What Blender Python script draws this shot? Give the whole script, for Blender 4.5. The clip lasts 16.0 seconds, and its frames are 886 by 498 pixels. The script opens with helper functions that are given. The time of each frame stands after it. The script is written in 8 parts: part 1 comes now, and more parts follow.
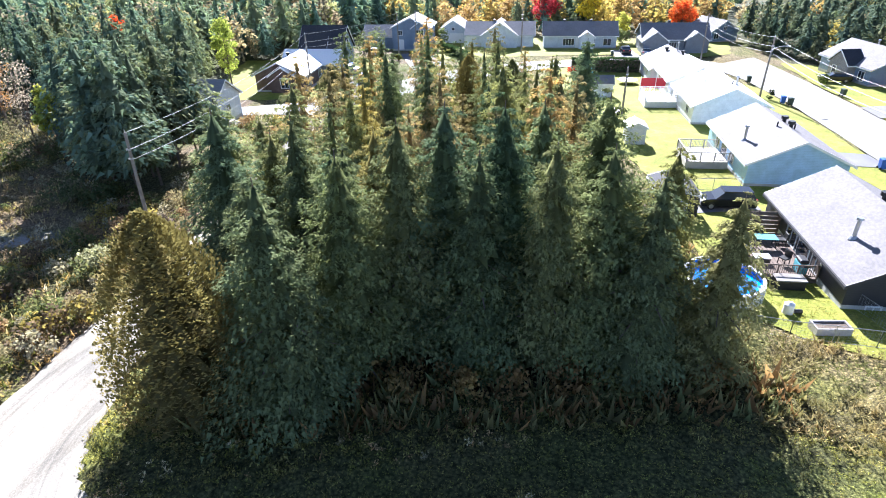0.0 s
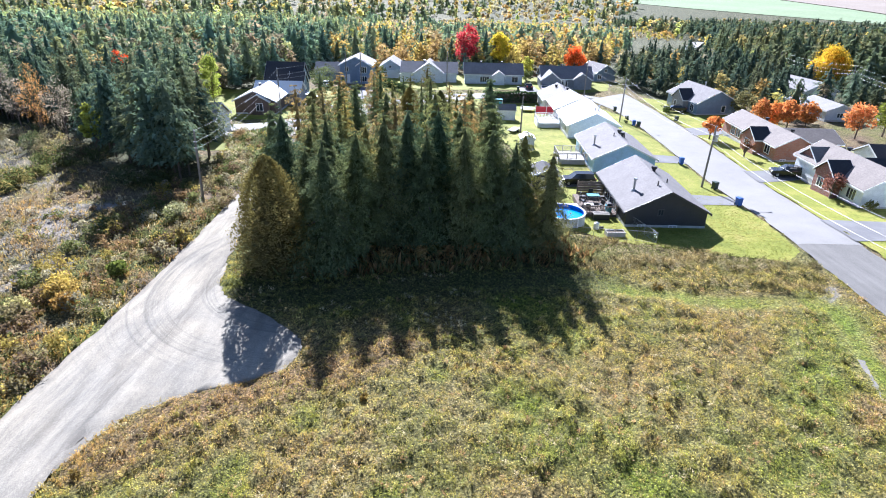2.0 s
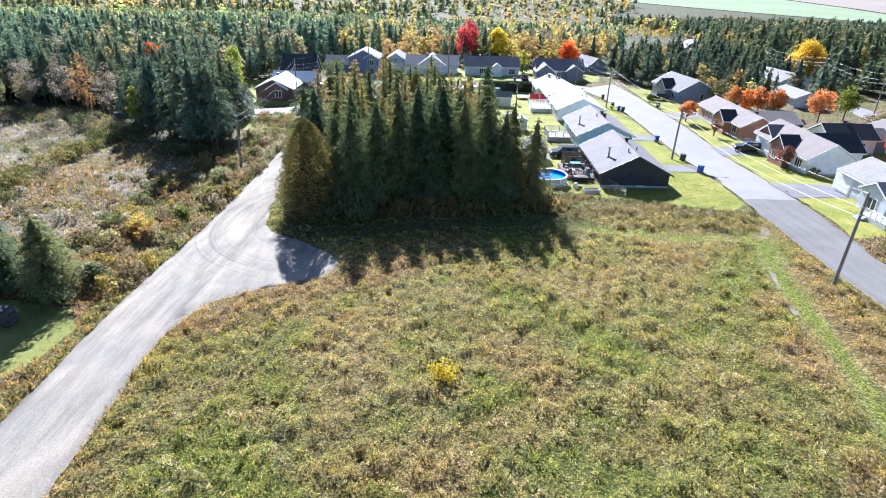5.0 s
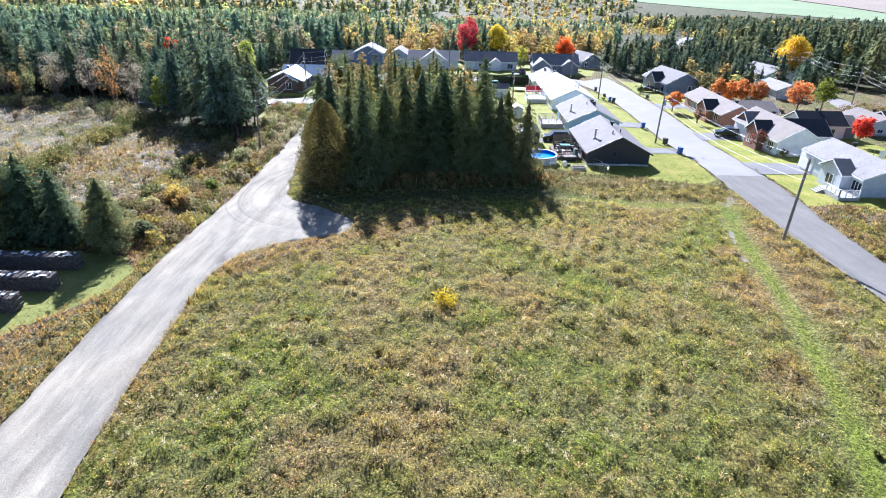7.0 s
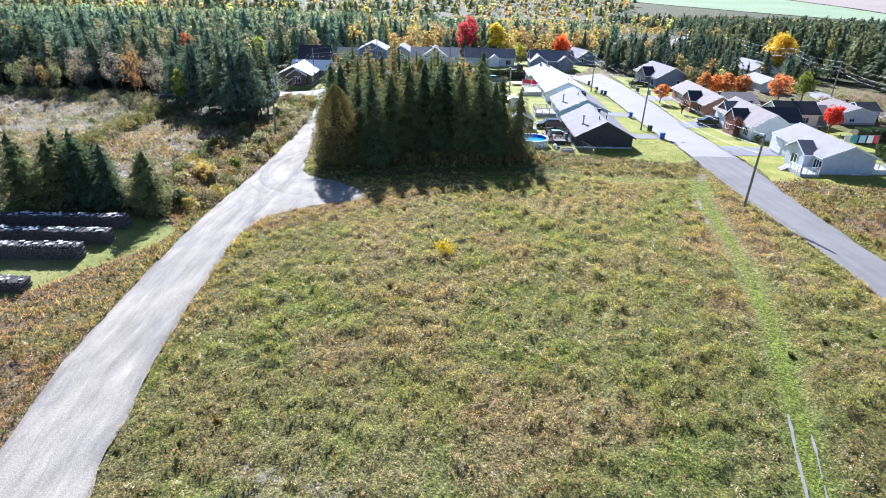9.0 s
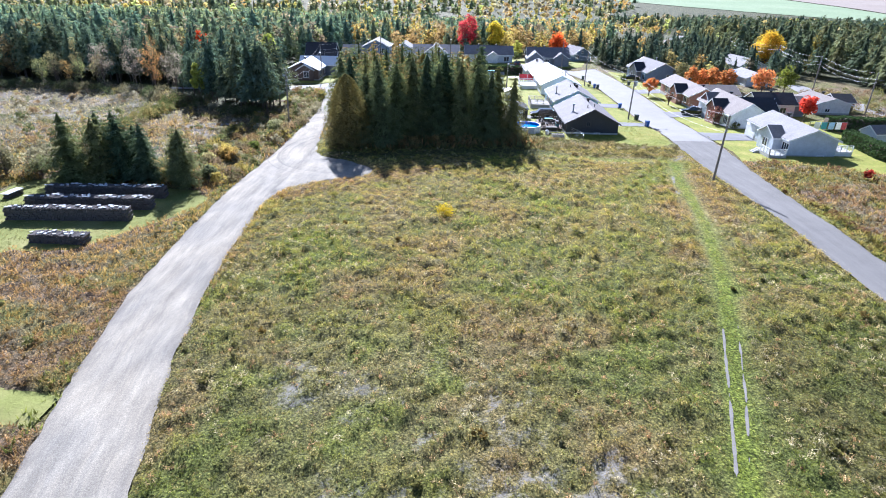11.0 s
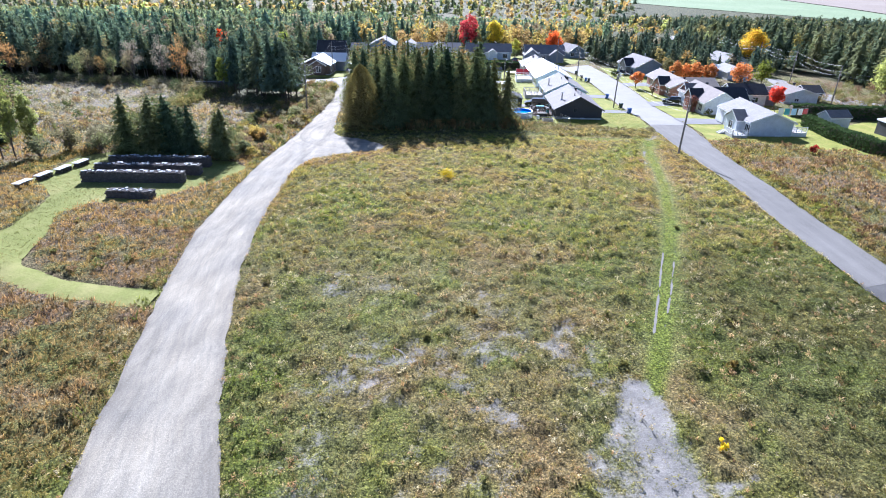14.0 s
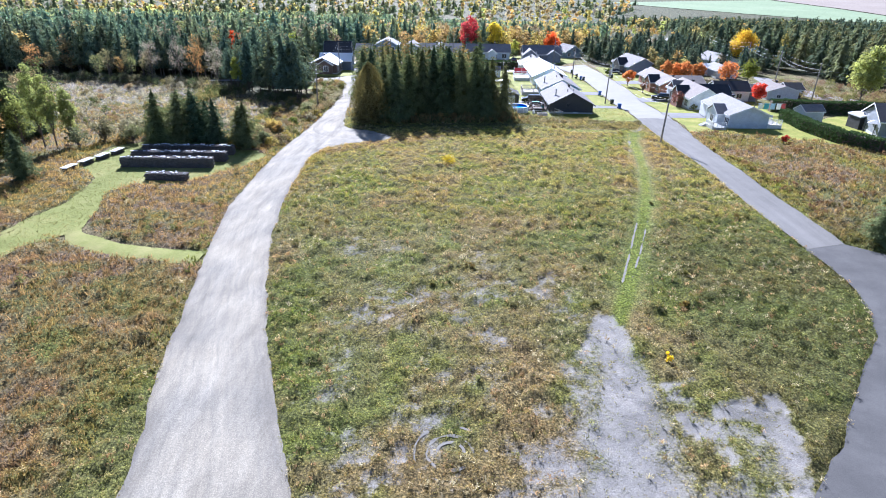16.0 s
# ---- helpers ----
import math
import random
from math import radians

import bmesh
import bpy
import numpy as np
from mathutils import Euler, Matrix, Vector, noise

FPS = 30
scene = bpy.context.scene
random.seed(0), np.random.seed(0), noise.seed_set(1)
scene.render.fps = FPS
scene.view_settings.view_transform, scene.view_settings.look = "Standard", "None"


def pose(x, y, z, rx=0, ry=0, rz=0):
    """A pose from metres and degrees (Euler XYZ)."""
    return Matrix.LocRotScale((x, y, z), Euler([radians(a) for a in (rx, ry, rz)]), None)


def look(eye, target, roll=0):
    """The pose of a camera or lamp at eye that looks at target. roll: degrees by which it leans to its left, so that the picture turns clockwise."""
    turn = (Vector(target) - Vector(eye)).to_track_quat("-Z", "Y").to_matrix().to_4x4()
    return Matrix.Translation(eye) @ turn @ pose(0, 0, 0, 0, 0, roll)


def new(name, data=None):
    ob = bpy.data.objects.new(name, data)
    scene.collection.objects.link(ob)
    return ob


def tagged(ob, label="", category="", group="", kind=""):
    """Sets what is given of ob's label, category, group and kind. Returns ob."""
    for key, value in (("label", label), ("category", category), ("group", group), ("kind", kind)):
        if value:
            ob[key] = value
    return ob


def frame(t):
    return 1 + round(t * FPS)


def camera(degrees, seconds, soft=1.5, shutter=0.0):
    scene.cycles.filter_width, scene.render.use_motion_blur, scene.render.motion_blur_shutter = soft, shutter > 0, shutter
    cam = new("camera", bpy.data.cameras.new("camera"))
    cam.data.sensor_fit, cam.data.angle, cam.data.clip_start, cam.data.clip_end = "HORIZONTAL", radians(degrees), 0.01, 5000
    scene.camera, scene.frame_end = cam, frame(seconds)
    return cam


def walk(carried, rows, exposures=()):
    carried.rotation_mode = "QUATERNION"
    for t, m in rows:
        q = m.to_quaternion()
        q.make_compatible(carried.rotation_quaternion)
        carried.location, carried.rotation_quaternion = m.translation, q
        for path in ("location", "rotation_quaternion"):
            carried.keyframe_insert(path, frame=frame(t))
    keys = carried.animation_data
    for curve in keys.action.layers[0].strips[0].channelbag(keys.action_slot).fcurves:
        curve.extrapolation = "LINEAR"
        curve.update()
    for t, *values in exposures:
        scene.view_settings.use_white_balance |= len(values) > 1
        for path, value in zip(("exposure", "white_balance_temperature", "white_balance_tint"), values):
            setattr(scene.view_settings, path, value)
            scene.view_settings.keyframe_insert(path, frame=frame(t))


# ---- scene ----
cam = camera(75.8, 16.0, soft=1.0)
PATH = [
    (0, (-0.82, 25.00, 17.73), (-2.072, 33.634, 12.846), -1.36),
    (0.2, (-0.55, 21.89, 18.40), (-1.573, 30.588, 13.577), -0.67),
    (0.5, (-0.88, 14.92, 19.88), (-1.380, 23.764, 15.245), 0.01),
    (0.7, (-0.66, 8.61, 20.93), (-0.846, 17.533, 16.427), 0.79),
    (0.8, (-0.63, 4.97, 21.66), (-0.687, 13.931, 17.225), 1.03),
    (1, (-0.36, 2.53, 21.98), (-0.422, 11.525, 17.600), 1.13),
    (1.5, (-0.47, 0.38, 22.06), (-0.530, 9.369, 17.675), 1.14),
    (2, (-0.56, -1.78, 22.12), (-0.621, 7.211, 17.731), 1.15),
    (3, (-0.69, -6.10, 22.18), (-0.752, 2.888, 17.793), 1.16),
    (4, (-0.76, -10.42, 22.19), (-0.825, -1.442, 17.798), 1.17),
    (5, (-0.78, -14.76, 22.16), (-0.847, -5.777, 17.760), 1.17),
    (6, (-0.75, -19.09, 22.09), (-0.826, -10.114, 17.691), 1.17),
    (7, (-0.69, -23.43, 22.01), (-0.771, -14.453, 17.604), 1.16),
    (8, (-0.60, -27.77, 21.91), (-0.689, -18.791, 17.511), 1.14),
    (9, (-0.49, -32.11, 21.82), (-0.589, -23.126, 17.424), 1.12),
    (10, (-0.37, -36.44, 21.75), (-0.480, -27.456, 17.357), 1.09),
    (11, (-0.25, -40.77, 21.71), (-0.368, -31.781, 17.322), 1.06),
    (12, (-0.13, -45.08, 21.71), (-0.262, -36.096, 17.331), 1.02),
    (13, (-0.03, -49.39, 21.77), (-0.171, -40.402, 17.398), 0.97),
    (14, (0.06, -53.69, 21.90), (-0.102, -44.695, 17.534), 0.92),
    (15, (0.11, -57.98, 22.11), (-0.064, -48.975, 17.753), 0.87),
    (16, (0.12, -62.25, 22.41), (-0.065, -53.239, 18.066), 0.81),
]
walk(cam, [(t, look(eye, target, roll)) for t, eye, target, roll in PATH], exposures=[(0.0, 2.25, 5730, 17), (1.0, 1.87, 5640, 17), (4.0, 1.72, 5580, 17), (8.5, 1.64, 5480, 18), (16.0, 1.58, 5380, 19)])

# ---------------------------------------------------------------- light
SUN_AZ, SUN_EL = -9.0, 30.0     # degrees: azimuth from +y towards +x, elevation
world = bpy.data.worlds.new("autumn_sky")
scene.world = world
world.use_nodes = True
wn = world.node_tree.nodes
sky = wn.new("ShaderNodeTexSky")
sky.sky_type = 'NISHITA'
sky.sun_disc = False
sky.sun_elevation = radians(SUN_EL)
sky.sun_rotation = radians(SUN_AZ)
sky.air_density, sky.dust_density, sky.ozone_density = 0.8, 0.35, 1.6
world.node_tree.links.new(sky.outputs[0], wn["Background"].inputs[0])
wn["Background"].inputs[1].default_value = 0.05
sun = new("sun", bpy.data.lights.new("sun", 'SUN'))
sun.data.energy, sun.data.angle, sun.data.color = 5.0, radians(0.55), (1.0, 0.97, 0.92)
d = Vector((math.sin(radians(SUN_AZ)) * math.cos(radians(SUN_EL)), math.cos(radians(SUN_AZ)) * math.cos(radians(SUN_EL)), math.sin(radians(SUN_EL))))
sun.rotation_mode = 'QUATERNION'
sun.rotation_quaternion = d.to_track_quat('Z', 'Y')

# ---------------------------------------------------------------- terrain in numbers
YS = (-400, -20, 14, 40, 56, 75, 117, 165, 230, 320, 500, 900, 1500, 2600)
ZS = (-0.9, -0.9, -1.25, -2.6, -3.2, -4.5, -5.5, -6.3, -9, -15, -26, -40, -25, 10)


def gz(x, y):
    """Height of the ground; takes numbers or arrays."""
    x, y = np.asarray(x, float), np.asarray(y, float)
    s = np.clip((-14 - x) / 18, 0, 1)
    s = s * s * (3 - 2 * s)
    return np.interp(y, YS, ZS) - s * np.interp(y, (-40, 16, 40, 65, 120, 200), (0.3, 1.0, 0.9, 0.3, 0, 0))


def g(x, y):
    return float(gz(x, y))


def vnoise(x, y, scale, seed=0):
    """Smooth lattice noise 0..1 on arrays."""
    x, y = np.asarray(x, float) / scale + 137.3 * seed, np.asarray(y, float) / scale - 71.9 * seed
    i, j = np.floor(x), np.floor(y)
    u, v = x - i, y - j
    u, v = u * u * (3 - 2 * u), v * v * (3 - 2 * v)

    def h(a, b):
        return np.modf(np.abs(np.sin(a * 127.1 + b * 311.7 + seed * 17.3) * 43758.5453))[0]
    return (h(i, j) * (1 - u) + h(i + 1, j) * u) * (1 - v) + (h(i, j + 1) * (1 - u) + h(i + 1, j + 1) * u) * v


def fbm(x, y, scale, seed=0):
    return 0.55 * vnoise(x, y, scale, seed) + 0.3 * vnoise(x, y, scale / 2.3, seed + 5) + 0.15 * vnoise(x, y, scale / 5.1, seed + 9)


def inside(x, y, poly):
    """Even-odd test of arrays against a polygon."""
    x, y = np.asarray(x, float), np.asarray(y, float)
    res = np.zeros(np.broadcast(x, y).shape, bool)
    for (x0, y0), (x1, y1) in zip(poly, poly[1:] + poly[:1]):
        if y0 != y1:
            cross = ((y0 > y) != (y1 > y)) & (x < (x1 - x0) * (y - y0) / (y1 - y0) + x0)
            res ^= cross
    return res


def near_line(x, y, line):
    """Distance of arrays to a polyline."""
    x, y = np.asarray(x, float), np.asarray(y, float)
    best = np.full(np.broadcast(x, y).shape, 1e9)
    for (x0, y0), (x1, y1) in zip(line, line[1:]):
        dx, dy = x1 - x0, y1 - y0
        k = np.clip(((x - x0) * dx + (y - y0) * dy) / (dx * dx + dy * dy), 0, 1)
        best = np.minimum(best, np.hypot(x - x0 - k * dx, y - y0 - k * dy))
    return best


# outlines of the plan
ROAD_L = [(-2, -90), (-11, -60), (-16.1, -42.4), (-17.3, -38.2), (-19.5, -30), (-21.6, -21), (-24.4, -8.4), (-25.7, -2), (-26.4, 10), (-27.0, 20), (-27.3, 30), (-27.1, 39), (-27, 51), (-27.4, 64), (-28.6, 80), (-30, 92), (-33, 106)]
ROAD_R = [(8, -90), (-2.5, -60), (-7.8, -42), (-9.2, -38.8), (-11.7, -32.3), (-13.2, -28.5), (-15.4, -21), (-17.7, -12.5), (-18.4, -8.4), (-19.8, 0.5), (-20.3, 8), (-20.9, 15), (-21.0, 20), (-20.6, 30), (-20.8, 40), (-21.3, 45), (-22.6, 55), (-24.2, 68), (-26, 80), (-27, 90), (-28, 104)]
BAY = [(-21.4, 14), (-21.0, 19), (-20.4, 22), (-19.3, 24.1), (-17.8, 25.4), (-15.8, 26.3), (-13.1, 27.4), (-11.4, 28.8), (-10.8, 30.0), (-10.6, 31.4), (-11.2, 32.8), (-12.2, 34.0), (-13.8, 35.4), (-15.6, 36.8), (-17.4, 38.0), (-19.2, 39.4), (-20.6, 42), (-21.2, 46), (-22.6, 46), (-22.6, 14)]
STREET_L = [(36.4, 53), (36.8, 62), (37, 70), (37.3, 83), (37.8, 100), (38, 115), (37, 130), (34, 142)]
STREET_R = [(43.4, 53), (44, 62), (44.4, 70), (45.4, 83), (46.3, 100), (46.7, 115), (46.5, 130), (45.5, 152)]
OLD_L = [(18.4, -41.6), (23, -36.6), (28.2, -30.1), (31.0, -27), (33.1, -22.9), (34.1, -18), (34.2, -12), (34.1, -3.7), (34.2, 3), (34.6, 13), (34.7, 22), (35.0, 31), (35.4, 41), (36.4, 53)]
OLD_R = [(60, -60), (58, -45), (56, -32), (53, -24), (47, -16.5), (41.2, -12.8), (38.7, -10.5), (38.9, -4), (38.8, 3), (39.2, 12), (39.8, 21), (40.8, 32), (42.3, 42), (43.4, 53)]
CROSS = [(-70, 101), (-45, 104), (-33, 107), (-25, 117), (-14, 131), (2, 143), (20, 148), (36, 146)]
APRON = [(11.2, -24.5), (12.6, -25.2), (13.2, -30), (13.6, -34.5), (17, -36.5), (21, -38.4), (26, -46), (28, -70), (-2, -70), (3.8, -46), (4.3, -39), (6.8, -36.8), (9, -33.4), (8.7, -30), (9.9, -27.4)]
RUT_A = [(14.2, -20.5), (16.6, -14), (19.7, -5.6), (22.3, 2.3), (24.7, 11.4), (27.1, 22.3), (28, 28)]
RUT_B = [(15.2, -19.6), (17.6, -13.9), (20.8, -5.6), (23.6, 2.4), (26.1, 11.5), (28.5, 22.4), (29.3, 28)]
MOWN = [[(12.5, -26), (15, -20), (17.4, -13), (20.3, -5.6), (22.9, 2.3), (25.4, 11.4), (27.8, 22.3), (29.5, 31), (31.5, 38)], [(32.6, 40.3), (23, 39.6), (16.7, 41.2), (10.8, 43), (0, 42), (-12, 38)]]
LAWN_WEST = [(12.8, 55.5), (17, 52.6), (28, 49.2), (33.2, 48.2), (35.6, 51), (36.3, 60), (36.8, 80), (37.3, 100), (37.4, 122), (33, 134), (20, 142), (4, 139), (6, 118), (9, 100), (12.5, 80)]
LAWN_EAST = [(43.6, 53), (43.2, 45), (42.2, 40.5), (47, 41.5), (54, 37.6), (61, 33.8), (64.2, 31), (66, 45), (75, 75), (72, 95), (66, 118), (63, 138), (48, 146), (46.9, 128), (47, 112), (46.3, 95), (45, 80), (44.4, 68)]
LAWN_BACK = [(68, 27), (100, 16), (120, 40), (95, 66), (80, 60), (68, 50)]
WOODYARD = [(-40.8, -34), (-41.2, -19), (-41.4, -14.5), (-38.4, -10.4), (-39.7, -4), (-42, 1), (-41, 5), (-35.5, 5.5), (-31.6, 11.5), (-28.6, 15.5), (-28.2, 20), (-31, 24), (-47, 26), (-51, 29), (-54, 24), (-53, 13), (-49, 9.8), (-46.8, 7), (-45.4, 2.8), (-44.9, -2), (-45.4, -5.6), (-45.8, -9), (-45.2, -13), (-44.6, -20), (-44, -34)]
WOODPATH = [(-39.5, -8.5), (-37.2, -11.8), (-32, -14.2), (-27, -15.3), (-22.6, -16.3)]
CLUMP = [(-19, 44.5), (-14, 43.5), (0, 47), (8, 47.5), (12, 50), (12.5, 62), (9, 92), (2, 108), (-10, 112), (-20, 104), (-24, 88), (-20.5, 60)]
OLDTRACK = [(-9.6, 10), (-8.2, 15), (-7.2, 20), (-6.2, 25)]
FAINT = [(8.2, -8), (9.7, 0.7), (11.2, 5.6), (13.5, 10.4), (18, 17.7), (22.5, 24)]
CLEARING = [(-35, 42), (-40, 38), (-66, 40), (-110, 60), (-110, 98), (-80, 96), (-62, 84), (-47, 62), (-38, 60)]


def road_mask(x, y):
    m = inside(x, y, ROAD_L + ROAD_R[::-1]) | inside(x, y, BAY)
    m |= inside(x, y, STREET_L + STREET_R[::-1]) | inside(x, y, OLD_L + OLD_R[::-1])
    return m | (near_line(x, y, CROSS) < 4.2)


def lawn_mask(x, y):
    m = inside(x, y, LAWN_WEST) | inside(x, y, LAWN_EAST) | inside(x, y, LAWN_BACK) | inside(x, y, WOODYARD)
    return m | (near_line(x, y, WOODPATH) < 1.5)


def bare_amount(x, y):
    """How far the weeds leave the gravel bare, 0..1."""
    n = fbm(x, y, 5.0, 3)
    d0 = np.minimum(near_line(x, y, [(-6.8, -12.6), (-4.5, -14.9)]), near_line(x, y, [(-9.4, -12.4), (-9.2, -14.6)])) + 0.9
    d1 = near_line(x, y, [(2.8, -15.2), (4.4, -17), (3.8, -20)]) + 0.5
    d2 = near_line(x, y, [(7.4, -16.0), (8.9, -17.2), (7.4, -22), (9, -25)]) + 0.6
    d3 = near_line(x, y, [(0.2, -25), (0.6, -32), (-0.5, -36), (-2, -40)])
    b = np.clip(1.15 - np.minimum(np.minimum(d0 / 3.4, d1 / 3.6), np.minimum(d2 / 3.4, d3 / 4.0)), 0, 1) * np.clip((n - 0.15) * 3.2, 0.45, 1)
    b = np.maximum(b, np.clip(1.2 - near_line(x, y, [(32.6, 40.4), (33.8, 42.5)]) / 1.4, 0, 1))
    broad = np.clip((-6 - y) / 16, 0, 1) * np.clip((x + 12) / 6, 0, 1) * np.clip((12.5 - x) / 4, 0, 1)
    fine = np.clip((fbm(x, y, 0.6, 17) - 0.34) * 3.4, 0.12, 1)
    b = np.maximum(b * 0.85 * fine, 0.85 * fine * broad * np.clip((fbm(x, y, 3.6, 11) - 0.36) * 4, 0, 1))
    lane = np.clip(1.45 - near_line(x, y, [(11.6, -26), (11.4, -30), (10.6, -36), (9, -44), (7, -60)]) / (1.5 + np.clip((-30 - y) / 9, 0, 2)) + 1.1 * (fbm(x, y, 1.1, 19) - 0.5), 0, 1)
    b = np.maximum(b, inside(x, y, APRON) * np.maximum(lane, 0.15 + 0.85 * (0.4 + 0.6 * fine) * np.clip((fbm(x, y, 2.6, 21) - 0.38) * 4, 0, 1)))
    pocket = inside(x, y, [(13.2, -33), (16, -32.4), (20.6, -33.8), (20.0, -37), (18.4, -42), (14.6, -41), (13.4, -36.6)])
    b = np.maximum(b, pocket * np.clip((fbm(x, y, 1.6, 31) - 0.43) * 6, 0, 1))
    dead = inside(x, y, CLEARING) * np.clip((fbm(x, y, 5, 51) - 0.5) * 6, 0, 1)
    scar = np.clip(1.3 - np.minimum(near_line(x, y, [(-46, 60), (-41, 61.5), (-37, 63.5)]), near_line(x, y, [(-35, 66), (-31.5, 64)])) / 1.8, 0, 1) * np.clip((fbm(x, y, 1.6, 53) - 0.3) * 4, 0, 1)
    return np.maximum(np.maximum(b, scar * 0.9), dead * 0.5)


def zone_colour(x, y):
    """Colour of the weeds and grass as they vary over the plan."""
    x, y = np.asarray(x, float), np.asarray(y, float)
    green = np.array((0.20, 0.262, 0.05))
    fresh = np.array((0.245, 0.31, 0.045))
    olive = np.array((0.295, 0.285, 0.105))
    straw = np.array((0.47, 0.39, 0.19))
    rust = np.array((0.42, 0.28, 0.14))
    n1, n2, n3 = fbm(x, y, 11, 61), fbm(x, y, 6, 71), fbm(x, y, 3, 81)
    c = np.ones(x.shape + (3,)) * olive
    west = np.clip((-18 - x) / 6, 0, 1)
    far = np.clip((y - 8) / 26, 0, 1) * (1 - west)
    w = (np.clip((n1 - 0.36) * 2.6, 0, 1) * 0.8)[..., None]
    c = c * (1 - w) + green * w
    side = np.maximum(west, np.clip((x - 38) / 4, 0, 1))
    w = (np.clip((n2 - 0.4 + 0.12 * side) * 3.2, 0, 1) * (0.66 + 0.14 * side))[..., None]
    c = c * (1 - w) + (rust * (1 - side[..., None]) + np.array((0.37, 0.255, 0.19)) * side[..., None]) * w
    w = (np.clip((n3 - 0.42 + 0.1 * far) * 3.0, 0, 1) * (0.24 + 0.3 * far))[..., None]
    c = c * (1 - w) + straw * w
    strip = inside(x, y, [(12, 44), (33, 41), (36, 48), (33, 48.6), (17, 53), (12, 52)])
    w = (strip * 0.55)[..., None]
    c = c * (1 - w) + straw * w
    w = np.maximum(np.clip(0.9 - (near_line(x, y, MOWN[0]) - 0.45) * 2.0, 0, 0.9), np.clip(0.8 - (near_line(x, y, MOWN[1]) - 0.8) * 1.4, 0, 1) * np.where(x > 9, 0.8, 0.25))[..., None]
    c = c * (1 - w) + fresh * w
    flank = np.clip(1.2 - np.abs(near_line(x, y, MOWN[0]) - 2.6) / 1.6, 0, 1) * np.clip(y / 10, 0, 1) * np.clip((n2 - 0.3) * 4, 0, 0.75)
    c = c * (1 - flank[..., None]) + np.array((0.37, 0.25, 0.13)) * flank[..., None]
    fan = np.clip(1.2 - near_line(x, y, [(31.5, 38.5), (26, 31), (22, 25)]) / (1.0 + 2.6 * np.clip((y - 22) / 14, 0, 1)), 0, 0.75)[..., None]
    c = c * (1 - fan) + np.array((0.23, 0.31, 0.055)) * fan
    w = np.clip((np.clip(vnoise(x, y, 2.6, 91) - 0.66, 0, 1) * 3), 0, 0.5)[..., None]
    c = c * (1 - w) + fresh * w
    w = (np.clip(1.0 - np.abs(near_line(x, y, FAINT) - 0.75) / 0.5, 0, 0.6))[..., None]
    c = c * (1 - w) + np.array((0.36, 0.36, 0.15)) * w
    w = (np.clip(1.0 - np.abs(near_line(x, y, OLDTRACK) - 0.6) / 0.4, 0, 0.65))[..., None]
    c = c * (1 - w) + np.array((0.42, 0.40, 0.17)) * w
    w = (swaths(x, y) * 0.3 * np.clip((y + 4) / 14, 0, 1) * np.clip((x - 2) / 6, 0, 1) * (1 - side))[..., None]
    c = c * (1 - w) + straw * w
    w = np.clip((np.clip(vnoise(x, y, 4.0, 93) - 0.78, 0, 1) * 3), 0, 0.4)[..., None]
    c = c * (1 - w) + fresh * w
    open_ = inside(x, y, CLEARING)[..., None]
    m1, m2 = np.clip((fbm(x, y, 3.2, 53) - 0.42) * 6, 0, 1)[..., None], np.clip((fbm(x, y, 4.4, 57) - 0.5) * 7, 0, 1)[..., None]
    brush = (np.array((0.25, 0.225, 0.16)) * (1 - m1) + np.array((0.54, 0.49, 0.42)) * m1) * (1 - m2) + np.array((0.26, 0.26, 0.12)) * m2
    c = c * (1 - 0.85 * open_) + brush * 0.85 * open_
    tawny = np.clip(1.5 - near_line(x, y, [(-53, 42), (-51.5, 52), (-50, 64), (-49, 76)]) / 3.0, 0, 0.8)[..., None]
    c = c * (1 - tawny) + np.array((0.40, 0.29, 0.15)) * tawny
    edge = (np.clip(1.3 - near_line(x, y, [(-19, 20), (-15.5, 24.6), (-8, 28.6), (-4, 31.5)]) / 2.2, 0, 0.7))[..., None]
    c = c * (1 - edge) + np.array((0.36, 0.235, 0.135)) * edge
    # Dark rank grass before the clump; its colour also deepens the trees' cast shadow.
    rank_shade = (np.clip(1.4 - near_line(x, y, [(-15.5, 41), (-8, 41), (2, 43.5), (11, 45)]) / 4.5, 0, 0.8))[..., None]
    c = c * (1 - rank_shade) + np.array((0.135, 0.145, 0.06)) * rank_shade
    isle = np.clip(1.6 - near_line(x, y, [(-19.6, 40.6), (-20.2, 44), (-20.9, 49)]), 0, 0.9)[..., None]
    c = c * (1 - isle) + np.array((0.27, 0.29, 0.08)) * isle
    lush = (np.clip((x - 15) / 7, 0, 1) * np.clip((0 - y) / 12, 0, 1) * 0.6)[..., None]
    return c * (1 - lush) + np.array((0.175, 0.215, 0.05)) * lush


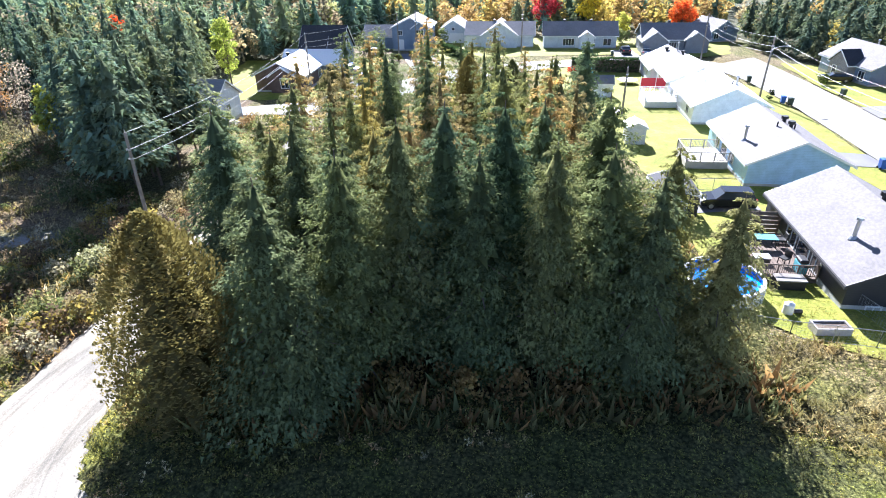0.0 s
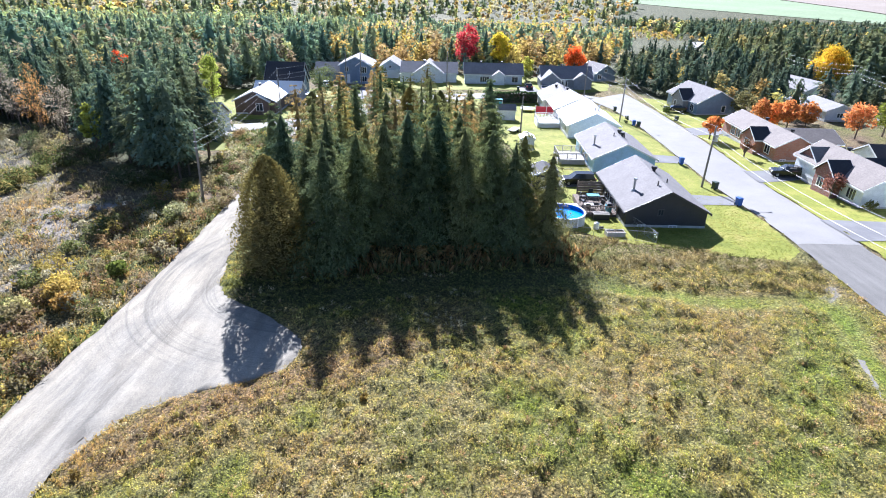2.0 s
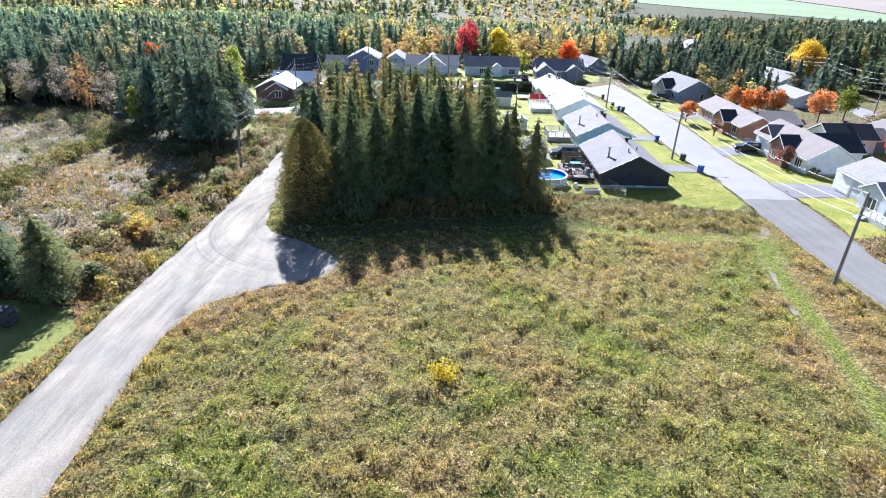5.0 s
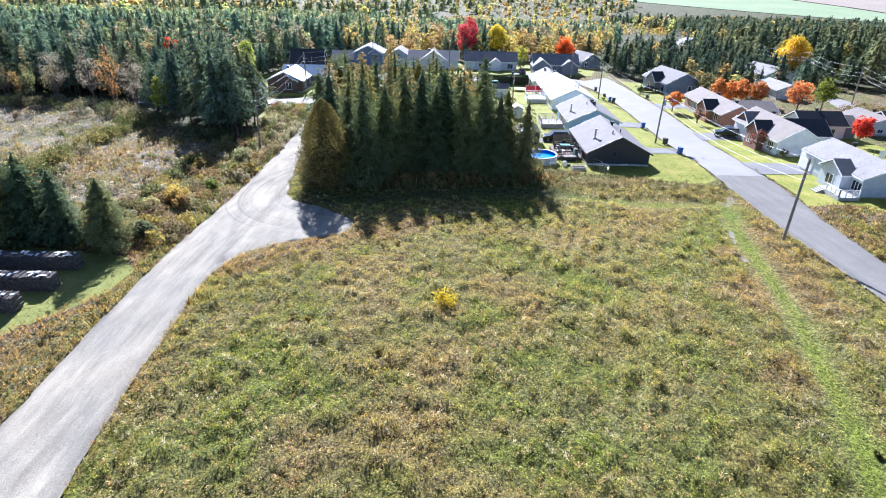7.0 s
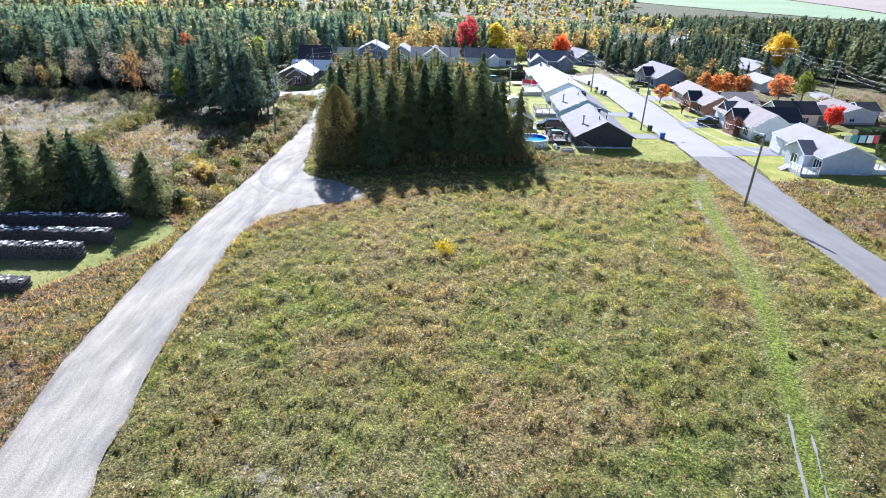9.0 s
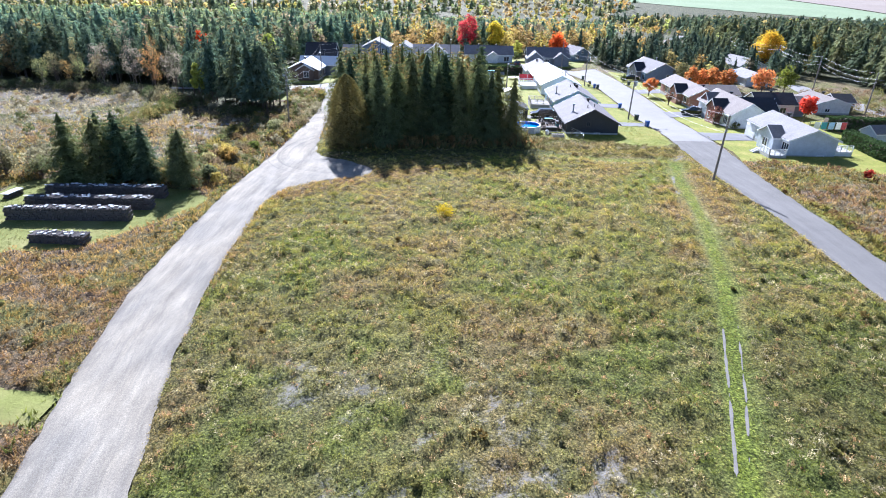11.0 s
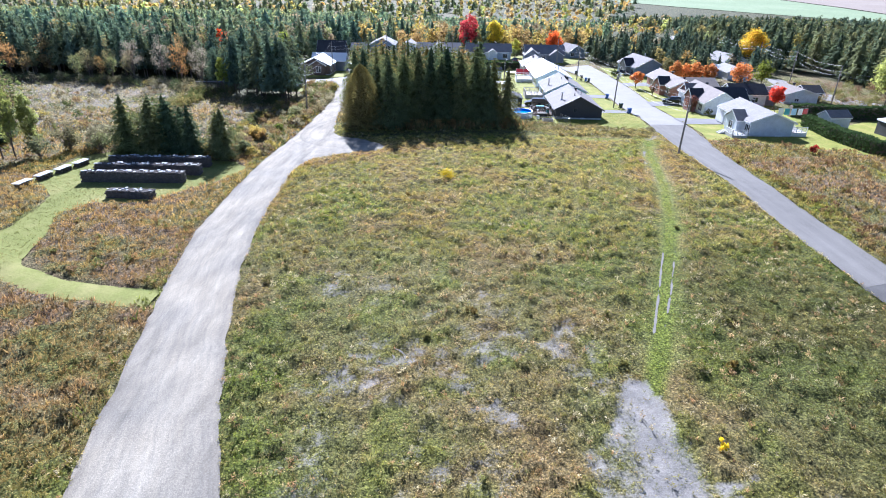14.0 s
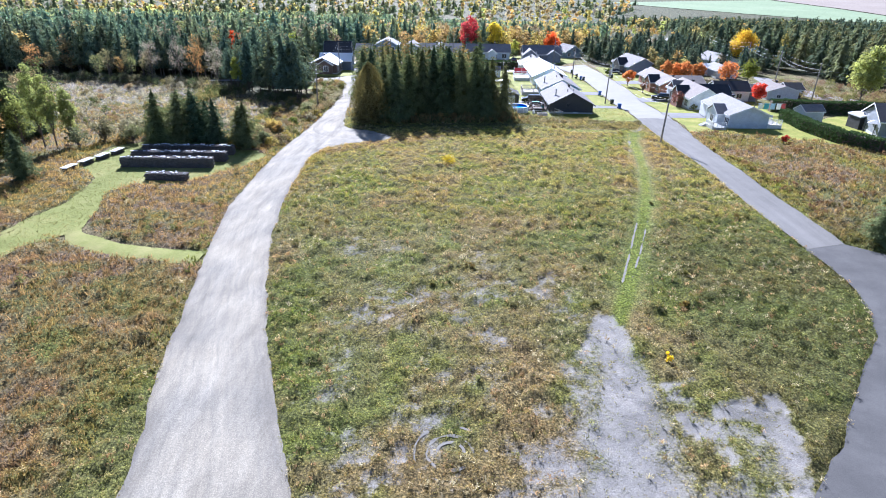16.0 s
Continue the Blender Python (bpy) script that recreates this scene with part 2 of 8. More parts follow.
def tuft_colour(x, y, seed):
    """Single tufts of green, straw, rust or olive round the local colour."""
    rng = np.random.default_rng(seed)
    c = zone_colour(x, y)
    k = np.clip(0.5 + (vnoise(x, y, 0.45, seed) - 0.5) * 1.7 + rng.uniform(-0.12, 0.12, len(x)), 0, 1)
    # Tufts keep more of the darkened band colour before the clump.
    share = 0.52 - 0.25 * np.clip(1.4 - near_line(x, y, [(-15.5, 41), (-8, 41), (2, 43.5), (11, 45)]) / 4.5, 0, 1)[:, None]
    for lo, hi, col in ((0.0, 0.17, (0.44, 0.36, 0.18)), (0.17, 0.33, (0.37, 0.26, 0.15)), (0.33, 0.58, (0.17, 0.215, 0.05)), (0.58, 0.64, (0.40, 0.36, 0.2))):
        m = ((k > lo) & (k < hi))[:, None]
        c = np.where(m, c * (1 - share) + np.array(col) * share, c)
    dry = 0.5 * np.clip((-18 - x) / 4, 0, 1)[:, None]
    c = c * (1 - dry) + np.array((0.34, 0.25, 0.14)) * dry
    lush = np.clip((x - 15) / 7, 0, 1) * np.clip((-4 - y) / 10, 0, 1)
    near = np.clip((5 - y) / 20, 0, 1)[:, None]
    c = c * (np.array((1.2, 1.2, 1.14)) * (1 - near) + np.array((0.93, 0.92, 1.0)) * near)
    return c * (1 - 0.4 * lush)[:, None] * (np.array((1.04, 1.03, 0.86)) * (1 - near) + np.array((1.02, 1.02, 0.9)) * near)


def swaths(x, y):
    """Low swaths of cut grass that run beside the wheel track, 0..1."""
    d = near_line(x, y, MOWN[0] + [(33, 46)])
    return np.clip(0.5 + 0.3 * np.sin(d * 2 * math.pi / 1.5 + 7.0 * vnoise(x, y, 9.0, 5)) + 1.5 * (vnoise(x, y, 1.1, 6) - 0.5), 0, 1)


def relief(x, y):
    """Height of the tussocks over the plain ground."""
    x, y = np.asarray(x, float), np.asarray(y, float)
    n = 0.68 * vnoise(x, y, 0.55, 211) + 0.32 * vnoise(x, y, 1.3, 213)
    cut = np.clip((x - 2) / 6, 0, 1) * np.clip((y + 2) / 8, 0, 1) * (x < 33)
    n = n * (1 - 0.5 * cut) + 0.5 * cut * swaths(x, y)
    lump = np.clip((n - 0.28) * 1.9, 0, 1) ** 1.5
    edge = np.minimum(np.minimum(near_line(x, y, ROAD_L), near_line(x, y, ROAD_R)), np.minimum(near_line(x, y, OLD_L), near_line(x, y, OLD_R)))
    edge = np.minimum(edge, np.minimum(near_line(x, y, BAY), np.minimum(near_line(x, y, MOWN[0]) - 0.7, near_line(x, y, MOWN[1]) - 0.7)))
    free_ = ~(road_mask(x, y) | lawn_mask(x, y)) & (y < 62) & (np.abs(x) < 62) & (y > -60)
    return 0.42 * lump * np.clip(edge / 0.9, 0, 1) * free_ * (1 - 0.9 * bare_amount(x, y))


# ---------------------------------------------------------------- materials
def mat(name):
    m = bpy.data.materials.new(name)
    m.use_nodes = True
    nt = m.node_tree
    nt.nodes.clear()
    out = nt.nodes.new("ShaderNodeOutputMaterial")
    p = nt.nodes.new("ShaderNodeBsdfPrincipled")
    nt.links.new(p.outputs[0], out.inputs[0])
    return m, nt, p, out


def node(nt, kind, **props):
    n = nt.nodes.new(kind)
    ins = props.pop("ins", {})
    for k, v in ins.items():
        n.inputs[k].default_value = v
    for k, v in props.items():
        if k == "operation":
            n.operation = v
        elif k == "blend_type":
            n.blend_type = v
        elif k == "data_type":
            n.data_type = v
        elif k == "attribute_name":
            n.attribute_name = v
        elif k == "feature":
            n.feature = v
    return n


def coords(nt, scale=(1, 1, 1), obj=False):
    tc = nt.nodes.new("ShaderNodeTexCoord") if obj else nt.nodes.new("ShaderNodeNewGeometry")
    mp = nt.nodes.new("ShaderNodeMapping")
    mp.inputs["Scale"].default_value = scale
    nt.links.new(tc.outputs["Object" if obj else "Position"], mp.inputs[0])
    return mp.outputs[0]


def noise_tex(nt, vec, scale, detail=4.0, rough=0.6):
    n = node(nt, "ShaderNodeTexNoise", ins={"Scale": scale, "Detail": detail, "Roughness": rough})
    nt.links.new(vec, n.inputs["Vector"])
    return n.outputs[0]


def ramp(nt, fac, stops):
    r = nt.nodes.new("ShaderNodeValToRGB")
    els = r.color_ramp.elements
    while len(els) < len(stops):
        els.new(0.5)
    for e, (pos, col) in zip(els, stops):
        e.position = pos
        e.color = (*col, 1) if len(col) == 3 else col
    nt.links.new(fac, r.inputs[0])
    return r.outputs[0]


def mix(nt, fac, a, b, mode='MIX'):
    m = nt.nodes.new("ShaderNodeMix")
    m.data_type = 'RGBA'
    m.blend_type = mode
    for sock, v in ((m.inputs[0], fac), (m.inputs[6], a), (m.inputs[7], b)):
        if hasattr(v, "is_linked"):
            nt.links.new(v, sock)
        else:
            sock.default_value = v if isinstance(v, float) else (*v, 1)
    return m.outputs[2]


def bump(nt, p, height, strength=0.4, dist=0.02):
    b = node(nt, "ShaderNodeBump", ins={"Strength": strength, "Distance": dist})
    nt.links.new(height, b.inputs["Height"])
    nt.links.new(b.outputs[0], p.inputs["Normal"])


def speckled(name, base, dark, light, s1, s2, rough=0.9, bs=0.4, bd=0.02, spec=0.3, metal=0.0):
    """A surface with broad stains and fine grain."""
    m, nt, p, out = mat(name)
    v = coords(nt)
    a = noise_tex(nt, v, s1, 5, 0.6)
    b = noise_tex(nt, v, s2, 3, 0.7)
    c1 = ramp(nt, a, [(0.3, dark), (0.5, base), (0.72, light)])
    c2 = ramp(nt, b, [(0.3, tuple(0.72 * k for k in base)), (0.5, base), (0.7, tuple(min(1, 1.25 * k) for k in base))])
    nt.links.new(mix(nt, 0.5, c1, c2), p.inputs["Base Color"])
    p.inputs["Roughness"].default_value = rough
    p.inputs["Specular IOR Level"].default_value = spec
    p.inputs["Metallic"].default_value = metal
    bump(nt, p, b, bs, bd)
    return m


def paint(name, col, rough=0.55, var=0.12, metal=0.0, scale=6.0):
    m, nt, p, out = mat(name)
    v = coords(nt)
    a = noise_tex(nt, v, scale, 4, 0.6)
    lo = tuple(max(0, k * (1 - var)) for k in col)
    hi = tuple(min(1, k * (1 + var * 0.6)) for k in col)
    nt.links.new(ramp(nt, a, [(0.3, lo), (0.7, hi)]), p.inputs["Base Color"])
    p.inputs["Roughness"].default_value = rough
    p.inputs["Metallic"].default_value = metal
    return m


def siding(name, col, pitch=0.16, rough=0.55):
    """Horizontal clapboards."""
    m, nt, p, out = mat(name)
    v = coords(nt)
    sep = nt.nodes.new("ShaderNodeSeparateXYZ")
    nt.links.new(v, sep.inputs[0])
    k = node(nt, "ShaderNodeMath", operation='MULTIPLY', ins={1: 1 / pitch})
    nt.links.new(sep.outputs[2], k.inputs[0])
    f = node(nt, "ShaderNodeMath", operation='FRACT')
    nt.links.new(k.outputs[0], f.inputs[0])
    a = noise_tex(nt, v, 1.3, 4, 0.6)
    stain = ramp(nt, a, [(0.3, tuple(0.84 * c for c in col)), (0.7, tuple(min(1, 1.05 * c) for c in col))])
    lap = ramp(nt, f.outputs[0], [(0.0, (0.55, 0.55, 0.55)), (0.12, (1, 1, 1)), (1.0, (1, 1, 1))])
    nt.links.new(mix(nt, 1.0, stain, lap, 'MULTIPLY'), p.inputs["Base Color"])
    p.inputs["Roughness"].default_value = rough
    bump(nt, p, f.outputs[0], 0.5, 0.015)
    return m


def brick_mat(name, c1, c2, mortar):
    m, nt, p, out = mat(name)
    v = coords(nt)
    sep = nt.nodes.new("ShaderNodeSeparateXYZ")
    nt.links.new(v, sep.inputs[0])
    add = node(nt, "ShaderNodeMath", operation='ADD')
    nt.links.new(sep.outputs[0], add.inputs[0])
    nt.links.new(sep.outputs[1], add.inputs[1])
    cmb = nt.nodes.new("ShaderNodeCombineXYZ")
    nt.links.new(add.outputs[0], cmb.inputs[0])
    nt.links.new(sep.outputs[2], cmb.inputs[1])
    b = node(nt, "ShaderNodeTexBrick", ins={"Scale": 1.0, "Mortar Size": 0.012, "Brick Width": 0.24, "Row Height": 0.08, "Color1": (*c1, 1), "Color2": (*c2, 1), "Mortar": (*mortar, 1)})
    nt.links.new(cmb.outputs[0], b.inputs["Vector"])
    a = noise_tex(nt, v, 0.9, 4, 0.6)
    tone = ramp(nt, a, [(0.3, (0.82, 0.82, 0.82)), (0.7, (1, 1, 1))])
    nt.links.new(mix(nt, 1.0, b.outputs[0], tone, 'MULTIPLY'), p.inputs["Base Color"])
    p.inputs["Roughness"].default_value = 0.9
    bump(nt, p, b.outputs[1], -0.3, 0.01)
    return m


def shingles(name, col, rough=0.85):
    """Asphalt shingles in courses, with weathering."""
    m, nt, p, out = mat(name)
    v = coords(nt)
    a = noise_tex(nt, v, 0.5, 5, 0.65)
    b = noise_tex(nt, v, 30, 2, 0.7)
    c = noise_tex(nt, coords(nt, (3.0, 3.0, 9.0)), 1.2, 1, 0.5)
    base = ramp(nt, a, [(0.3, tuple(0.85 * k for k in col)), (0.7, tuple(1.1 * k for k in col))])
    grain = ramp(nt, b, [(0.25, (0.75, 0.75, 0.75)), (0.75, (1.1, 1.1, 1.1))])
    tabs = ramp(nt, c, [(0.35, (0.86, 0.86, 0.86)), (0.65, (1.06, 1.06, 1.06))])
    nt.links.new(mix(nt, 1.0, mix(nt, 1.0, base, grain, 'MULTIPLY'), tabs, 'MULTIPLY'), p.inputs["Base Color"])
    p.inputs["Roughness"].default_value = rough
    p.inputs["Specular IOR Level"].default_value = 0.25
    bump(nt, p, b, 0.3, 0.01)
    return m


def leafy(name, fixed=None, shine=0.25, glow=0.45, rnd=0.35, lit=(1.15, 1.12, 0.85), low=(0.88, 0.9, 0.88), high=(1.2, 1.1, 0.95)):
    """Leaves and blades: colour from the tint attribute or a fixed one, varied leaf by leaf; light passes through."""
    m, nt, p, out = mat(name)
    if fixed is None:
        a = node(nt, "ShaderNodeAttribute", attribute_name="tint")
        col = a.outputs[0]
    else:
        rgb = nt.nodes.new("ShaderNodeRGB")
        rgb.outputs[0].default_value = (*fixed, 1)
        col = rgb.outputs[0]
    geo = nt.nodes.new("ShaderNodeNewGeometry")
    tone = ramp(nt, geo.outputs["Random Per Island"], [(0.0, (1 - rnd, 1 - rnd, 1 - rnd)), (1.0, (1 + rnd, 1 + rnd * 0.9, 1 + rnd * 0.6))])
    info = nt.nodes.new("ShaderNodeObjectInfo")
    tone2 = ramp(nt, info.outputs["Random"], [(0.0, low), (0.5, (1.0, 1.0, 1.0)), (1.0, high)])
    c = mix(nt, 1.0, mix(nt, 1.0, col, tone, 'MULTIPLY'), tone2, 'MULTIPLY')
    nt.links.new(c, p.inputs["Base Color"])
    p.inputs["Roughness"].default_value = 0.75
    p.inputs["Specular IOR Level"].default_value = shine
    tr = nt.nodes.new("ShaderNodeBsdfTranslucent")
    nt.links.new(mix(nt, 1.0, c, lit, 'MULTIPLY'), tr.inputs[0])
    ms = nt.nodes.new("ShaderNodeMixShader")
    ms.inputs[0].default_value = glow
    nt.links.new(p.outputs[0], ms.inputs[1])
    nt.links.new(tr.outputs[0], ms.inputs[2])
    nt.links.new(ms.outputs[0], out.inputs[0])
    return m


def glass(name, col=(0.03, 0.04, 0.05)):
    m, nt, p, out = mat(name)
    p.inputs["Base Color"].default_value = (*col, 1)
    p.inputs["Roughness"].default_value = 0.06
    p.inputs["Specular IOR Level"].default_value = 0.6
    return m


M = {}
M["needles"] = leafy("spruce_needles", None, 0.0, 0.3, 0.12, (1.05, 1.1, 0.85), (0.72, 0.8, 0.78), (1.4, 1.2, 0.9))
M["leaves"] = leafy("autumn_leaves", None, 0.05, 0.48, 0.2)
M["weeds"] = leafy("weeds_and_grass", None, 0.03, 0.4, 0.3, (1.06, 1.06, 0.9))
M["bark"] = speckled("bark", (0.14, 0.11, 0.085), (0.07, 0.055, 0.045), (0.22, 0.19, 0.16), 2.0, 18, 0.95, 0.8, 0.03)
M["asphalt"] = speckled("worn_asphalt", (0.245, 0.237, 0.227), (0.2, 0.194, 0.186), (0.29, 0.281, 0.27), 0.3, 20, 0.85, 0.3, 0.01, 0.25)
def streaked(name, base, dark, light, rough=0.9):
    """A worn road: long streaks left by wheels, broad stains and fine grit."""
    m, nt, p, out = mat(name)
    a = noise_tex(nt, coords(nt, (1.0, 0.06, 1.0)), 1.1, 4, 0.6)
    b = noise_tex(nt, coords(nt), 0.35, 5, 0.65)
    f = noise_tex(nt, coords(nt), 16, 3, 0.7)
    c1 = ramp(nt, a, [(0.32, dark), (0.5, base), (0.68, light)])
    c2 = ramp(nt, b, [(0.3, dark), (0.5, base), (0.75, light)])
    c3 = ramp(nt, f, [(0.3, tuple(0.62 * k for k in base)), (0.52, base), (0.7, tuple(1.5 * k for k in base))])
    nt.links.new(mix(nt, 0.42, mix(nt, 0.45, c1, c2), c3), p.inputs["Base Color"])
    p.inputs["Roughness"].default_value = rough
    p.inputs["Specular IOR Level"].default_value = 0.15
    bump(nt, p, f, 0.5, 0.02)
    return m


M["old_asphalt"] = streaked("old_asphalt", (0.172, 0.166, 0.155), (0.118, 0.114, 0.107), (0.245, 0.236, 0.221))
M["lot_asphalt"] = speckled("dark_lot_asphalt", (0.098, 0.096, 0.094), (0.068, 0.067, 0.066), (0.15, 0.147, 0.142), 0.4, 14, 0.9, 0.7, 0.02, 0.15)
M["drive"] = speckled("driveway_asphalt", (0.16, 0.16, 0.165), (0.11, 0.11, 0.12), (0.22, 0.22, 0.22), 0.4, 20, 0.85, 0.4, 0.015)
M["shingle_grey"] = shingles("grey_shingles", (0.215, 0.203, 0.203))
M["shingle_light"] = shingles("pale_shingles", (0.29, 0.28, 0.28))
M["shingle_brown"] = shingles("brown_grey_shingles", (0.245, 0.215, 0.195))
M["shingle_dark"] = shingles("charcoal_shingles", (0.045, 0.047, 0.055))
M["roof_white"] = paint("white_roof_sheet", (0.75, 0.77, 0.78), 0.5, 0.08)
M["side_char"] = siding("charcoal_siding", (0.035, 0.037, 0.045))
M["side_blue"] = siding("pale_blue_siding", (0.40, 0.62, 0.84))
M["side_white"] = siding("white_siding", (0.78, 0.80, 0.82))
M["side_grey"] = siding("grey_siding", (0.20, 0.22, 0.25))
M["side_slate"] = siding("slate_blue_siding", (0.20, 0.27, 0.37))
M["side_pale"] = siding("pale_grey_siding", (0.56, 0.61, 0.67))
M["side_brown"] = siding("brown_siding", (0.13, 0.085, 0.07))
M["side_red"] = paint("red_awning_cloth", (0.55, 0.03, 0.05), 0.7)
M["brick"] = brick_mat("orange_brick", (0.42, 0.17, 0.09), (0.34, 0.125, 0.07), (0.34, 0.28, 0.23))
M["brick_red"] = brick_mat("red_brick", (0.27, 0.075, 0.055), (0.2, 0.06, 0.05), (0.3, 0.25, 0.22))
M["brick_grey"] = brick_mat("grey_stone_brick", (0.26, 0.24, 0.23), (0.2, 0.19, 0.185), (0.34, 0.33, 0.32))
M["concrete"] = speckled("concrete", (0.42, 0.42, 0.41), (0.33, 0.33, 0.32), (0.5, 0.5, 0.49), 1.0, 20, 0.9, 0.3, 0.01)
M["trim"] = paint("white_trim", (0.8, 0.8, 0.8), 0.45, 0.06)
M["trim_dark"] = paint("dark_trim", (0.05, 0.05, 0.055), 0.5, 0.1)
M["glass"] = glass("window_glass")
M["wood_grey"] = speckled("weathered_wood", (0.33, 0.30, 0.27), (0.22, 0.20, 0.18), (0.43, 0.40, 0.37), 3.0, 30, 0.9, 0.5, 0.01)
M["pole"] = speckled("weathered_pole_wood", (0.24, 0.215, 0.19), (0.17, 0.15, 0.13), (0.33, 0.30, 0.27), 2.5, 25, 0.95, 0.5, 0.01)
M["wood_brown"] = speckled("stained_deck_wood", (0.17, 0.13, 0.105), (0.10, 0.08, 0.065), (0.25, 0.2, 0.17), 3.0, 30, 0.85, 0.5, 0.01)
M["deck_grey"] = speckled("pale_deck_boards", (0.5, 0.47, 0.45), (0.4, 0.37, 0.35), (0.6, 0.57, 0.55), 3.0, 30, 0.85, 0.4, 0.01)
M["steel"] = paint("galvanised_steel", (0.45, 0.46, 0.47), 0.4, 0.15, 0.7)
M["black"] = paint("black_plastic", (0.02, 0.02, 0.022), 0.5, 0.2)
M["wire"] = paint("cable", (0.45, 0.45, 0.45), 0.5, 0.1)
M["blue_bin"] = paint("blue_bin_plastic", (0.02, 0.10, 0.42), 0.5, 0.12)
M["green_bin"] = paint("dark_green_bin_plastic", (0.02, 0.045, 0.03), 0.5, 0.12)
M["pool_wall"] = paint("grey_pool_wall", (0.5, 0.53, 0.56), 0.5, 0.1)
M["liner"] = paint("blue_pool_liner", (0.02, 0.22, 0.75), 0.4, 0.1)
M["car_black"] = paint("black_car_paint", (0.015, 0.016, 0.02), 0.18, 0.1)
M["car_white"] = paint("white_car_paint", (0.75, 0.76, 0.78), 0.2, 0.05)
M["car_silver"] = paint("silver_car_paint", (0.5, 0.52, 0.55), 0.22, 0.08, 0.6)
M["car_blue"] = paint("blue_car_paint", (0.05, 0.13, 0.32), 0.2, 0.08)
M["rubber"] = paint("tyre_rubber", (0.02, 0.02, 0.02), 0.85, 0.2)
M["red_paint"] = paint("red_paint", (0.5, 0.03, 0.03), 0.4, 0.1)
M["teal"] = paint("teal_cloth", (0.08, 0.35, 0.42), 0.8, 0.1)
M["bark_log"] = speckled("split_firewood", (0.10, 0.09, 0.085), (0.045, 0.04, 0.038), (0.2, 0.18, 0.17), 4.0, 22, 0.95, 0.8, 0.03)
M["tarp"] = paint("bleached_tarp", (0.62, 0.63, 0.64), 0.5, 0.25)


def water_mat():
    m, nt, p, out = mat("pool_water")
    p.inputs["Base Color"].default_value = (0.02, 0.30, 0.78, 1)
    p.inputs["Roughness"].default_value = 0.08
    bump(nt, p, noise_tex(nt, coords(nt), 3.0, 3, 0.5), 0.2, 0.05)
    return m


M["water"] = water_mat()


def gravel_mat():
    m, nt, p, out = mat("pale_gravel")
    v = coords(nt)
    broad = noise_tex(nt, coords(nt, (1.0, 0.22, 1.0)), 0.9, 5, 0.62)
    fine = noise_tex(nt, v, 9.0, 4, 0.7)
    pebble = node(nt, "ShaderNodeTexVoronoi", ins={"Scale": 16.0})
    nt.links.new(v, pebble.inputs["Vector"])
    stain = noise_tex(nt, v, 0.16, 4, 0.6)
    c = ramp(nt, broad, [(0.3, (0.268, 0.245, 0.202)), (0.52, (0.352, 0.324, 0.267)), (0.72, (0.436, 0.402, 0.332))])
    c = mix(nt, 1.0, c, ramp(nt, fine, [(0.3, (0.78, 0.78, 0.78)), (0.7, (1.12, 1.12, 1.12))]), 'MULTIPLY')
    c = mix(nt, 1.0, c, ramp(nt, stain, [(0.35, (0.8, 0.81, 0.83)), (0.65, (1.1, 1.08, 1.04))]), 'MULTIPLY')
    c = mix(nt, 0.65, c, mix(nt, 1.0, c, ramp(nt, pebble.outputs[0], [(0.0, (1.3, 1.3, 1.3)), (0.6, (0.7, 0.7, 0.7))]), 'MULTIPLY'))
    lane = node(nt, "ShaderNodeAttribute", attribute_name="bare").outputs["Fac"]
    sep = nt.nodes.new("ShaderNodeSeparateXYZ")
    nt.links.new(v, sep.inputs[0])
    wob = node(nt, "ShaderNodeMath", operation='MULTIPLY_ADD', ins={1: 0.02})
    nt.links.new(stain, wob.inputs[0])
    nt.links.new(lane, wob.inputs[2])
    cmb = nt.nodes.new("ShaderNodeCombineXYZ")
    nt.links.new(wob.outputs[0], cmb.inputs[0])
    far = node(nt, "ShaderNodeMath", operation='MULTIPLY', ins={1: 0.006})
    nt.links.new(sep.outputs[1], far.inputs[0])
    nt.links.new(far.outputs[0], cmb.inputs[1])
    tracks = noise_tex(nt, cmb.outputs[0], 20.0, 4, 0.7)
    c = mix(nt, 1.0, c, ramp(nt, tracks, [(0.3, (0.84, 0.85, 0.87)), (0.5, (0.98, 0.98, 0.98)), (0.7, (1.1, 1.09, 1.07))]), 'MULTIPLY')
    off = node(nt, "ShaderNodeVectorMath", operation='SUBTRACT', ins={1: (-11.6, 43.5, -2.6)})
    nt.links.new(v, off.inputs[0])
    rad = node(nt, "ShaderNodeVectorMath", operation='LENGTH')
    nt.links.new(off.outputs[0], rad.inputs[0])
    turn = nt.nodes.new("ShaderNodeCombineXYZ")
    nt.links.new(rad.outputs["Value"], turn.inputs[0])
    nt.links.new(far.outputs[0], turn.inputs[1])
    arcs = ramp(nt, noise_tex(nt, turn.outputs[0], 1.5, 4, 0.75), [(0.34, (0.72, 0.73, 0.75)), (0.46, (1.0, 1.0, 1.0)), (0.62, (1.06, 1.05, 1.04))])
    yk = node(nt, "ShaderNodeMath", operation='MULTIPLY_ADD', ins={1: 0.14, 2: -3.5})
    nt.links.new(sep.outputs[1], yk.inputs[0])
    yk.use_clamp = True
    c = mix(nt, yk.outputs[0], c, mix(nt, 1.0, c, arcs, 'MULTIPLY'))
    edge = ramp(nt, lane, [(0.0, (0.78, 0.78, 0.8)), (0.1, (1.0, 1.0, 1.0)), (0.8, (1.0, 1.0, 1.0)), (0.97, (0.7, 0.7, 0.72))])
    c = mix(nt, 0.8, c, mix(nt, 1.0, c, edge, 'MULTIPLY'))
    nt.links.new(c, p.inputs["Base Color"])
    p.inputs["Roughness"].default_value = 0.95
    p.inputs["Specular IOR Level"].default_value = 0.2
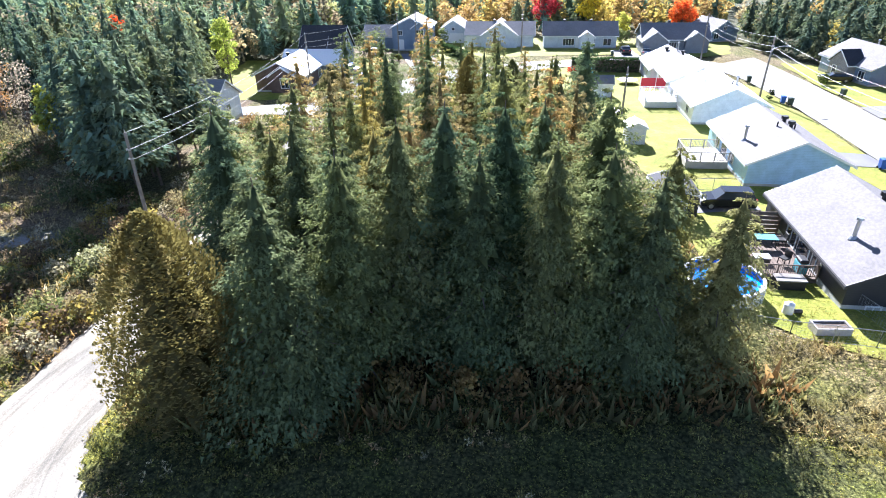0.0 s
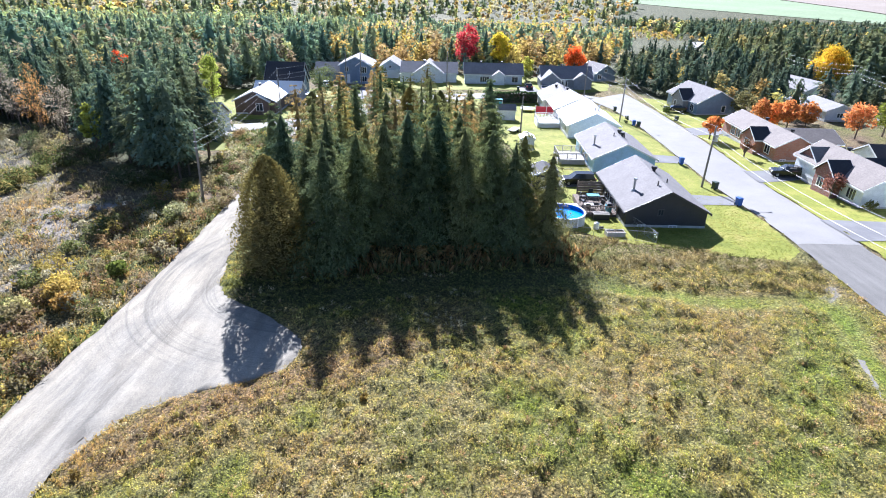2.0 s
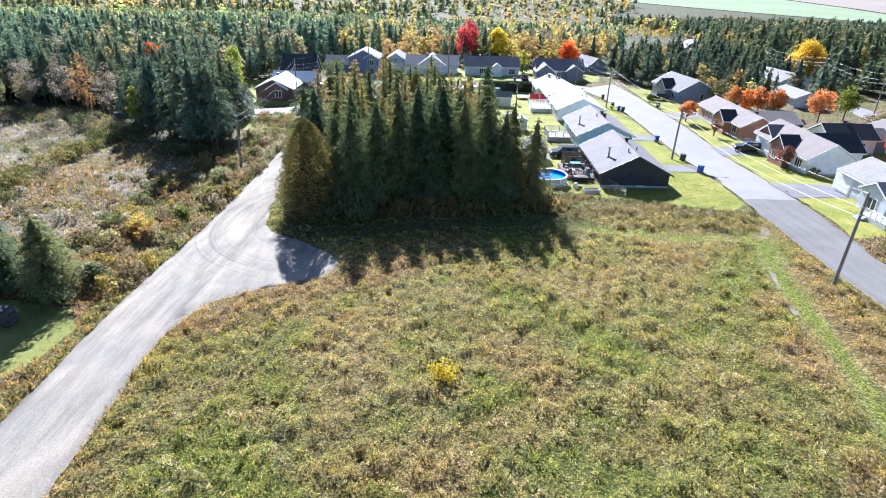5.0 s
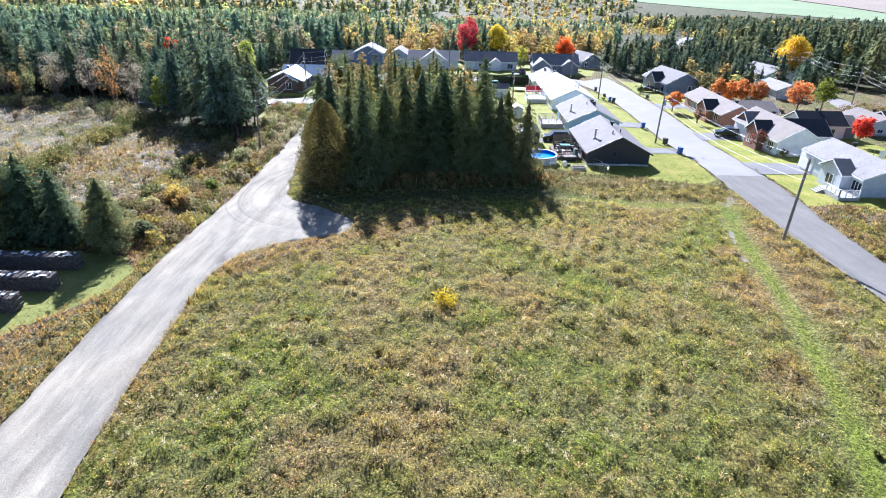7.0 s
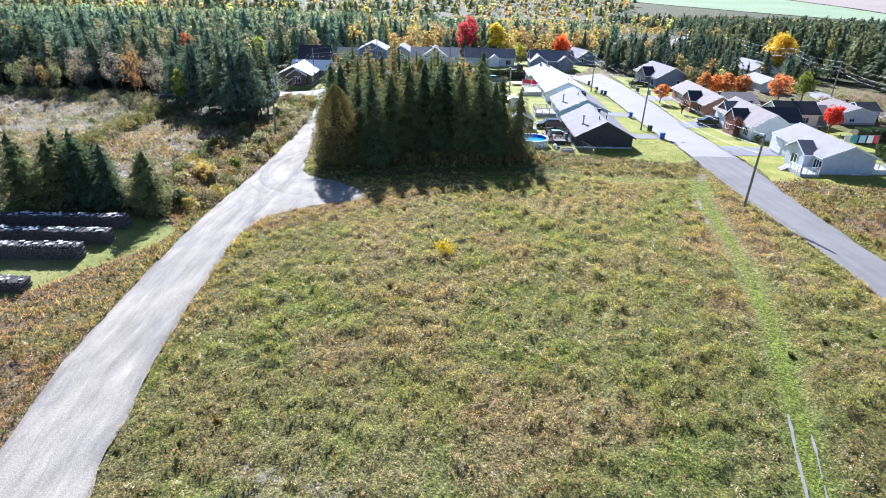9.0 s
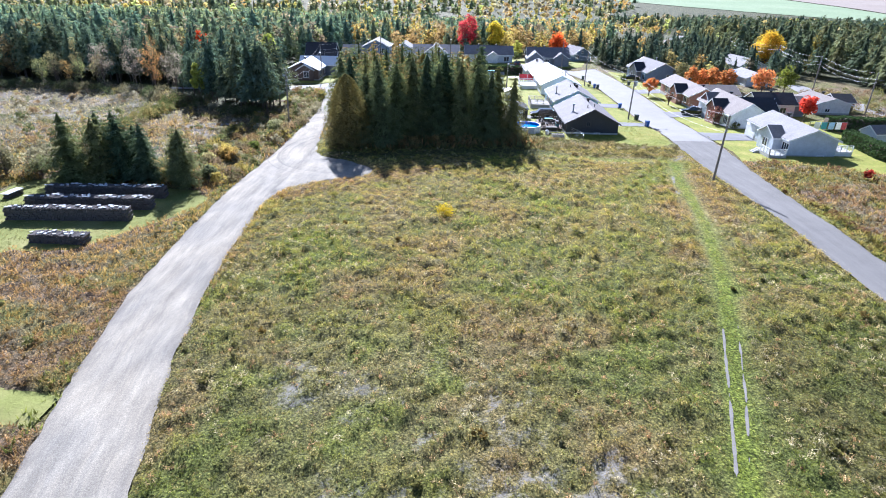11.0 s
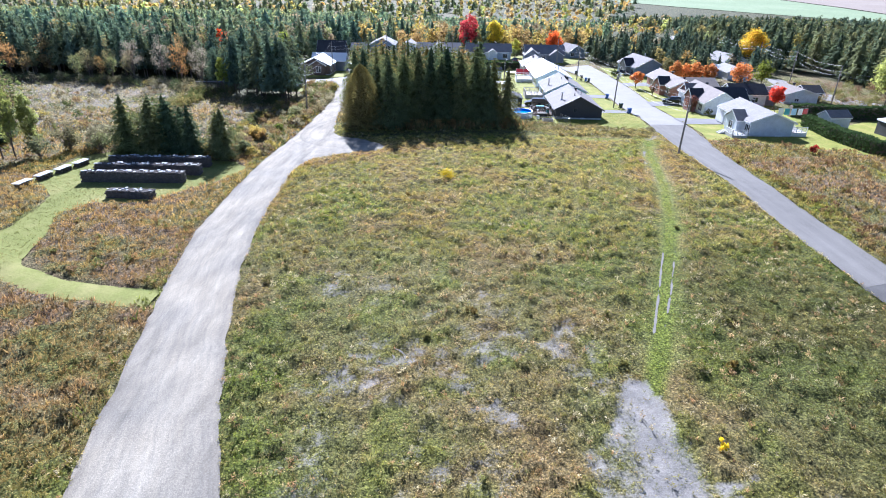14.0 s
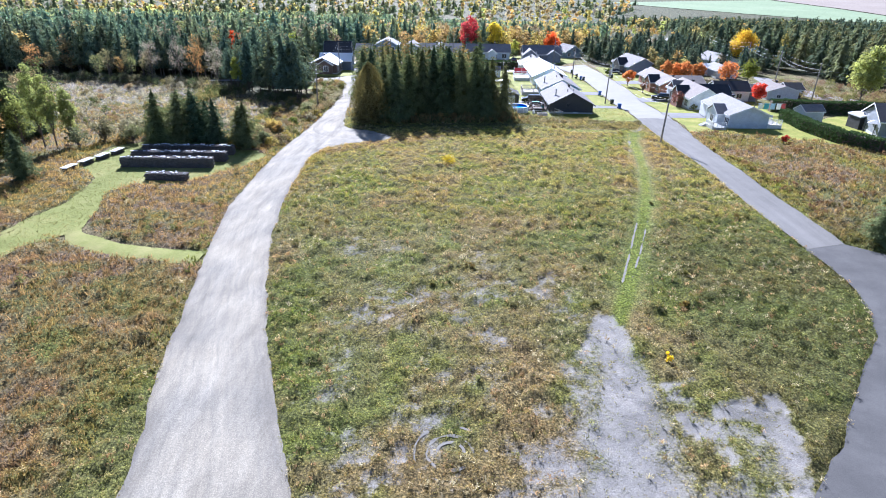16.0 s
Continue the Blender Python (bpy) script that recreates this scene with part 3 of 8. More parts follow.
    bump(nt, p, fine, 0.6, 0.03)
    return m


M["gravel"] = gravel_mat()
M["rut"] = speckled("worn_gravel", (0.22, 0.208, 0.185), (0.14, 0.132, 0.12), (0.30, 0.285, 0.255), 1.2, 14, 0.97, 0.5, 0.02, 0.1)


def ground_mat():
    """Soil, thatch and bare gravel under the weeds, by the zone attributes."""
    m, nt, p, out = mat("field_ground")
    v = coords(nt)
    tint = node(nt, "ShaderNodeAttribute", attribute_name="tint").outputs[0]
    bare = node(nt, "ShaderNodeAttribute", attribute_name="bare").outputs["Fac"]
    a = noise_tex(nt, v, 1.7, 6, 0.7)
    b = noise_tex(nt, v, 7.0, 4, 0.7)
    e = noise_tex(nt, v, 3.4, 8, 0.85)
    c = mix(nt, 1.0, tint, ramp(nt, a, [(0.3, (0.5, 0.5, 0.5)), (0.5, (0.9, 0.9, 0.9)), (0.72, (1.3, 1.25, 1.2))]), 'MULTIPLY')
    c = mix(nt, 1.0, c, ramp(nt, b, [(0.32, (0.35, 0.36, 0.35)), (0.5, (0.95, 0.95, 0.95)), (0.66, (1.7, 1.6, 1.45))]), 'MULTIPLY')
    cell = node(nt, "ShaderNodeTexVoronoi", ins={"Scale": 5.5})
    nt.links.new(v, cell.inputs["Vector"])
    c = mix(nt, 1.0, c, ramp(nt, cell.outputs[0], [(0.0, (1.45, 1.4, 1.3)), (0.35, (1.0, 1.0, 1.0)), (0.75, (0.45, 0.46, 0.45))]), 'MULTIPLY')
    grit = noise_tex(nt, v, 16.0, 3, 0.8)
    worn = noise_tex(nt, v, 0.55, 5, 0.65)
    stone = ramp(nt, grit, [(0.3, (0.11, 0.104, 0.094)), (0.5, (0.215, 0.204, 0.187)), (0.7, (0.34, 0.324, 0.3))])
    stone = mix(nt, 1.0, stone, ramp(nt, worn, [(0.35, (0.72, 0.72, 0.73)), (0.5, (1.0, 1.0, 1.0)), (0.7, (1.35, 1.33, 1.3))]), 'MULTIPLY')
    ma = node(nt, "ShaderNodeMath", operation='MULTIPLY_ADD', ins={1: 2.6, 2: -1.3})
    nt.links.new(e, ma.inputs[0])
    lim = node(nt, "ShaderNodeMath", operation='MULTIPLY', ins={1: 4.0})
    lim.use_clamp = True
    nt.links.new(bare, lim.inputs[0])
    part_bare = node(nt, "ShaderNodeMath", operation='MULTIPLY')
    nt.links.new(ma.outputs[0], part_bare.inputs[0])
    nt.links.new(lim.outputs[0], part_bare.inputs[1])
    sm = node(nt, "ShaderNodeMath", operation='ADD')
    nt.links.new(part_bare.outputs[0], sm.inputs[0])
    nt.links.new(bare, sm.inputs[1])
    k = ramp(nt, sm.outputs[0], [(0.3, (0, 0, 0)), (0.7, (0.72, 0.72, 0.72)), (1.0, (1, 1, 1))])
    nt.links.new(mix(nt, k, c, stone), p.inputs["Base Color"])
    p.inputs["Roughness"].default_value = 0.95
    p.inputs["Specular IOR Level"].default_value = 0.15
    bn = node(nt, "ShaderNodeBump", ins={"Strength": 1.0, "Distance": 0.25})
    soft = node(nt, "ShaderNodeMath", operation='MULTIPLY_ADD', ins={1: -0.8, 2: 1.0})
    nt.links.new(k, soft.inputs[0])
    nt.links.new(soft.outputs[0], bn.inputs["Strength"])
    nt.links.new(b, bn.inputs["Height"])
    nt.links.new(bn.outputs[0], p.inputs["Normal"])
    return m


M["ground"] = ground_mat()


def lawn_mat():
    m, nt, p, out = mat("mown_lawn")
    v = coords(nt)
    a = noise_tex(nt, v, 0.3, 6, 0.72)
    b = noise_tex(nt, v, 5.0, 5, 0.78)
    c = ramp(nt, a, [(0.3, (0.15, 0.18, 0.03)), (0.5, (0.225, 0.238, 0.042)), (0.72, (0.33, 0.29, 0.085))])
    c = mix(nt, 1.0, c, ramp(nt, b, [(0.32, (0.5, 0.52, 0.5)), (0.5, (1.0, 1.0, 1.0)), (0.68, (1.4, 1.33, 1.3))]), 'MULTIPLY')
    nt.links.new(c, p.inputs["Base Color"])
    p.inputs["Roughness"].default_value = 0.9
    p.inputs["Specular IOR Level"].default_value = 0.15
    bump(nt, p, b, 0.6, 0.05)
    return m


M["lawn"] = lawn_mat()
M["lawn_rough"] = speckled("rough_grass", (0.205, 0.22, 0.065), (0.14, 0.16, 0.045), (0.35, 0.31, 0.14), 0.25, 5.0, 0.95, 0.8, 0.06, 0.1)
M["crop_marsh"] = speckled("far_marsh_grass", (0.27, 0.26, 0.14), (0.17, 0.18, 0.09), (0.38, 0.35, 0.22), 0.02, 0.12, 0.95, 0.1, 0.1, 0.1)
M["crop_green"] = speckled("far_green_crop", (0.24, 0.31, 0.18), (0.20, 0.26, 0.15), (0.31, 0.36, 0.23), 0.01, 0.2, 0.95, 0.1, 0.1, 0.1)
M["crop_bare"] = speckled("far_bare_field", (0.30, 0.255, 0.215), (0.25, 0.215, 0.18), (0.36, 0.315, 0.27), 0.01, 0.2, 0.95, 0.1, 0.1, 0.1)


# ---------------------------------------------------------------- mesh helpers
def tri_mesh(name, verts, tris, material, tint=None, bare=None, smooth=False):
    """A mesh from arrays of corners and triangles."""
    me = bpy.data.meshes.new(name)
    verts, tris = np.asarray(verts, np.float32), np.asarray(tris, np.int32)
    me.vertices.add(len(verts))
    me.vertices.foreach_set("co", verts.ravel())
    me.loops.add(tris.size)
    me.loops.foreach_set("vertex_index", tris.ravel())
    me.polygons.add(len(tris))
    me.polygons.foreach_set("loop_start", np.arange(0, tris.size, 3, dtype=np.int32))
    if tint is not None:
        at = me.attributes.new("tint", 'FLOAT_COLOR', 'POINT')
        at.data.foreach_set("color", np.c_[np.asarray(tint, np.float32), np.ones(len(verts), np.float32)].ravel())
    if bare is not None:
        at = me.attributes.new("bare", 'FLOAT', 'POINT')
        at.data.foreach_set("value", np.asarray(bare, np.float32))
    me.materials.append(material)
    me.update(calc_edges=True)
    if smooth:
        me.polygons.foreach_set("use_smooth", np.ones(len(tris), bool))
    return me


def bm_mesh(name, bm, material):
    me = bpy.data.meshes.new(name)
    bm.normal_update()
    bm.to_mesh(me)
    bm.free()
    me.materials.append(material)
    return me


def part(name, bm, material, parent, label=""):
    """One bmesh as one mesh object under a thing or under a part."""
    ob = new(name, bm_mesh(name, bm, material))
    ob.parent = parent
    return tagged(ob, label)


def empty(name, m, label, category, group="", kind=""):
    ob = new(name)
    ob.matrix_world = m
    ob.matrix_basis = m
    return tagged(ob, label, category, group, kind)


def box(bm, x0, x1, y0, y1, z0, z1):
    vs = [bm.verts.new(c) for c in ((x0, y0, z0), (x1, y0, z0), (x1, y1, z0), (x0, y1, z0), (x0, y0, z1), (x1, y0, z1), (x1, y1, z1), (x0, y1, z1))]
    for f in ((3, 2, 1, 0), (4, 5, 6, 7), (0, 1, 5, 4), (1, 2, 6, 5), (2, 3, 7, 6), (3, 0, 4, 7)):
        bm.faces.new([vs[i] for i in f])
    return vs


def boxes(*rows, bevel=0.0):
    bm = bmesh.new()
    for r in rows:
        box(bm, *r)
    if bevel:
        bmesh.ops.bevel(bm, geom=bm.edges[:], offset=bevel, segments=1, affect='EDGES')
    return bm


def prism(bm, profile, y0, y1):
    """A profile of (x, z), anticlockwise, run from y0 to y1."""
    a = [bm.verts.new((x, y0, z)) for x, z in profile]
    b = [bm.verts.new((x, y1, z)) for x, z in profile]
    n = len(profile)
    bm.faces.new(a)
    bm.faces.new(b[::-1])
    for i in range(n):
        bm.faces.new((a[(i + 1) % n], a[i], b[i], b[(i + 1) % n]))


def tube(bm, pts, radii, seg=8, cap=True):
    """A round tube through points."""
    rings = []
    for i, p in enumerate(pts):
        p = Vector(p)
        a = Vector(pts[max(i - 1, 0)])
        b = Vector(pts[min(i + 1, len(pts) - 1)])
        q = (b - a).to_track_quat('Z', 'Y')
        rings.append([bm.verts.new(p + q @ Vector((radii[i] * math.cos(2 * math.pi * k / seg), radii[i] * math.sin(2 * math.pi * k / seg), 0))) for k in range(seg)])
    for r0, r1 in zip(rings, rings[1:]):
        for k in range(seg):
            bm.faces.new((r0[k], r0[(k + 1) % seg], r1[(k + 1) % seg], r1[k]))
    if cap:
        bm.faces.new(rings[0][::-1])
        bm.faces.new(rings[-1])


def tubes(*rows, seg=8):
    bm = bmesh.new()
    for pts, radii in rows:
        tube(bm, pts, radii if hasattr(radii, "__len__") else [radii] * len(pts), seg)
    return bm


# ---------------------------------------------------------------- ground
def axis(stops):
    out = []
    for a, b, n in stops:
        out += list(np.linspace(a, b, n, endpoint=False))
    return np.array(out + [stops[-1][1]])


gx = axis([(-2600, -600, 12), (-600, -150, 18), (-150, -60, 36), (-60, 62, 260), (62, 150, 30), (150, 600, 18), (600, 2600, 12)])
gy = axis([(-400, -80, 10), (-80, -48, 16), (-48, 62, 235), (62, 150, 44), (150, 400, 36), (400, 1000, 24), (1000, 2800, 18)])
GX, GY = np.meshgrid(gx, gy)
X, Y = GX.ravel(), GY.ravel()
Zg = gz(X, Y) + 0.10 * (fbm(X, Y, 4.0, 7) - 0.5) * (np.abs(X) < 200) - 0.22 * road_mask(X, Y) - 0.07 * lawn_mask(X, Y) + 0.85 * relief(X, Y)
i, j = np.meshgrid(np.arange(len(gx) - 1), np.arange(len(gy) - 1))
k = (j * len(gx) + i).ravel()
quads = np.r_[np.c_[k, k + 1, k + len(gx) + 1], np.c_[k, k + len(gx) + 1, k + len(gx)]]
# Tint lowered for dark soil and painted shade between tufts, less along mown tracks.
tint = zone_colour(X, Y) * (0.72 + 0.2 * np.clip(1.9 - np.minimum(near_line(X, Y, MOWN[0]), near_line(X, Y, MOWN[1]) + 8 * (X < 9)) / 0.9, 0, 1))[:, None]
# Far ground tint lightened, standing in for distance haze.
far_w = np.clip((Y - 170) / 60, 0, 1)[:, None]
tint = tint * (1 - far_w) + np.array((0.17, 0.165, 0.09)) * far_w
woods_w = (inside(X, Y, [(-36, 74), (-46, 71), (-60, 88), (-78, 103), (-150, 104), (-400, 80), (-400, 260), (-40, 260), (-40, 180), (-52, 150), (-56, 112)]) | ((X > 112) & (Y > 80)) | ((X > 50) & (Y > 142)))[:, None]
tint = np.where(woods_w, np.array((0.13, 0.135, 0.07)), tint)
# Ground beneath the clump tinted near-black, painting in the trees' shade.
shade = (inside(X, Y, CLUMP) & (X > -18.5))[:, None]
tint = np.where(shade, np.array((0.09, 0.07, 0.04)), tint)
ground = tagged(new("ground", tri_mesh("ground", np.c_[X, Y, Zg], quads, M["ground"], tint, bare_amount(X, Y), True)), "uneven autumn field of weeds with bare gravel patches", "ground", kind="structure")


def sheet(name, outline_l, outline_r, lift, material, label, wobble=0.35, across=8, step=1.0, kind="structure", category="road"):
    """A draped strip between two edges that run side by side."""
    def resample(line, n):
        line = np.array(line, float)
        s = np.r_[0, np.cumsum(np.hypot(*np.diff(line, axis=0).T))]
        q = np.linspace(0, s[-1], n)
        return np.c_[np.interp(q, s, line[:, 0]), np.interp(q, s, line[:, 1])]
    length = np.hypot(*np.diff(np.array(outline_l, float), axis=0).T).sum()
    n = max(8, int(length / step))
    a, b = resample(outline_l, n), resample(outline_r, n)
    na = (fbm(a[:, 0], a[:, 1], 2.2, 13) - 0.5) * 2 * wobble
    nb = (fbm(b[:, 0], b[:, 1], 2.2, 17) - 0.5) * 2 * wobble
    dirn = (b - a) / np.maximum(np.hypot(*(b - a).T), 0.01)[:, None]
    a, b = a + dirn * na[:, None], b + dirn * nb[:, None]
    u = np.linspace(0, 1, across + 1)[None, :, None]
    p = a[:, None] * (1 - u) + b[:, None] * u
    x, y = p[..., 0].ravel(), p[..., 1].ravel()
    edge = np.minimum(np.linspace(0, 1, across + 1), np.linspace(1, 0, across + 1)) * across
    z = gz(x, y) + lift + np.tile(np.where(edge < 0.5, -0.09, 0.0), n) + 0.02 * fbm(x, y, 1.5, 23)
    ii, jj = np.meshgrid(np.arange(across), np.arange(n - 1))
    kk = (jj * (across + 1) + ii).ravel()
    w = across + 1
    t = np.r_[np.c_[kk, kk + 1, kk + w + 1], np.c_[kk, kk + w + 1, kk + w]]
    return tagged(new(name, tri_mesh(name, np.c_[x, y, z], t, material, None, np.tile(np.linspace(0, 1, across + 1), n), smooth=True)), label, category, kind=kind)


def patch(name, poly, lift, material, label, step=0.8, wobble=0.4, category="lawn"):
    """A draped area inside a polygon, with an uneven edge."""
    pts = []
    for (x0, y0), (x1, y1) in zip(poly, poly[1:] + poly[:1]):
        n = max(1, int(math.hypot(x1 - x0, y1 - y0) / step))
        for q in range(n):
            x, y = x0 + (x1 - x0) * q / n, y0 + (y1 - y0) * q / n
            pts.append((x + wobble * 2 * (float(fbm(x, y, 2.0, 3)) - 0.5), y + wobble * 2 * (float(fbm(x, y, 2.0, 4)) - 0.5)))
    bm = bmesh.new()
    f = bm.faces.new([bm.verts.new((x, y, 0)) for x, y in pts])
    f.normal_update()
    if f.normal.z < 0:
        f.normal_flip()
    bmesh.ops.triangulate(bm, faces=bm.faces[:], ngon_method='EAR_CLIP')
    for _ in range(5):
        long = [e for e in bm.edges if e.calc_length() > 2.2 and not e.is_boundary]
        if long:
            bmesh.ops.subdivide_edges(bm, edges=long, cuts=1)
            bmesh.ops.triangulate(bm, faces=[q for q in bm.faces if len(q.verts) > 3])
    for v in bm.verts:
        v.co.z = g(v.co.x, v.co.y) + lift - (0.14 if category == "road" and v.is_boundary else 0.0)
    bmesh.ops.recalc_face_normals(bm, faces=bm.faces[:])
    if sum(q.normal.z for q in bm.faces) < 0:
        bmesh.ops.reverse_faces(bm, faces=bm.faces[:])
    for q in bm.faces:
        q.smooth = True
    return tagged(new(name, bm_mesh(name, bm, material)), label, category, kind="structure")


sheet("road_gravel", ROAD_L, ROAD_R, 0.07, M["gravel"], "pale wheel-worn gravel road beside the field", 0.35, 12, 0.7)
bay = patch("road_gravel_bay", BAY, 0.06, M["gravel"], "gravel turning bay beside the spruces", 0.7, 0.4, "road")
bay.data.attributes.new("bare", 'FLOAT', 'POINT').data.foreach_set("value", np.full(len(bay.data.vertices), 0.5, np.float32))


def broken_strip(name, line, width, lift, material, label, seed, keep=0.5, category="path"):
    """A narrow worn strip along a line, ragged and broken by tufts."""
    line = np.array(line, float)
    s = np.r_[0, np.cumsum(np.hypot(*np.diff(line, axis=0).T))]
    q = np.arange(0, s[-1], 0.22)
    c = np.c_[np.interp(q, s, line[:, 0]), np.interp(q, s, line[:, 1])]
    d = np.gradient(c, axis=0)
    d /= np.hypot(*d.T)[:, None]
    nr = np.c_[-d[:, 1], d[:, 0]]
    n = fbm(c[:, 0], c[:, 1], 1.8, seed)
    w = width * np.clip((n - keep) * 7 + 0.6, 0.0, 1.0) * (0.7 + 0.6 * vnoise(c[:, 0], c[:, 1], 0.5, seed + 1))
    c = c + nr * (0.05 * (vnoise(c[:, 0], c[:, 1], 1.2, seed + 2) - 0.5))[:, None]
    a, b = c - nr * w[:, None] / 2, c + nr * w[:, None] / 2
    p = np.stack([a, b], 1).reshape(-1, 2)
    k = np.arange(len(q) - 1)[w[:-1] + w[1:] > 0.04] * 2
    t = np.r_[np.c_[k, k + 1, k + 3], np.c_[k, k + 3, k + 2]]
    return tagged(new(name, tri_mesh(name, np.c_[p, gz(p[:, 0], p[:, 1]) + lift], t, material)), label, category, kind="structure")


for seed, line in ((61, RUT_A), (67, RUT_B)):
    broken_strip("wheel_rut", line[:3], 0.17, 0.03, M["rut"], "worn gravel wheel rut across the field", seed, 0.47)
broken_strip("wheel_rut", [(29.0, 31.5), (28.0, 28.6), (27.3, 26.0), (26.9, 23.6)], 0.42, 0.04, M["rut"], "pale bare rut where the track bends to the road", 69, 0.36)
for rad, seed in ((1.25, 71), (0.55, 73)):
    broken_strip("ring_mark", [(-4.1 + rad * math.cos(q * 0.314), -23.4 + rad * math.sin(q * 0.314)) for q in range(21)], 0.13, 0.035, M["rut"], "faint round worn mark in the weeds", seed, 0.44)
for rad, seed in ((0.75, 171), (1.25, 173), (2.0, 175)):
    broken_strip("ring_mark", [(0.2 + rad * math.cos(q * 0.314), -39.3 + rad * math.sin(q * 0.314)) for q in range(21)], 0.2, 0.05, M["rut"], "pale round worn mark in the weeds", seed, 0.42)
sheet("road_street", STREET_L, STREET_R, 0.07, M["asphalt"], "pale sunlit asphalt street between the houses", 0.1, 8, 1.0)
sheet("road_turning_lot", OLD_L[:7], OLD_R[:7], 0.05, M["lot_asphalt"], "dark worn asphalt turning lot at the road's end", 0.35, 20, 0.7)
sheet("road_old", OLD_L[6:], OLD_R[6:], 0.06, M["old_asphalt"], "older grey asphalt road with broken edges", 0.35, 14, 0.7)
left = [(x - 2.9 * s, y + 3.0 * s) for (x, y), s in zip(CROSS, (0.3, 0.6, 1, 1, 1, 1, 0.9, 0.9))]
right = [(x + 2.9 * s, y - 3.0 * s) for (x, y), s in zip(CROSS, (0.3, 0.6, 1, 1, 1, 1, 0.9, 0.9))]
sheet("road_cross", left, right, 0.09, M["asphalt"], "pale asphalt side street behind the spruces", 0.1, 6, 1.5)
patch("lawn_west", LAWN_WEST, 0.05, M["lawn"], "bright mown lawns behind the west houses")
patch("lawn_east", LAWN_EAST, 0.05, M["lawn"], "bright mown lawns round the east houses")
patch("lawn_back", LAWN_BACK, 0.05, M["lawn"], "mown lawn beyond the cedar hedge")
patch("lawn_woodyard", WOODYARD, 0.02, M["lawn_rough"], "mown grass round the firewood stacks")
wl = [(x - 0.4, y + 1.4) for x, y in WOODPATH]
wr = [(x - 0.4, y - 1.4) for x, y in WOODPATH]
sheet("path_woodyard", wl, wr, 0.05, M["lawn_rough"], "mown grass path to the gravel road", 0.3, 4, 0.7, category="path")
patch("lawn_bungalow", [(-52, 110), (-40, 112), (-33, 114), (-24, 126), (-30, 150), (-60, 145)], 0.06, M["lawn"], "lawn round the brown bungalow")
patch("lawn_far", [(-20, 148), (0, 152), (20, 155), (36, 152), (42, 156), (48, 178), (-20, 182)], 0.06, M["lawn"], "lawns of the far houses")
patch("lawn_corner", [(-40, 88), (-32, 90), (-34, 101), (-46, 101)], 0.06, M["lawn_rough"], "rough grass beside the street corner")
sheet("highway", [(90, 236), (106, 285), (130, 340), (179, 448)], [(98, 236), (114, 285), (138, 340), (187, 448)], 1.2, M["asphalt"], "distant two-lane road through the woods", 0.0, 3, 10)
sheet("crop_field_green", [(330, 1330), (437, 1185), (523, 1080), (606, 992), (700, 880), (1000, 620)], [(770, 1500), (785, 1233), (775, 1074), (800, 990), (900, 880), (1150, 660)], 0.8, M["crop_green"], "distant pale green crop field", 4, 10, 30, category="field")
sheet("crop_field_bare", [(780, 1560), (795, 1233), (785, 1080), (812, 996), (912, 886), (1160, 666)], [(1500, 2600), (1700, 2200), (1900, 1800), (2000, 1500), (2100, 1300), (2200, 1000)], 1.0, M["crop_bare"], "distant bare ploughed field", 4, 12, 30, category="field")
sheet("marsh_open", [(-30, 560), (10, 520), (60, 500), (110, 480)], [(0, 760), (60, 740), (120, 700), (190, 660)], 0.8, M["crop_marsh"], "distant pale open marsh in the woods", 6, 10, 15, category="field")
for n_, poly in (("driveway", [(28.4, 70.5), (36.6, 69.5), (36.6, 65.8), (28.6, 65.6)]), ("driveway", [(30.5, 91.5), (37.2, 90.4), (37.2, 86), (30.5, 86.5)]), ("driveway", [(44.6, 82.5), (53, 84), (53, 79), (44.3, 76.8)]),
                 ("driveway", [(43.4, 60.8), (51.5, 60.5), (51.5, 54.5), (43.2, 54)]), ("driveway", [(46.5, 112), (55, 114), (55, 108), (46.3, 106)]), ("driveway", [(18, 151), (23.2, 151), (22.6, 160), (18.4, 160)]),
                 ("driveway", [(13, 72), (20.5, 73.5), (20.5, 77), (13, 75.4)]), ("driveway", [(-30, 118), (-25, 124), (-31, 134), (-36, 130)]), ("driveway", [(-22, 136), (-16, 142), (-22, 156), (-28, 154)])):
    patch(n_, poly, 0.10, M["drive"], "asphalt driveway beside a house", 1.0, 0.1, "driveway")


# ---------------------------------------------------------------- houses
def window(parent, face_m, u, v, w, h, bars=1, frame=None):
    """A window on a wall: face_m maps (across, out, up) to the house."""
    t, dpt = 0.09, 0.06
    xs = [u - w / 2 - t, u - w / 2]
    for b in range(bars):
        c = u - w / 2 + w * (b + 1) / (bars + 1)
        xs += [c - 0.035, c + 0.035]
    xs += [u + w / 2, u + w / 2 + t]
    zs = [v - t, v, v + h, v + h + t]
    fr = bmesh.new()
    vs = [[fr.verts.new((x, -0.02, z)) for z in zs] for x in xs]
    for i in range(len(xs) - 1):
        for j in range(3):
            if i % 2 == 0 or j != 1:
                fr.faces.new((vs[i][j], vs[i + 1][j], vs[i + 1][j + 1], vs[i][j + 1]))
    ext = bmesh.ops.extrude_face_region(fr, geom=fr.faces[:])
    for e in ext["geom"]:
        if isinstance(e, bmesh.types.BMVert):
            e.co.y = dpt
    fr.transform(face_m)
    bmesh.ops.recalc_face_normals(fr, faces=fr.faces[:])
    win = part("window", fr, frame or M["trim"], parent, "framed window with dark glass")
    pa = boxes((u - w / 2, u + w / 2, -0.01, 0.015, v, v + h))
    pa.transform(face_m)
    bmesh.ops.recalc_face_normals(pa, faces=pa.faces[:])
    part("pane", pa, M["glass"], win)
    return win


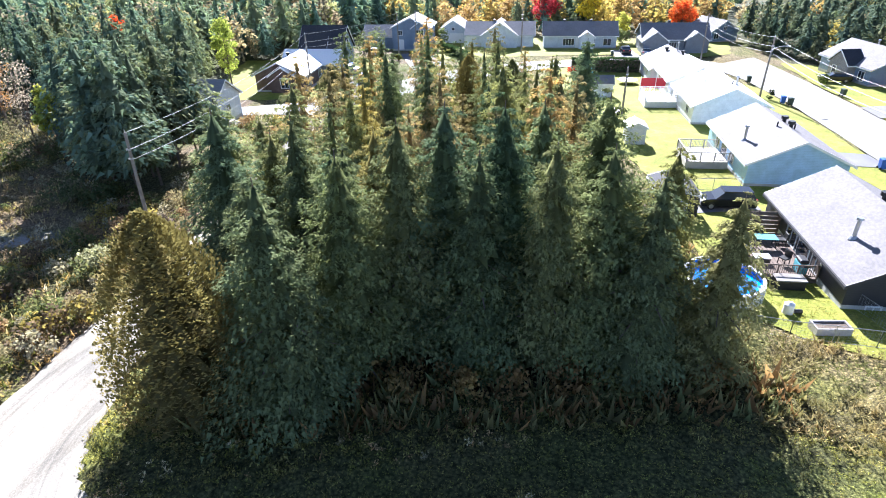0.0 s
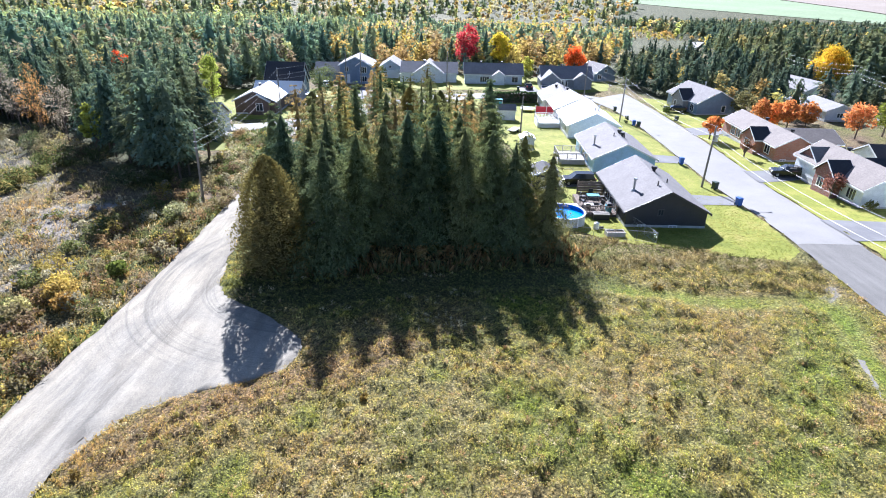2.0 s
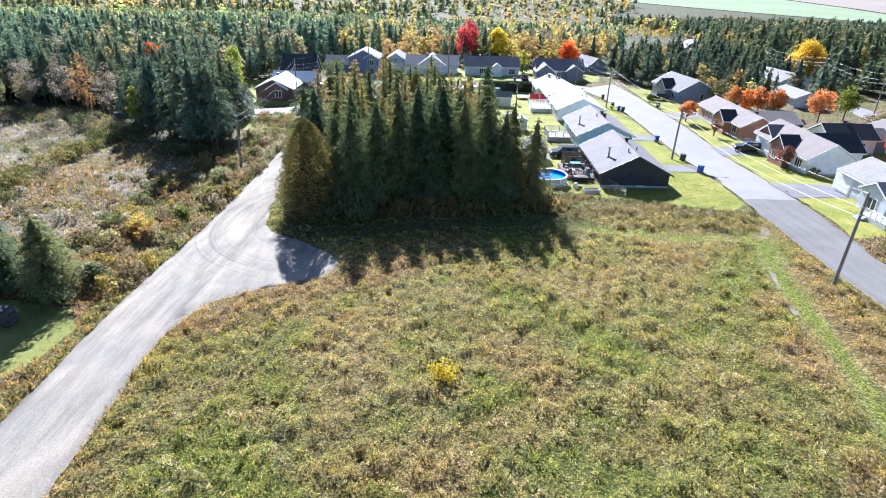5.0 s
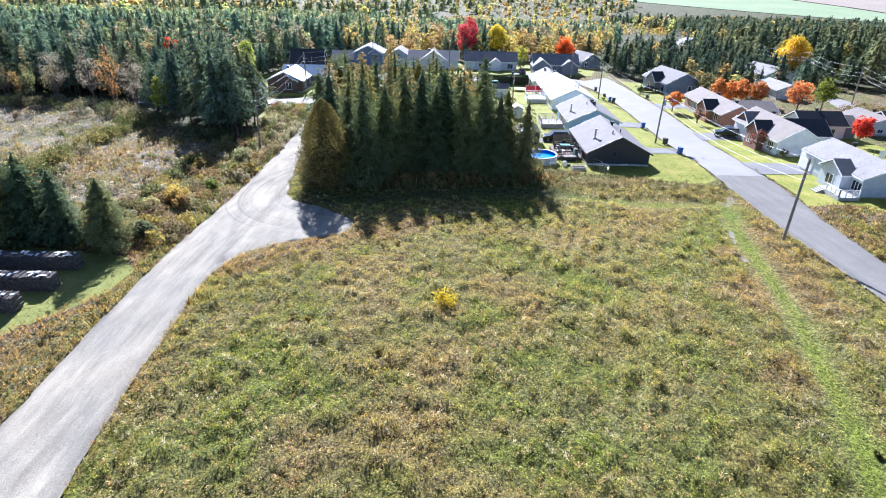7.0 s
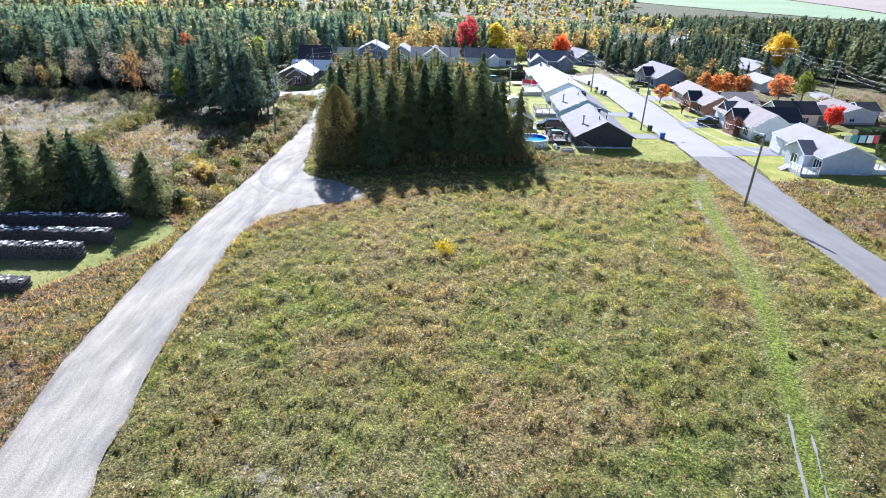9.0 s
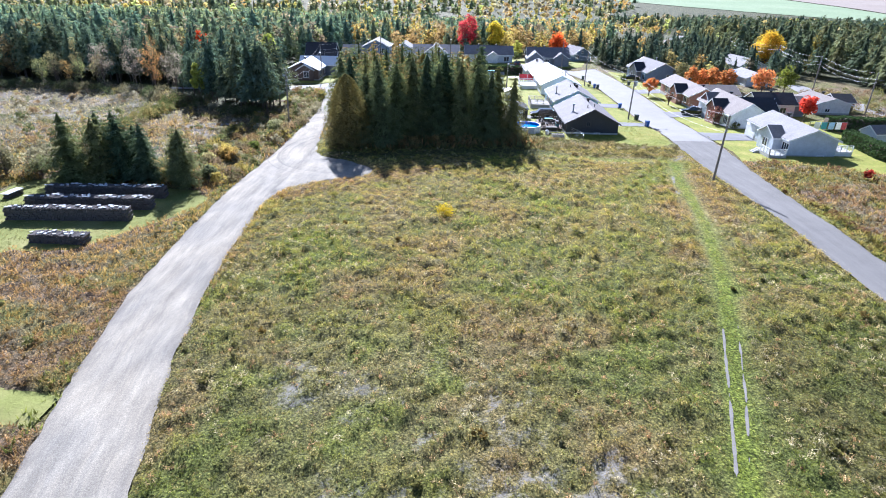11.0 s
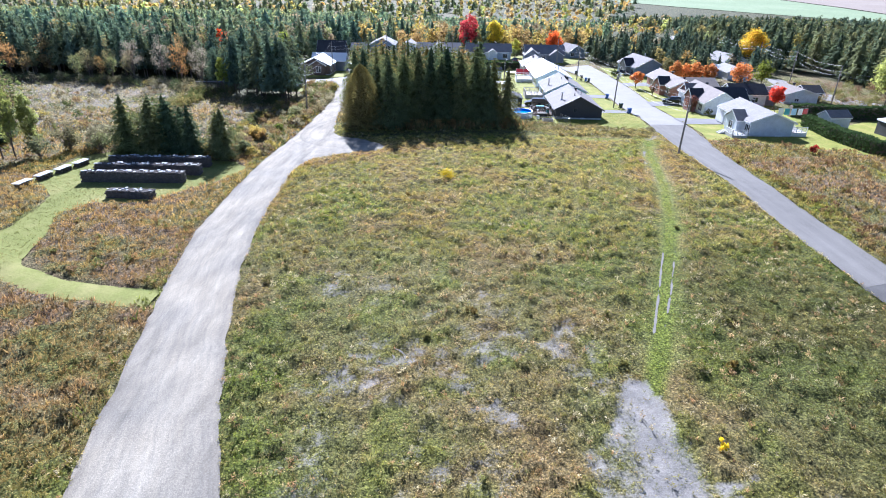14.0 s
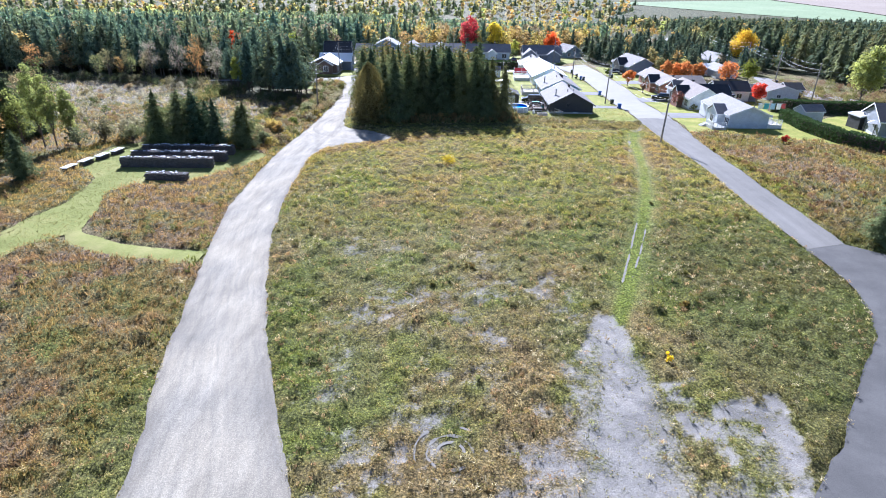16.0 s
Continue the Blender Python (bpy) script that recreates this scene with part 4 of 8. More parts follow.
def door(parent, face_m, u, v, w, h, material, name="door", label="panelled house door"):
    fr = boxes((u - w / 2 - 0.1, u + w / 2 + 0.1, -0.02, 0.05, v, v + h + 0.1))
    fr.transform(face_m)
    bmesh.ops.recalc_face_normals(fr, faces=fr.faces[:])
    f = part("door_frame", fr, M["trim"], parent)
    le = bmesh.new()
    box(le, u - w / 2, u + w / 2, 0.0, 0.07, v + 0.02, v + h)
    rows = 4 if w > 2 else 2
    for r in range(rows):
        box(le, u - w / 2 + 0.12, u + w / 2 - 0.12, 0.06, 0.09, v + 0.12 + r * h / rows, v + (r + 1) * h / rows - 0.06)
    le.transform(face_m)
    bmesh.ops.recalc_face_normals(le, faces=le.faces[:])
    return part(name, le, material, f, label)


def faces_of(w, l):
    """Maps for the four walls of a w x l box: south, north, west, east; across runs along the wall."""
    return {"s": Matrix(((1, 0, 0, 0), (0, -1, 0, -l / 2), (0, 0, 1, 0), (0, 0, 0, 1))),
            "n": Matrix(((1, 0, 0, 0), (0, 1, 0, l / 2), (0, 0, 1, 0), (0, 0, 0, 1))),
            "w": Matrix(((0, -1, 0, -w / 2), (1, 0, 0, 0), (0, 0, 1, 0), (0, 0, 0, 1))),
            "e": Matrix(((0, 1, 0, w / 2), (1, 0, 0, 0), (0, 0, 1, 0), (0, 0, 0, 1)))}


def gable(parent, w, l, h, rise, wall, roof, trim, m=None, over=0.4, base=0.0, endover=None, roof_label=""):
    """Walls, roof and verge boards of one gabled block, ridge along its y."""
    m = m or Matrix.Identity(4)
    eo = over if endover is None else endover
    bm = bmesh.new()
    prism(bm, [(-w / 2, base), (w / 2, base), (w / 2, h), (0, h + rise), (-w / 2, h)], -l / 2, l / 2)
    bmesh.ops.recalc_face_normals(bm, faces=bm.faces[:])
    bm.transform(m)
    part("wall", bm, wall, parent)
    s = rise / (w / 2)
    t = 0.16
    ro = bmesh.new()
    ex, ez = w / 2 + over, h - over * s
    prism(ro, [(-ex, ez + 0.04), (0, h + rise + 0.04), (ex, ez + 0.04), (ex, ez + 0.04 + t), (0, h + rise + 0.04 + t), (-ex, ez + 0.04 + t)][::-1], -l / 2 - eo, l / 2 + eo)
    bmesh.ops.recalc_face_normals(ro, faces=ro.faces[:])
    ro.transform(m)
    r = part("roof", ro, roof, parent, roof_label)
    for y in (-l / 2 - eo - 0.035, l / 2 + eo + 0.005):
        f = bmesh.new()
        for sgn in (-1, 1):
            prof = [(0, h + rise - 0.02), (sgn * ex, ez - 0.02), (sgn * ex, ez + t + 0.05), (0, h + rise + t + 0.05)]
            prism(f, prof, y, y + 0.03)
        bmesh.ops.recalc_face_normals(f, faces=f.faces[:])
        f.transform(m)
        part("verge_board", f, trim, r)
    for sgn in (-1, 1):
        f = boxes((sgn * ex - 0.05, sgn * ex + 0.05, -l / 2 - eo, l / 2 + eo, ez - 0.06, ez + 0.13))
        f.transform(m)
        part("gutter", f, trim, r)
    return r


def roof_bits(parent, roof_at, vents=(), chimneys=(), pipes=()):
    for x, y in vents:
        z = roof_at(x, y)
        bm = tubes(([(x, y, z - 0.1), (x, y, z + 0.35)], 0.2), ([(x, y, z + 0.35), (x, y, z + 0.62)], [0.36, 0.34]), seg=10)
        part("roof_vent", bm, M["black"], parent, "black turbine roof vent")
    for x, y, hh in chimneys:
        z = roof_at(x, y)
        bm = tubes(([(x, y, z - 0.1), (x, y, z + 0.12)], [0.34, 0.2]), ([(x, y, z), (x, y, z + hh)], 0.13), ([(x, y, z + hh + 0.06), (x, y, z + hh + 0.2)], [0.24, 0.2]), seg=10)
        part("chimney_pipe", bm, M["steel"], parent, "steel chimney pipe")
    for x, y in pipes:
        z = roof_at(x, y)
        part("vent_pipe", tubes(([(x, y, z - 0.1), (x, y, z + 0.5)], 0.08), seg=8), M["black"], parent)


def house(name, x, y, rot, w, l, h, rise, wall, roof, label, trim="trim", found=0.45, over=0.4, wins=(), doors=(), vents=(), chimneys=(), pipes=(), wings=(), category="house", dz=0.0):
    """A gabled house: ridge along local y. wins: (face, across, sill, width, height, bars)."""
    hs = empty(name, pose(x, y, g(x, y) + dz, 0, 0, rot), label, category)
    f = boxes((-w / 2 - 0.02, w / 2 + 0.02, -l / 2 - 0.02, l / 2 + 0.02, -0.9, found))
    part("foundation", f, M["concrete"], hs)
    r = gable(hs, w, l, h, rise, M[wall], M[roof], M[trim], base=found - 0.05, over=over)
    fm = faces_of(w, l)
    for face, u, v, ww, hh, bars in wins:
        window(hs, fm[face], u, v, ww, hh, bars, M[trim] if v > 1.5 else None)
    for face, u, v, ww, hh, mt in doors:
        door(hs, fm[face], u, v, ww, hh, M[mt])
    s = rise / (w / 2)

    def roof_at(px, py):
        return h + rise + 0.2 - abs(px) * s
    roof_bits(r, roof_at, vents, chimneys, pipes)
    for wx, wy, wrot, ww, wl_, wh, wrise, wwall, wroof, wwins in wings:
        m = pose(wx, wy, 0, 0, 0, wrot)
        gable(hs, ww, wl_, wh, wrise, M[wwall], M[wroof], M[trim], m=m, over=0.3, base=-0.3)
        for face, u, v, a, b, bars in wwins:
            window(hs, m @ faces_of(ww, wl_)["n" if wrot == 90 else face], u, v, a, b, bars)
    return hs


# west row, gable ends towards the field
dark = house("bungalow", 23.75, 63.5, 0, 8.9, 13.2, 2.55, 2.3, "side_char", "shingle_grey", "charcoal-sided bungalow with a grey shingle roof", trim="trim_dark", over=0.35, found=0.98, dz=-0.2,
             wins=(("s", -0.69, 2.15, 0.5, 0.62, 1), ("s", -2.6, 0.66, 0.8, 0.26, 1), ("s", 0.9, 0.66, 0.8, 0.26, 1), ("w", -2.6, 1.0, 1.2, 1.0, 1), ("w", 1.5, 0.9, 1.6, 1.1, 1), ("e", -3, 0.9, 1.4, 1.0, 1), ("e", 2, 0.9, 1.6, 1.1, 1)),
             doors=(("w", -0.6, 0.35, 1.6, 1.95, "glass"), ("e", 0, 0.35, 0.95, 1.95, "trim")), chimneys=((-2.75, -2.6, 1.25),), vents=((0.5, 1.0),), pipes=((0.9, -2.6), (-0.6, -4.0)))
house("bungalow", 25.4, 86.2, 0, 9.0, 13.0, 2.55, 2.1, "side_blue", "shingle_grey", "pale blue sided bungalow with a grey shingle roof",
      wins=(("w", -2.0, 1.0, 1.2, 1.0, 1), ("w", 3.0, 1.0, 1.2, 1.0, 1), ("s", 3.2, 0.06, 0.8, 0.3, 1), ("e", 2, 0.9, 1.6, 1.1, 1)), doors=(("w", 0.6, 0.35, 1.5, 1.95, "glass"),), chimneys=((-3.5, -1.5, 1.3),), vents=((0.7, 0.6), (0.7, -1.2)), pipes=((-0.6, -1.2), (0.9, -1.6)))
house("bungalow", 25.8, 107.3, 0, 9.2, 11.5, 2.6, 2.1, "side_white", "roof_white", "white-sided bungalow with a sun-bleached pale roof",
      wins=(("w", -3, 1.0, 1.1, 1.0, 1), ("w", 3.4, 1.0, 1.1, 1.0, 1), ("e", 1, 0.9, 1.6, 1.1, 1)), pipes=((0.6, -2.5), (-1.8, 1.0)), chimneys=((1.8, -0.5, 1.0),))
house("bungalow", 25.6, 120.5, 0, 9.0, 9.0, 2.5, 2.0, "side_white", "roof_white", "white house with a pale low roof", wins=(("w", 2, 1.0, 1.1, 1.0, 1), ("e", 1, 0.9, 1.6, 1.1, 1)), dz=0.25)
house("bungalow", 24.8, 131.5, 0, 8.8, 10.0, 2.5, 2.0, "side_pale", "shingle_grey", "pale grey bungalow with a grey shingle roof", wins=(("w", -2, 1.0, 1.1, 1.0, 1), ("w", 1.2, 1.0, 1.1, 1.0, 1)), chimneys=((0.8, 1.0, 1.3),), vents=((-0.9, 1.6), (1.2, -1.2)))

# east row
house("bungalow", 54.2, 50.9, 0, 7.2, 13.0, 2.75, 1.5, "side_pale", "shingle_light", "pale grey-blue bungalow with a light shingle roof",
      wins=(("s", 1.5, 0.1, 0.9, 0.32, 1), ("w", -5.6, 0.9, 1.7, 1.2, 2), ("w", 1.2, 0.9, 1.5, 1.1, 1), ("e", 2, 1.0, 1.2, 1.0, 1)), doors=(("w", 5.6, 0.05, 3.2, 2.1, "trim"), ("w", -0.8, 0.35, 0.95, 2.0, "trim")),
      wings=((-4.2, -2.2, 90, 4.6, 1.6, 2.6, 1.25, "side_pale", "shingle_grey", (("s", 0.0, 0.7, 1.4, 1.3, 1),)),), vents=((0.6, 3.0),))
house("bungalow", 54.7, 73.6, 0, 6.7, 15.4, 3.05, 2.0, "side_white", "shingle_brown", "white-gabled bungalow with a red brick front and brown roof", found=0.8,
      wins=(("w", -5.6, 1.1, 1.6, 1.3, 2), ("e", 2, 1.3, 1.2, 1.0, 1)), doors=(("w", 0.9, 0.5, 1.0, 2.0, "trim"),),
      wings=((-3.2, -1.2, 90, 4.4, 2.4, 3.0, 1.7, "brick_red", "shingle_dark", (("s", 0.6, 1.0, 1.2, 1.2, 1),)), (-0.9, 5.2, 90, 5.4, 4.4, 2.8, 1.9, "brick_red", "shingle_brown", (("s", 0, 1.0, 1.6, 1.2, 1),)), (3.9, -0.6, 90, 6.4, 6.4, 3.0, 1.9, "side_white", "shingle_dark", ())), vents=((0.7, 3.0),))
house("bungalow", 55.4, 98.4, 0, 6.3, 19.4, 2.75, 1.6, "brick", "shingle_brown", "orange brick bungalow with a brown shingle roof", found=0.55,
      wins=(("w", -7.2, 1.0, 1.5, 1.3, 1), ("s", -1.6, 0.3, 0.8, 0.26, 1), ("w", 5.5, 0.9, 1.5, 1.4, 1), ("w", 3.4, 0.9, 1.5, 1.4, 1)), doors=(("w", 1.0, 0.35, 1.0, 2.0, "trim"),),
      wings=((-3.3, -3.2, 90, 4.6, 2.4, 2.75, 1.5, "brick", "shingle_dark", (("s", 0.4, 0.9, 1.4, 1.3, 1),)), (5.0, -3.0, 90, 7.6, 8.4, 2.6, 1.45, "brick_red", "shingle_brown", ())), vents=((0.7, 2.0), (0.9, -6.0)))
house("bungalow", 57.8, 133.0, 8, 9.5, 13.5, 2.8, 2.4, "side_slate", "shingle_grey", "slate-blue bungalow with stone front and grey roof",
      wins=(("s", 1.5, 0.8, 0.8, 1.3, 0), ("w", -4.6, 0.7, 1.4, 1.4, 1), ("w", 2.5, 0.7, 1.0, 1.4, 1)), doors=(("w", 0.0, 0.3, 1.0, 2.0, "trim"),), wings=((-4.8, -0.4, 90, 5.0, 2.6, 2.8, 1.9, "brick_grey", "shingle_dark", (("s", 0.9, 0.7, 1.0, 1.4, 0),)),), chimneys=((2.4, 3.5, 1.2),))

# second row east
house("house", 66.9, 83.0, 90, 6.2, 7.8, 2.75, 1.7, "side_white", "shingle_dark", "white house with a charcoal shingle roof", wins=(("w", -1.5, 1.0, 1.2, 1.0, 1),), vents=((0.5, 0.0),), wings=((0.3, -5.0, 0, 5.0, 3.0, 2.5, 1.2, "side_grey", "shingle_brown", ()),))
house("house", 81.1, 88.3, 0, 7.6, 8.8, 2.2, 1.2, "side_white", "shingle_brown", "white bungalow with a brown-grey roof", wins=(("s", -1.0, 0.7, 0.9, 0.6, 1), ("w", -2, 0.9, 1.2, 1.0, 1), ("w", 2, 0.9, 1.2, 1.0, 1)), vents=((0.5, 1.0),), wings=((5.0, 2.0, 90, 5.0, 4.0, 2.1, 1.2, "side_char", "shingle_dark", ()),))
house("house", 83.2, 127.2, 0, 6.0, 10.6, 2.4, 1.2, "side_pale", "shingle_light", "pale house with a light grey roof", wins=(("s", 0, 1.0, 1.2, 0.9, 1),), vents=((0.5, 2.0),), wings=((-4.4, 4.5, 90, 5.5, 5.0, 2.2, 1.0, "side_white", "roof_white", ()),))
house("house", 92.0, 152.0, 10, 9.0, 12.0, 2.7, 2.0, "side_white", "shingle_light", "distant white house with a light roof", wins=(("s", 0, 1.0, 1.2, 1.0, 1),))
house("house", 83.5, 40.5, 74, 9.0, 17.0, 3.0, 2.2, "side_grey", "shingle_dark", "dark grey house with a charcoal roof beyond the hedge", wins=(("w", -4, 0.9, 1.2, 1.2, 1), ("w", 3.0, 0.9, 1.2, 1.2, 1), ("e", 0, 0.9, 1.2, 1.2, 1)))

# houses along the side street
house("bungalow", -41.0, 122.5, 0, 8.4, 11.0, 2.9, 1.9, "side_brown", "roof_white", "brown bungalow with a bleached pale roof", wins=(("s", 0.9, 1.0, 1.5, 1.5, 2), ("e", -3, 1.0, 1.4, 1.4, 1), ("e", 2.6, 1.0, 1.2, 1.2, 1)), vents=((-0.6, 1.0),),
      wings=((0.8, -5.2, 0, 4.4, 2.0, 2.9, 1.3, "side_brown", "roof_white", (("s", 0.3, 1.0, 1.3, 1.5, 1),)), (2.0, 6.5, 90, 5.5, 10.0, 2.9, 1.9, "side_grey", "roof_white", ())))
house("house", -41.0, 143.0, 90, 8.6, 8.6, 3.0, 4.3, "side_slate", "shingle_dark", "blue cottage with a tall steep charcoal roof", wins=(("s", 0.6, 4.0, 1.0, 1.2, 1), ("s", 2, 1.0, 1.4, 1.3, 1)),
      wings=((-3.4, -3.6, 0, 4.8, 3.2, 3.0, 2.6, "side_slate", "shingle_dark", (("s", 0, 1.0, 1.6, 1.5, 2),)),))
house("two_storey_house", -26.5, 163.5, 0, 8.6, 9.0, 5.0, 2.0, "side_slate", "shingle_light", "two-storey slate-blue house with white trim", wins=(("s", -2.4, 3.4, 0.9, 1.0, 1), ("e", -2, 3.1, 1.2, 1.3, 1), ("w", 0, 3.1, 1.2, 1.3, 1)), doors=(("s", -2.2, 0.3, 1.0, 2.1, "trim"),),
      wings=((-8.0, 1.5, 90, 7.0, 7.4, 2.8, 1.9, "side_slate", "shingle_light", ()), (2.2, -4.4, 0, 3.6, 1.6, 5.0, 1.2, "side_slate", "shingle_light", (("s", 0, 3.1, 1.7, 1.5, 2), ("s", 0, 0.8, 1.7, 1.4, 2)))))
house("garage_house", -18.2, 176.0, 0, 6.2, 10.0, 3.4, 1.9, "side_pale", "shingle_light", "pale blue garage house with a white roof edge", wins=(("s", 0, 3.2, 0.6, 0.6, 0),), doors=(("s", 0.3, 0.1, 4.2, 2.3, "trim"),))
house("bungalow", -6.6, 168.0, 90, 8.5, 15.5, 2.9, 2.2, "side_white", "shingle_light", "white bungalow with a pale shingle roof", wins=(("w", 3, 0.9, 1.6, 1.3, 2),), doors=(("w", 6.8, 0.1, 2.6, 2.2, "trim"),), wings=((-1.0, 0.0, 90, 8.0, 8.5, 2.9, 2.6, "side_white", "shingle_light", ()),), vents=((0.4, 1.5),))
house("bungalow", 11.5, 166.5, 90, 8.0, 16.0, 2.9, 2.3, "side_pale", "shingle_grey", "long blue-white bungalow with a grey roof and carport", wins=(("w", -2.0, 0.8, 2.4, 1.4, 3), ("w", -6.0, 0.8, 1.6, 1.4, 1), ("w", 2.5, 0.8, 2.4, 1.4, 3)), doors=(("w", 0.4, 0.3, 1.0, 2.1, "trim"),), wings=((-4.2, -1.4, 90, 3.2, 2.0, 2.7, 1.0, "side_white", "shingle_light", ()),), vents=((0.5, -2.5), (0.5, 3.5)))
house("bungalow", 31.0, 161.5, 90, 8.5, 13.5, 2.9, 2.5, "side_grey", "shingle_grey", "blue-grey bungalow with a wide carport", wins=(("w", 0.6, 0.7, 1.6, 1.5, 2), ("w", -4.0, 0.9, 2.0, 1.2, 2)), doors=(("w", 2.2, 0.3, 1.0, 2.1, "trim"),), wings=((-3.8, 4.6, 90, 5.0, 6.0, 2.8, 1.8, "side_grey", "shingle_light", ()), (-4.0, -4.0, 90, 4.4, 2.2, 2.8, 1.4, "side_grey", "shingle_grey", ())), vents=((0.4, 1.0),))
house("house", 44.0, 178.0, 20, 7.0, 9.0, 2.6, 2.2, "side_slate", "shingle_grey", "blue house with a grey roof at the street end", wins=(("s", 0, 2.9, 0.7, 0.7, 1), ("s", -2.0, 1.0, 1.2, 1.2, 1)))
house("house", -45.5, 98.5, 90, 7.5, 9.0, 3.4, 2.4, "side_pale", "shingle_light", "pale house half hidden by trees", wins=(("s", 0, 1.2, 1.0, 1.4, 1), ("n", 1, 1.2, 1.0, 1.4, 1)))


# ---------------------------------------------------------------- poles and wires
def pole(x, y, h, lean=(0, 0), arm=None, transformer=False, label="weathered wooden utility pole beside the road", group="utility poles"):
    z = g(x, y)
    p = empty("utility_pole", pose(x, y, z), label, "utility pole", group)
    lx, ly = lean
    part("shaft", tubes(([(0, 0, -0.5), (lx * 0.5, ly * 0.5, h * 0.5), (lx, ly, h)], [0.16, 0.135, 0.11]), seg=10), M["pole"], p)
    part("insulator", tubes(([(lx, ly, h - 0.02), (lx, ly, h + 0.22)], [0.05, 0.03]), seg=6), M["steel"], p)
    for q in (0.86, 0.78):
        part("bracket", boxes((lx * q - 0.16, lx * q + 0.16, ly * q - 0.16, ly * q + 0.02, h * q - 0.06, h * q + 0.06)), M["steel"], p)
    if arm:
        ax, ay = arm
        hh = h * 0.8
        a = part("lamp_arm", tubes(([(lx * 0.8, ly * 0.8, hh), (lx * 0.8 + ax * 0.5, ly * 0.8 + ay * 0.5, hh + 0.45), (lx * 0.8 + ax, ly * 0.8 + ay, hh + 0.5)], 0.035), seg=6), M["steel"], p)
        bm = tubes(([(lx * 0.8 + ax, ly * 0.8 + ay, hh + 0.5), (lx * 0.8 + ax * 1.35, ly * 0.8 + ay * 1.35, hh + 0.46)], [0.07, 0.13]), seg=8)
        part("lamp_head", bm, M["steel"], a, "grey street lamp head")
    if transformer:
        part("transformer", tubes(([(lx * 0.8 + 0.34, ly * 0.8, h * 0.76), (lx * 0.8 + 0.34, ly * 0.8, h * 0.76 + 0.95)], 0.24), seg=12), M["steel"], p, "grey transformer can")
    return Vector((x + lx, y + ly, z + h))


def cable(a, b, sag, r=0.022, name="power_cable"):
    pts = []
    for q in range(15):
        u = q / 14
        p = Vector(a).lerp(Vector(b), u)
        p.z -= sag * 4 * u * (1 - u)
        pts.append(p)
    return tagged(new(name, bm_mesh(name, tubes((pts, r), seg=4), M["wire"])), "thin overhead power cable strung between poles", "cable", "overhead cables")


def span(a, b, sag, drops=((0, 1.0), (1.3, 1.0), (2.1, 1.2)), r=0.01):
    for dz, k in drops:
        cable(a - Vector((0, 0, dz)), b - Vector((0, 0, dz)), sag * k, r if dz == 0 else r * 1.3)


p1 = pole(33.3, 29.4, 8.5, (0.25, 0.1))
p2 = pole(34.95, 74.2, 8.6, (0.2, 0.1), arm=(1.6, 0), transformer=True)
p4 = pole(34.95, 117.3, 8.8, (0.1, 0), arm=(1.8, 0))
p5 = pole(33.5, 146, 8.8)
p3 = pole(-30.3, 62.6, 9.1, (0.35, 0.0))
p6 = pole(-36.0, 118.0, 9.2)
p7 = pole(-27.5, 150.0, 9.0)
span(p1, p2, 0.9)
span(p2, p4, 0.9)
span(p4, p5, 0.7)
span(p3, p6, 1.2)
span(p6, p7, 0.6)
pe = [pole(x, y, 8.8, label="wooden utility pole along the far road") for x, y in ((88.4, 84.0), (95.9, 117.0), (101.0, 148.0), (101.0, 183.0), (106.0, 62.0))]
for a, b in ((0, 1), (1, 2), (2, 3), (0, 4)):
    span(pe[a], pe[b], 0.8)
pole(13.0, 105.5, 6.5, label="thin wooden post in the back lawn")
pole(-1.5, 157.0, 9.0)
pole(-24.0, 152.0, 9.0)


# ---------------------------------------------------------------- small things outdoors
def bin_thing(x, y, rot, m, label):
    b = empty("wheelie_bin", pose(x, y, g(x, y) + 0.12, 0, 0, rot), label, "wheelie bin", "wheelie bins along the street")
    bm = bmesh.new()
    prism(bm, [(-0.24, 0.06), (0.24, 0.06), (0.32, 1.0), (-0.32, 1.0)], -0.33, 0.33)
    bmesh.ops.recalc_face_normals(bm, faces=bm.faces[:])
    part("body", bm, M[m], b)
    lid = bmesh.new()
    prism(lid, [(-0.37, 1.0), (0.35, 1.0), (0.33, 1.06), (0.0, 1.12), (-0.35, 1.08)], -0.36, 0.36)
    bmesh.ops.recalc_face_normals(lid, faces=lid.faces[:])
    part("lid", lid, M[m], b)
    for s in (-0.3, 0.3):
        part("wheel", tubes(([(-0.26, s - 0.03, 0.12), (-0.26, s + 0.03, 0.12)], 0.12), seg=10), M["rubber"], b)


for x, y, m in ((36.2, 73.0, "green_bin"), (36.0, 65.6, "blue_bin"), (36.2, 85.6, "blue_bin"), (36.8, 113.5, "blue_bin"), (37.4, 112.4, "green_bin"), (36.6, 127.6, "green_bin"), (47.2, 118.6, "green_bin"), (17.4, 152.0, "green_bin"), (-26.5, 131.0, "green_bin")):
    bin_thing(x, y, random.uniform(-20, 20), m, "blue plastic wheelie bin by the kerb" if m == "blue_bin" else "dark green plastic wheelie bin by the kerb")


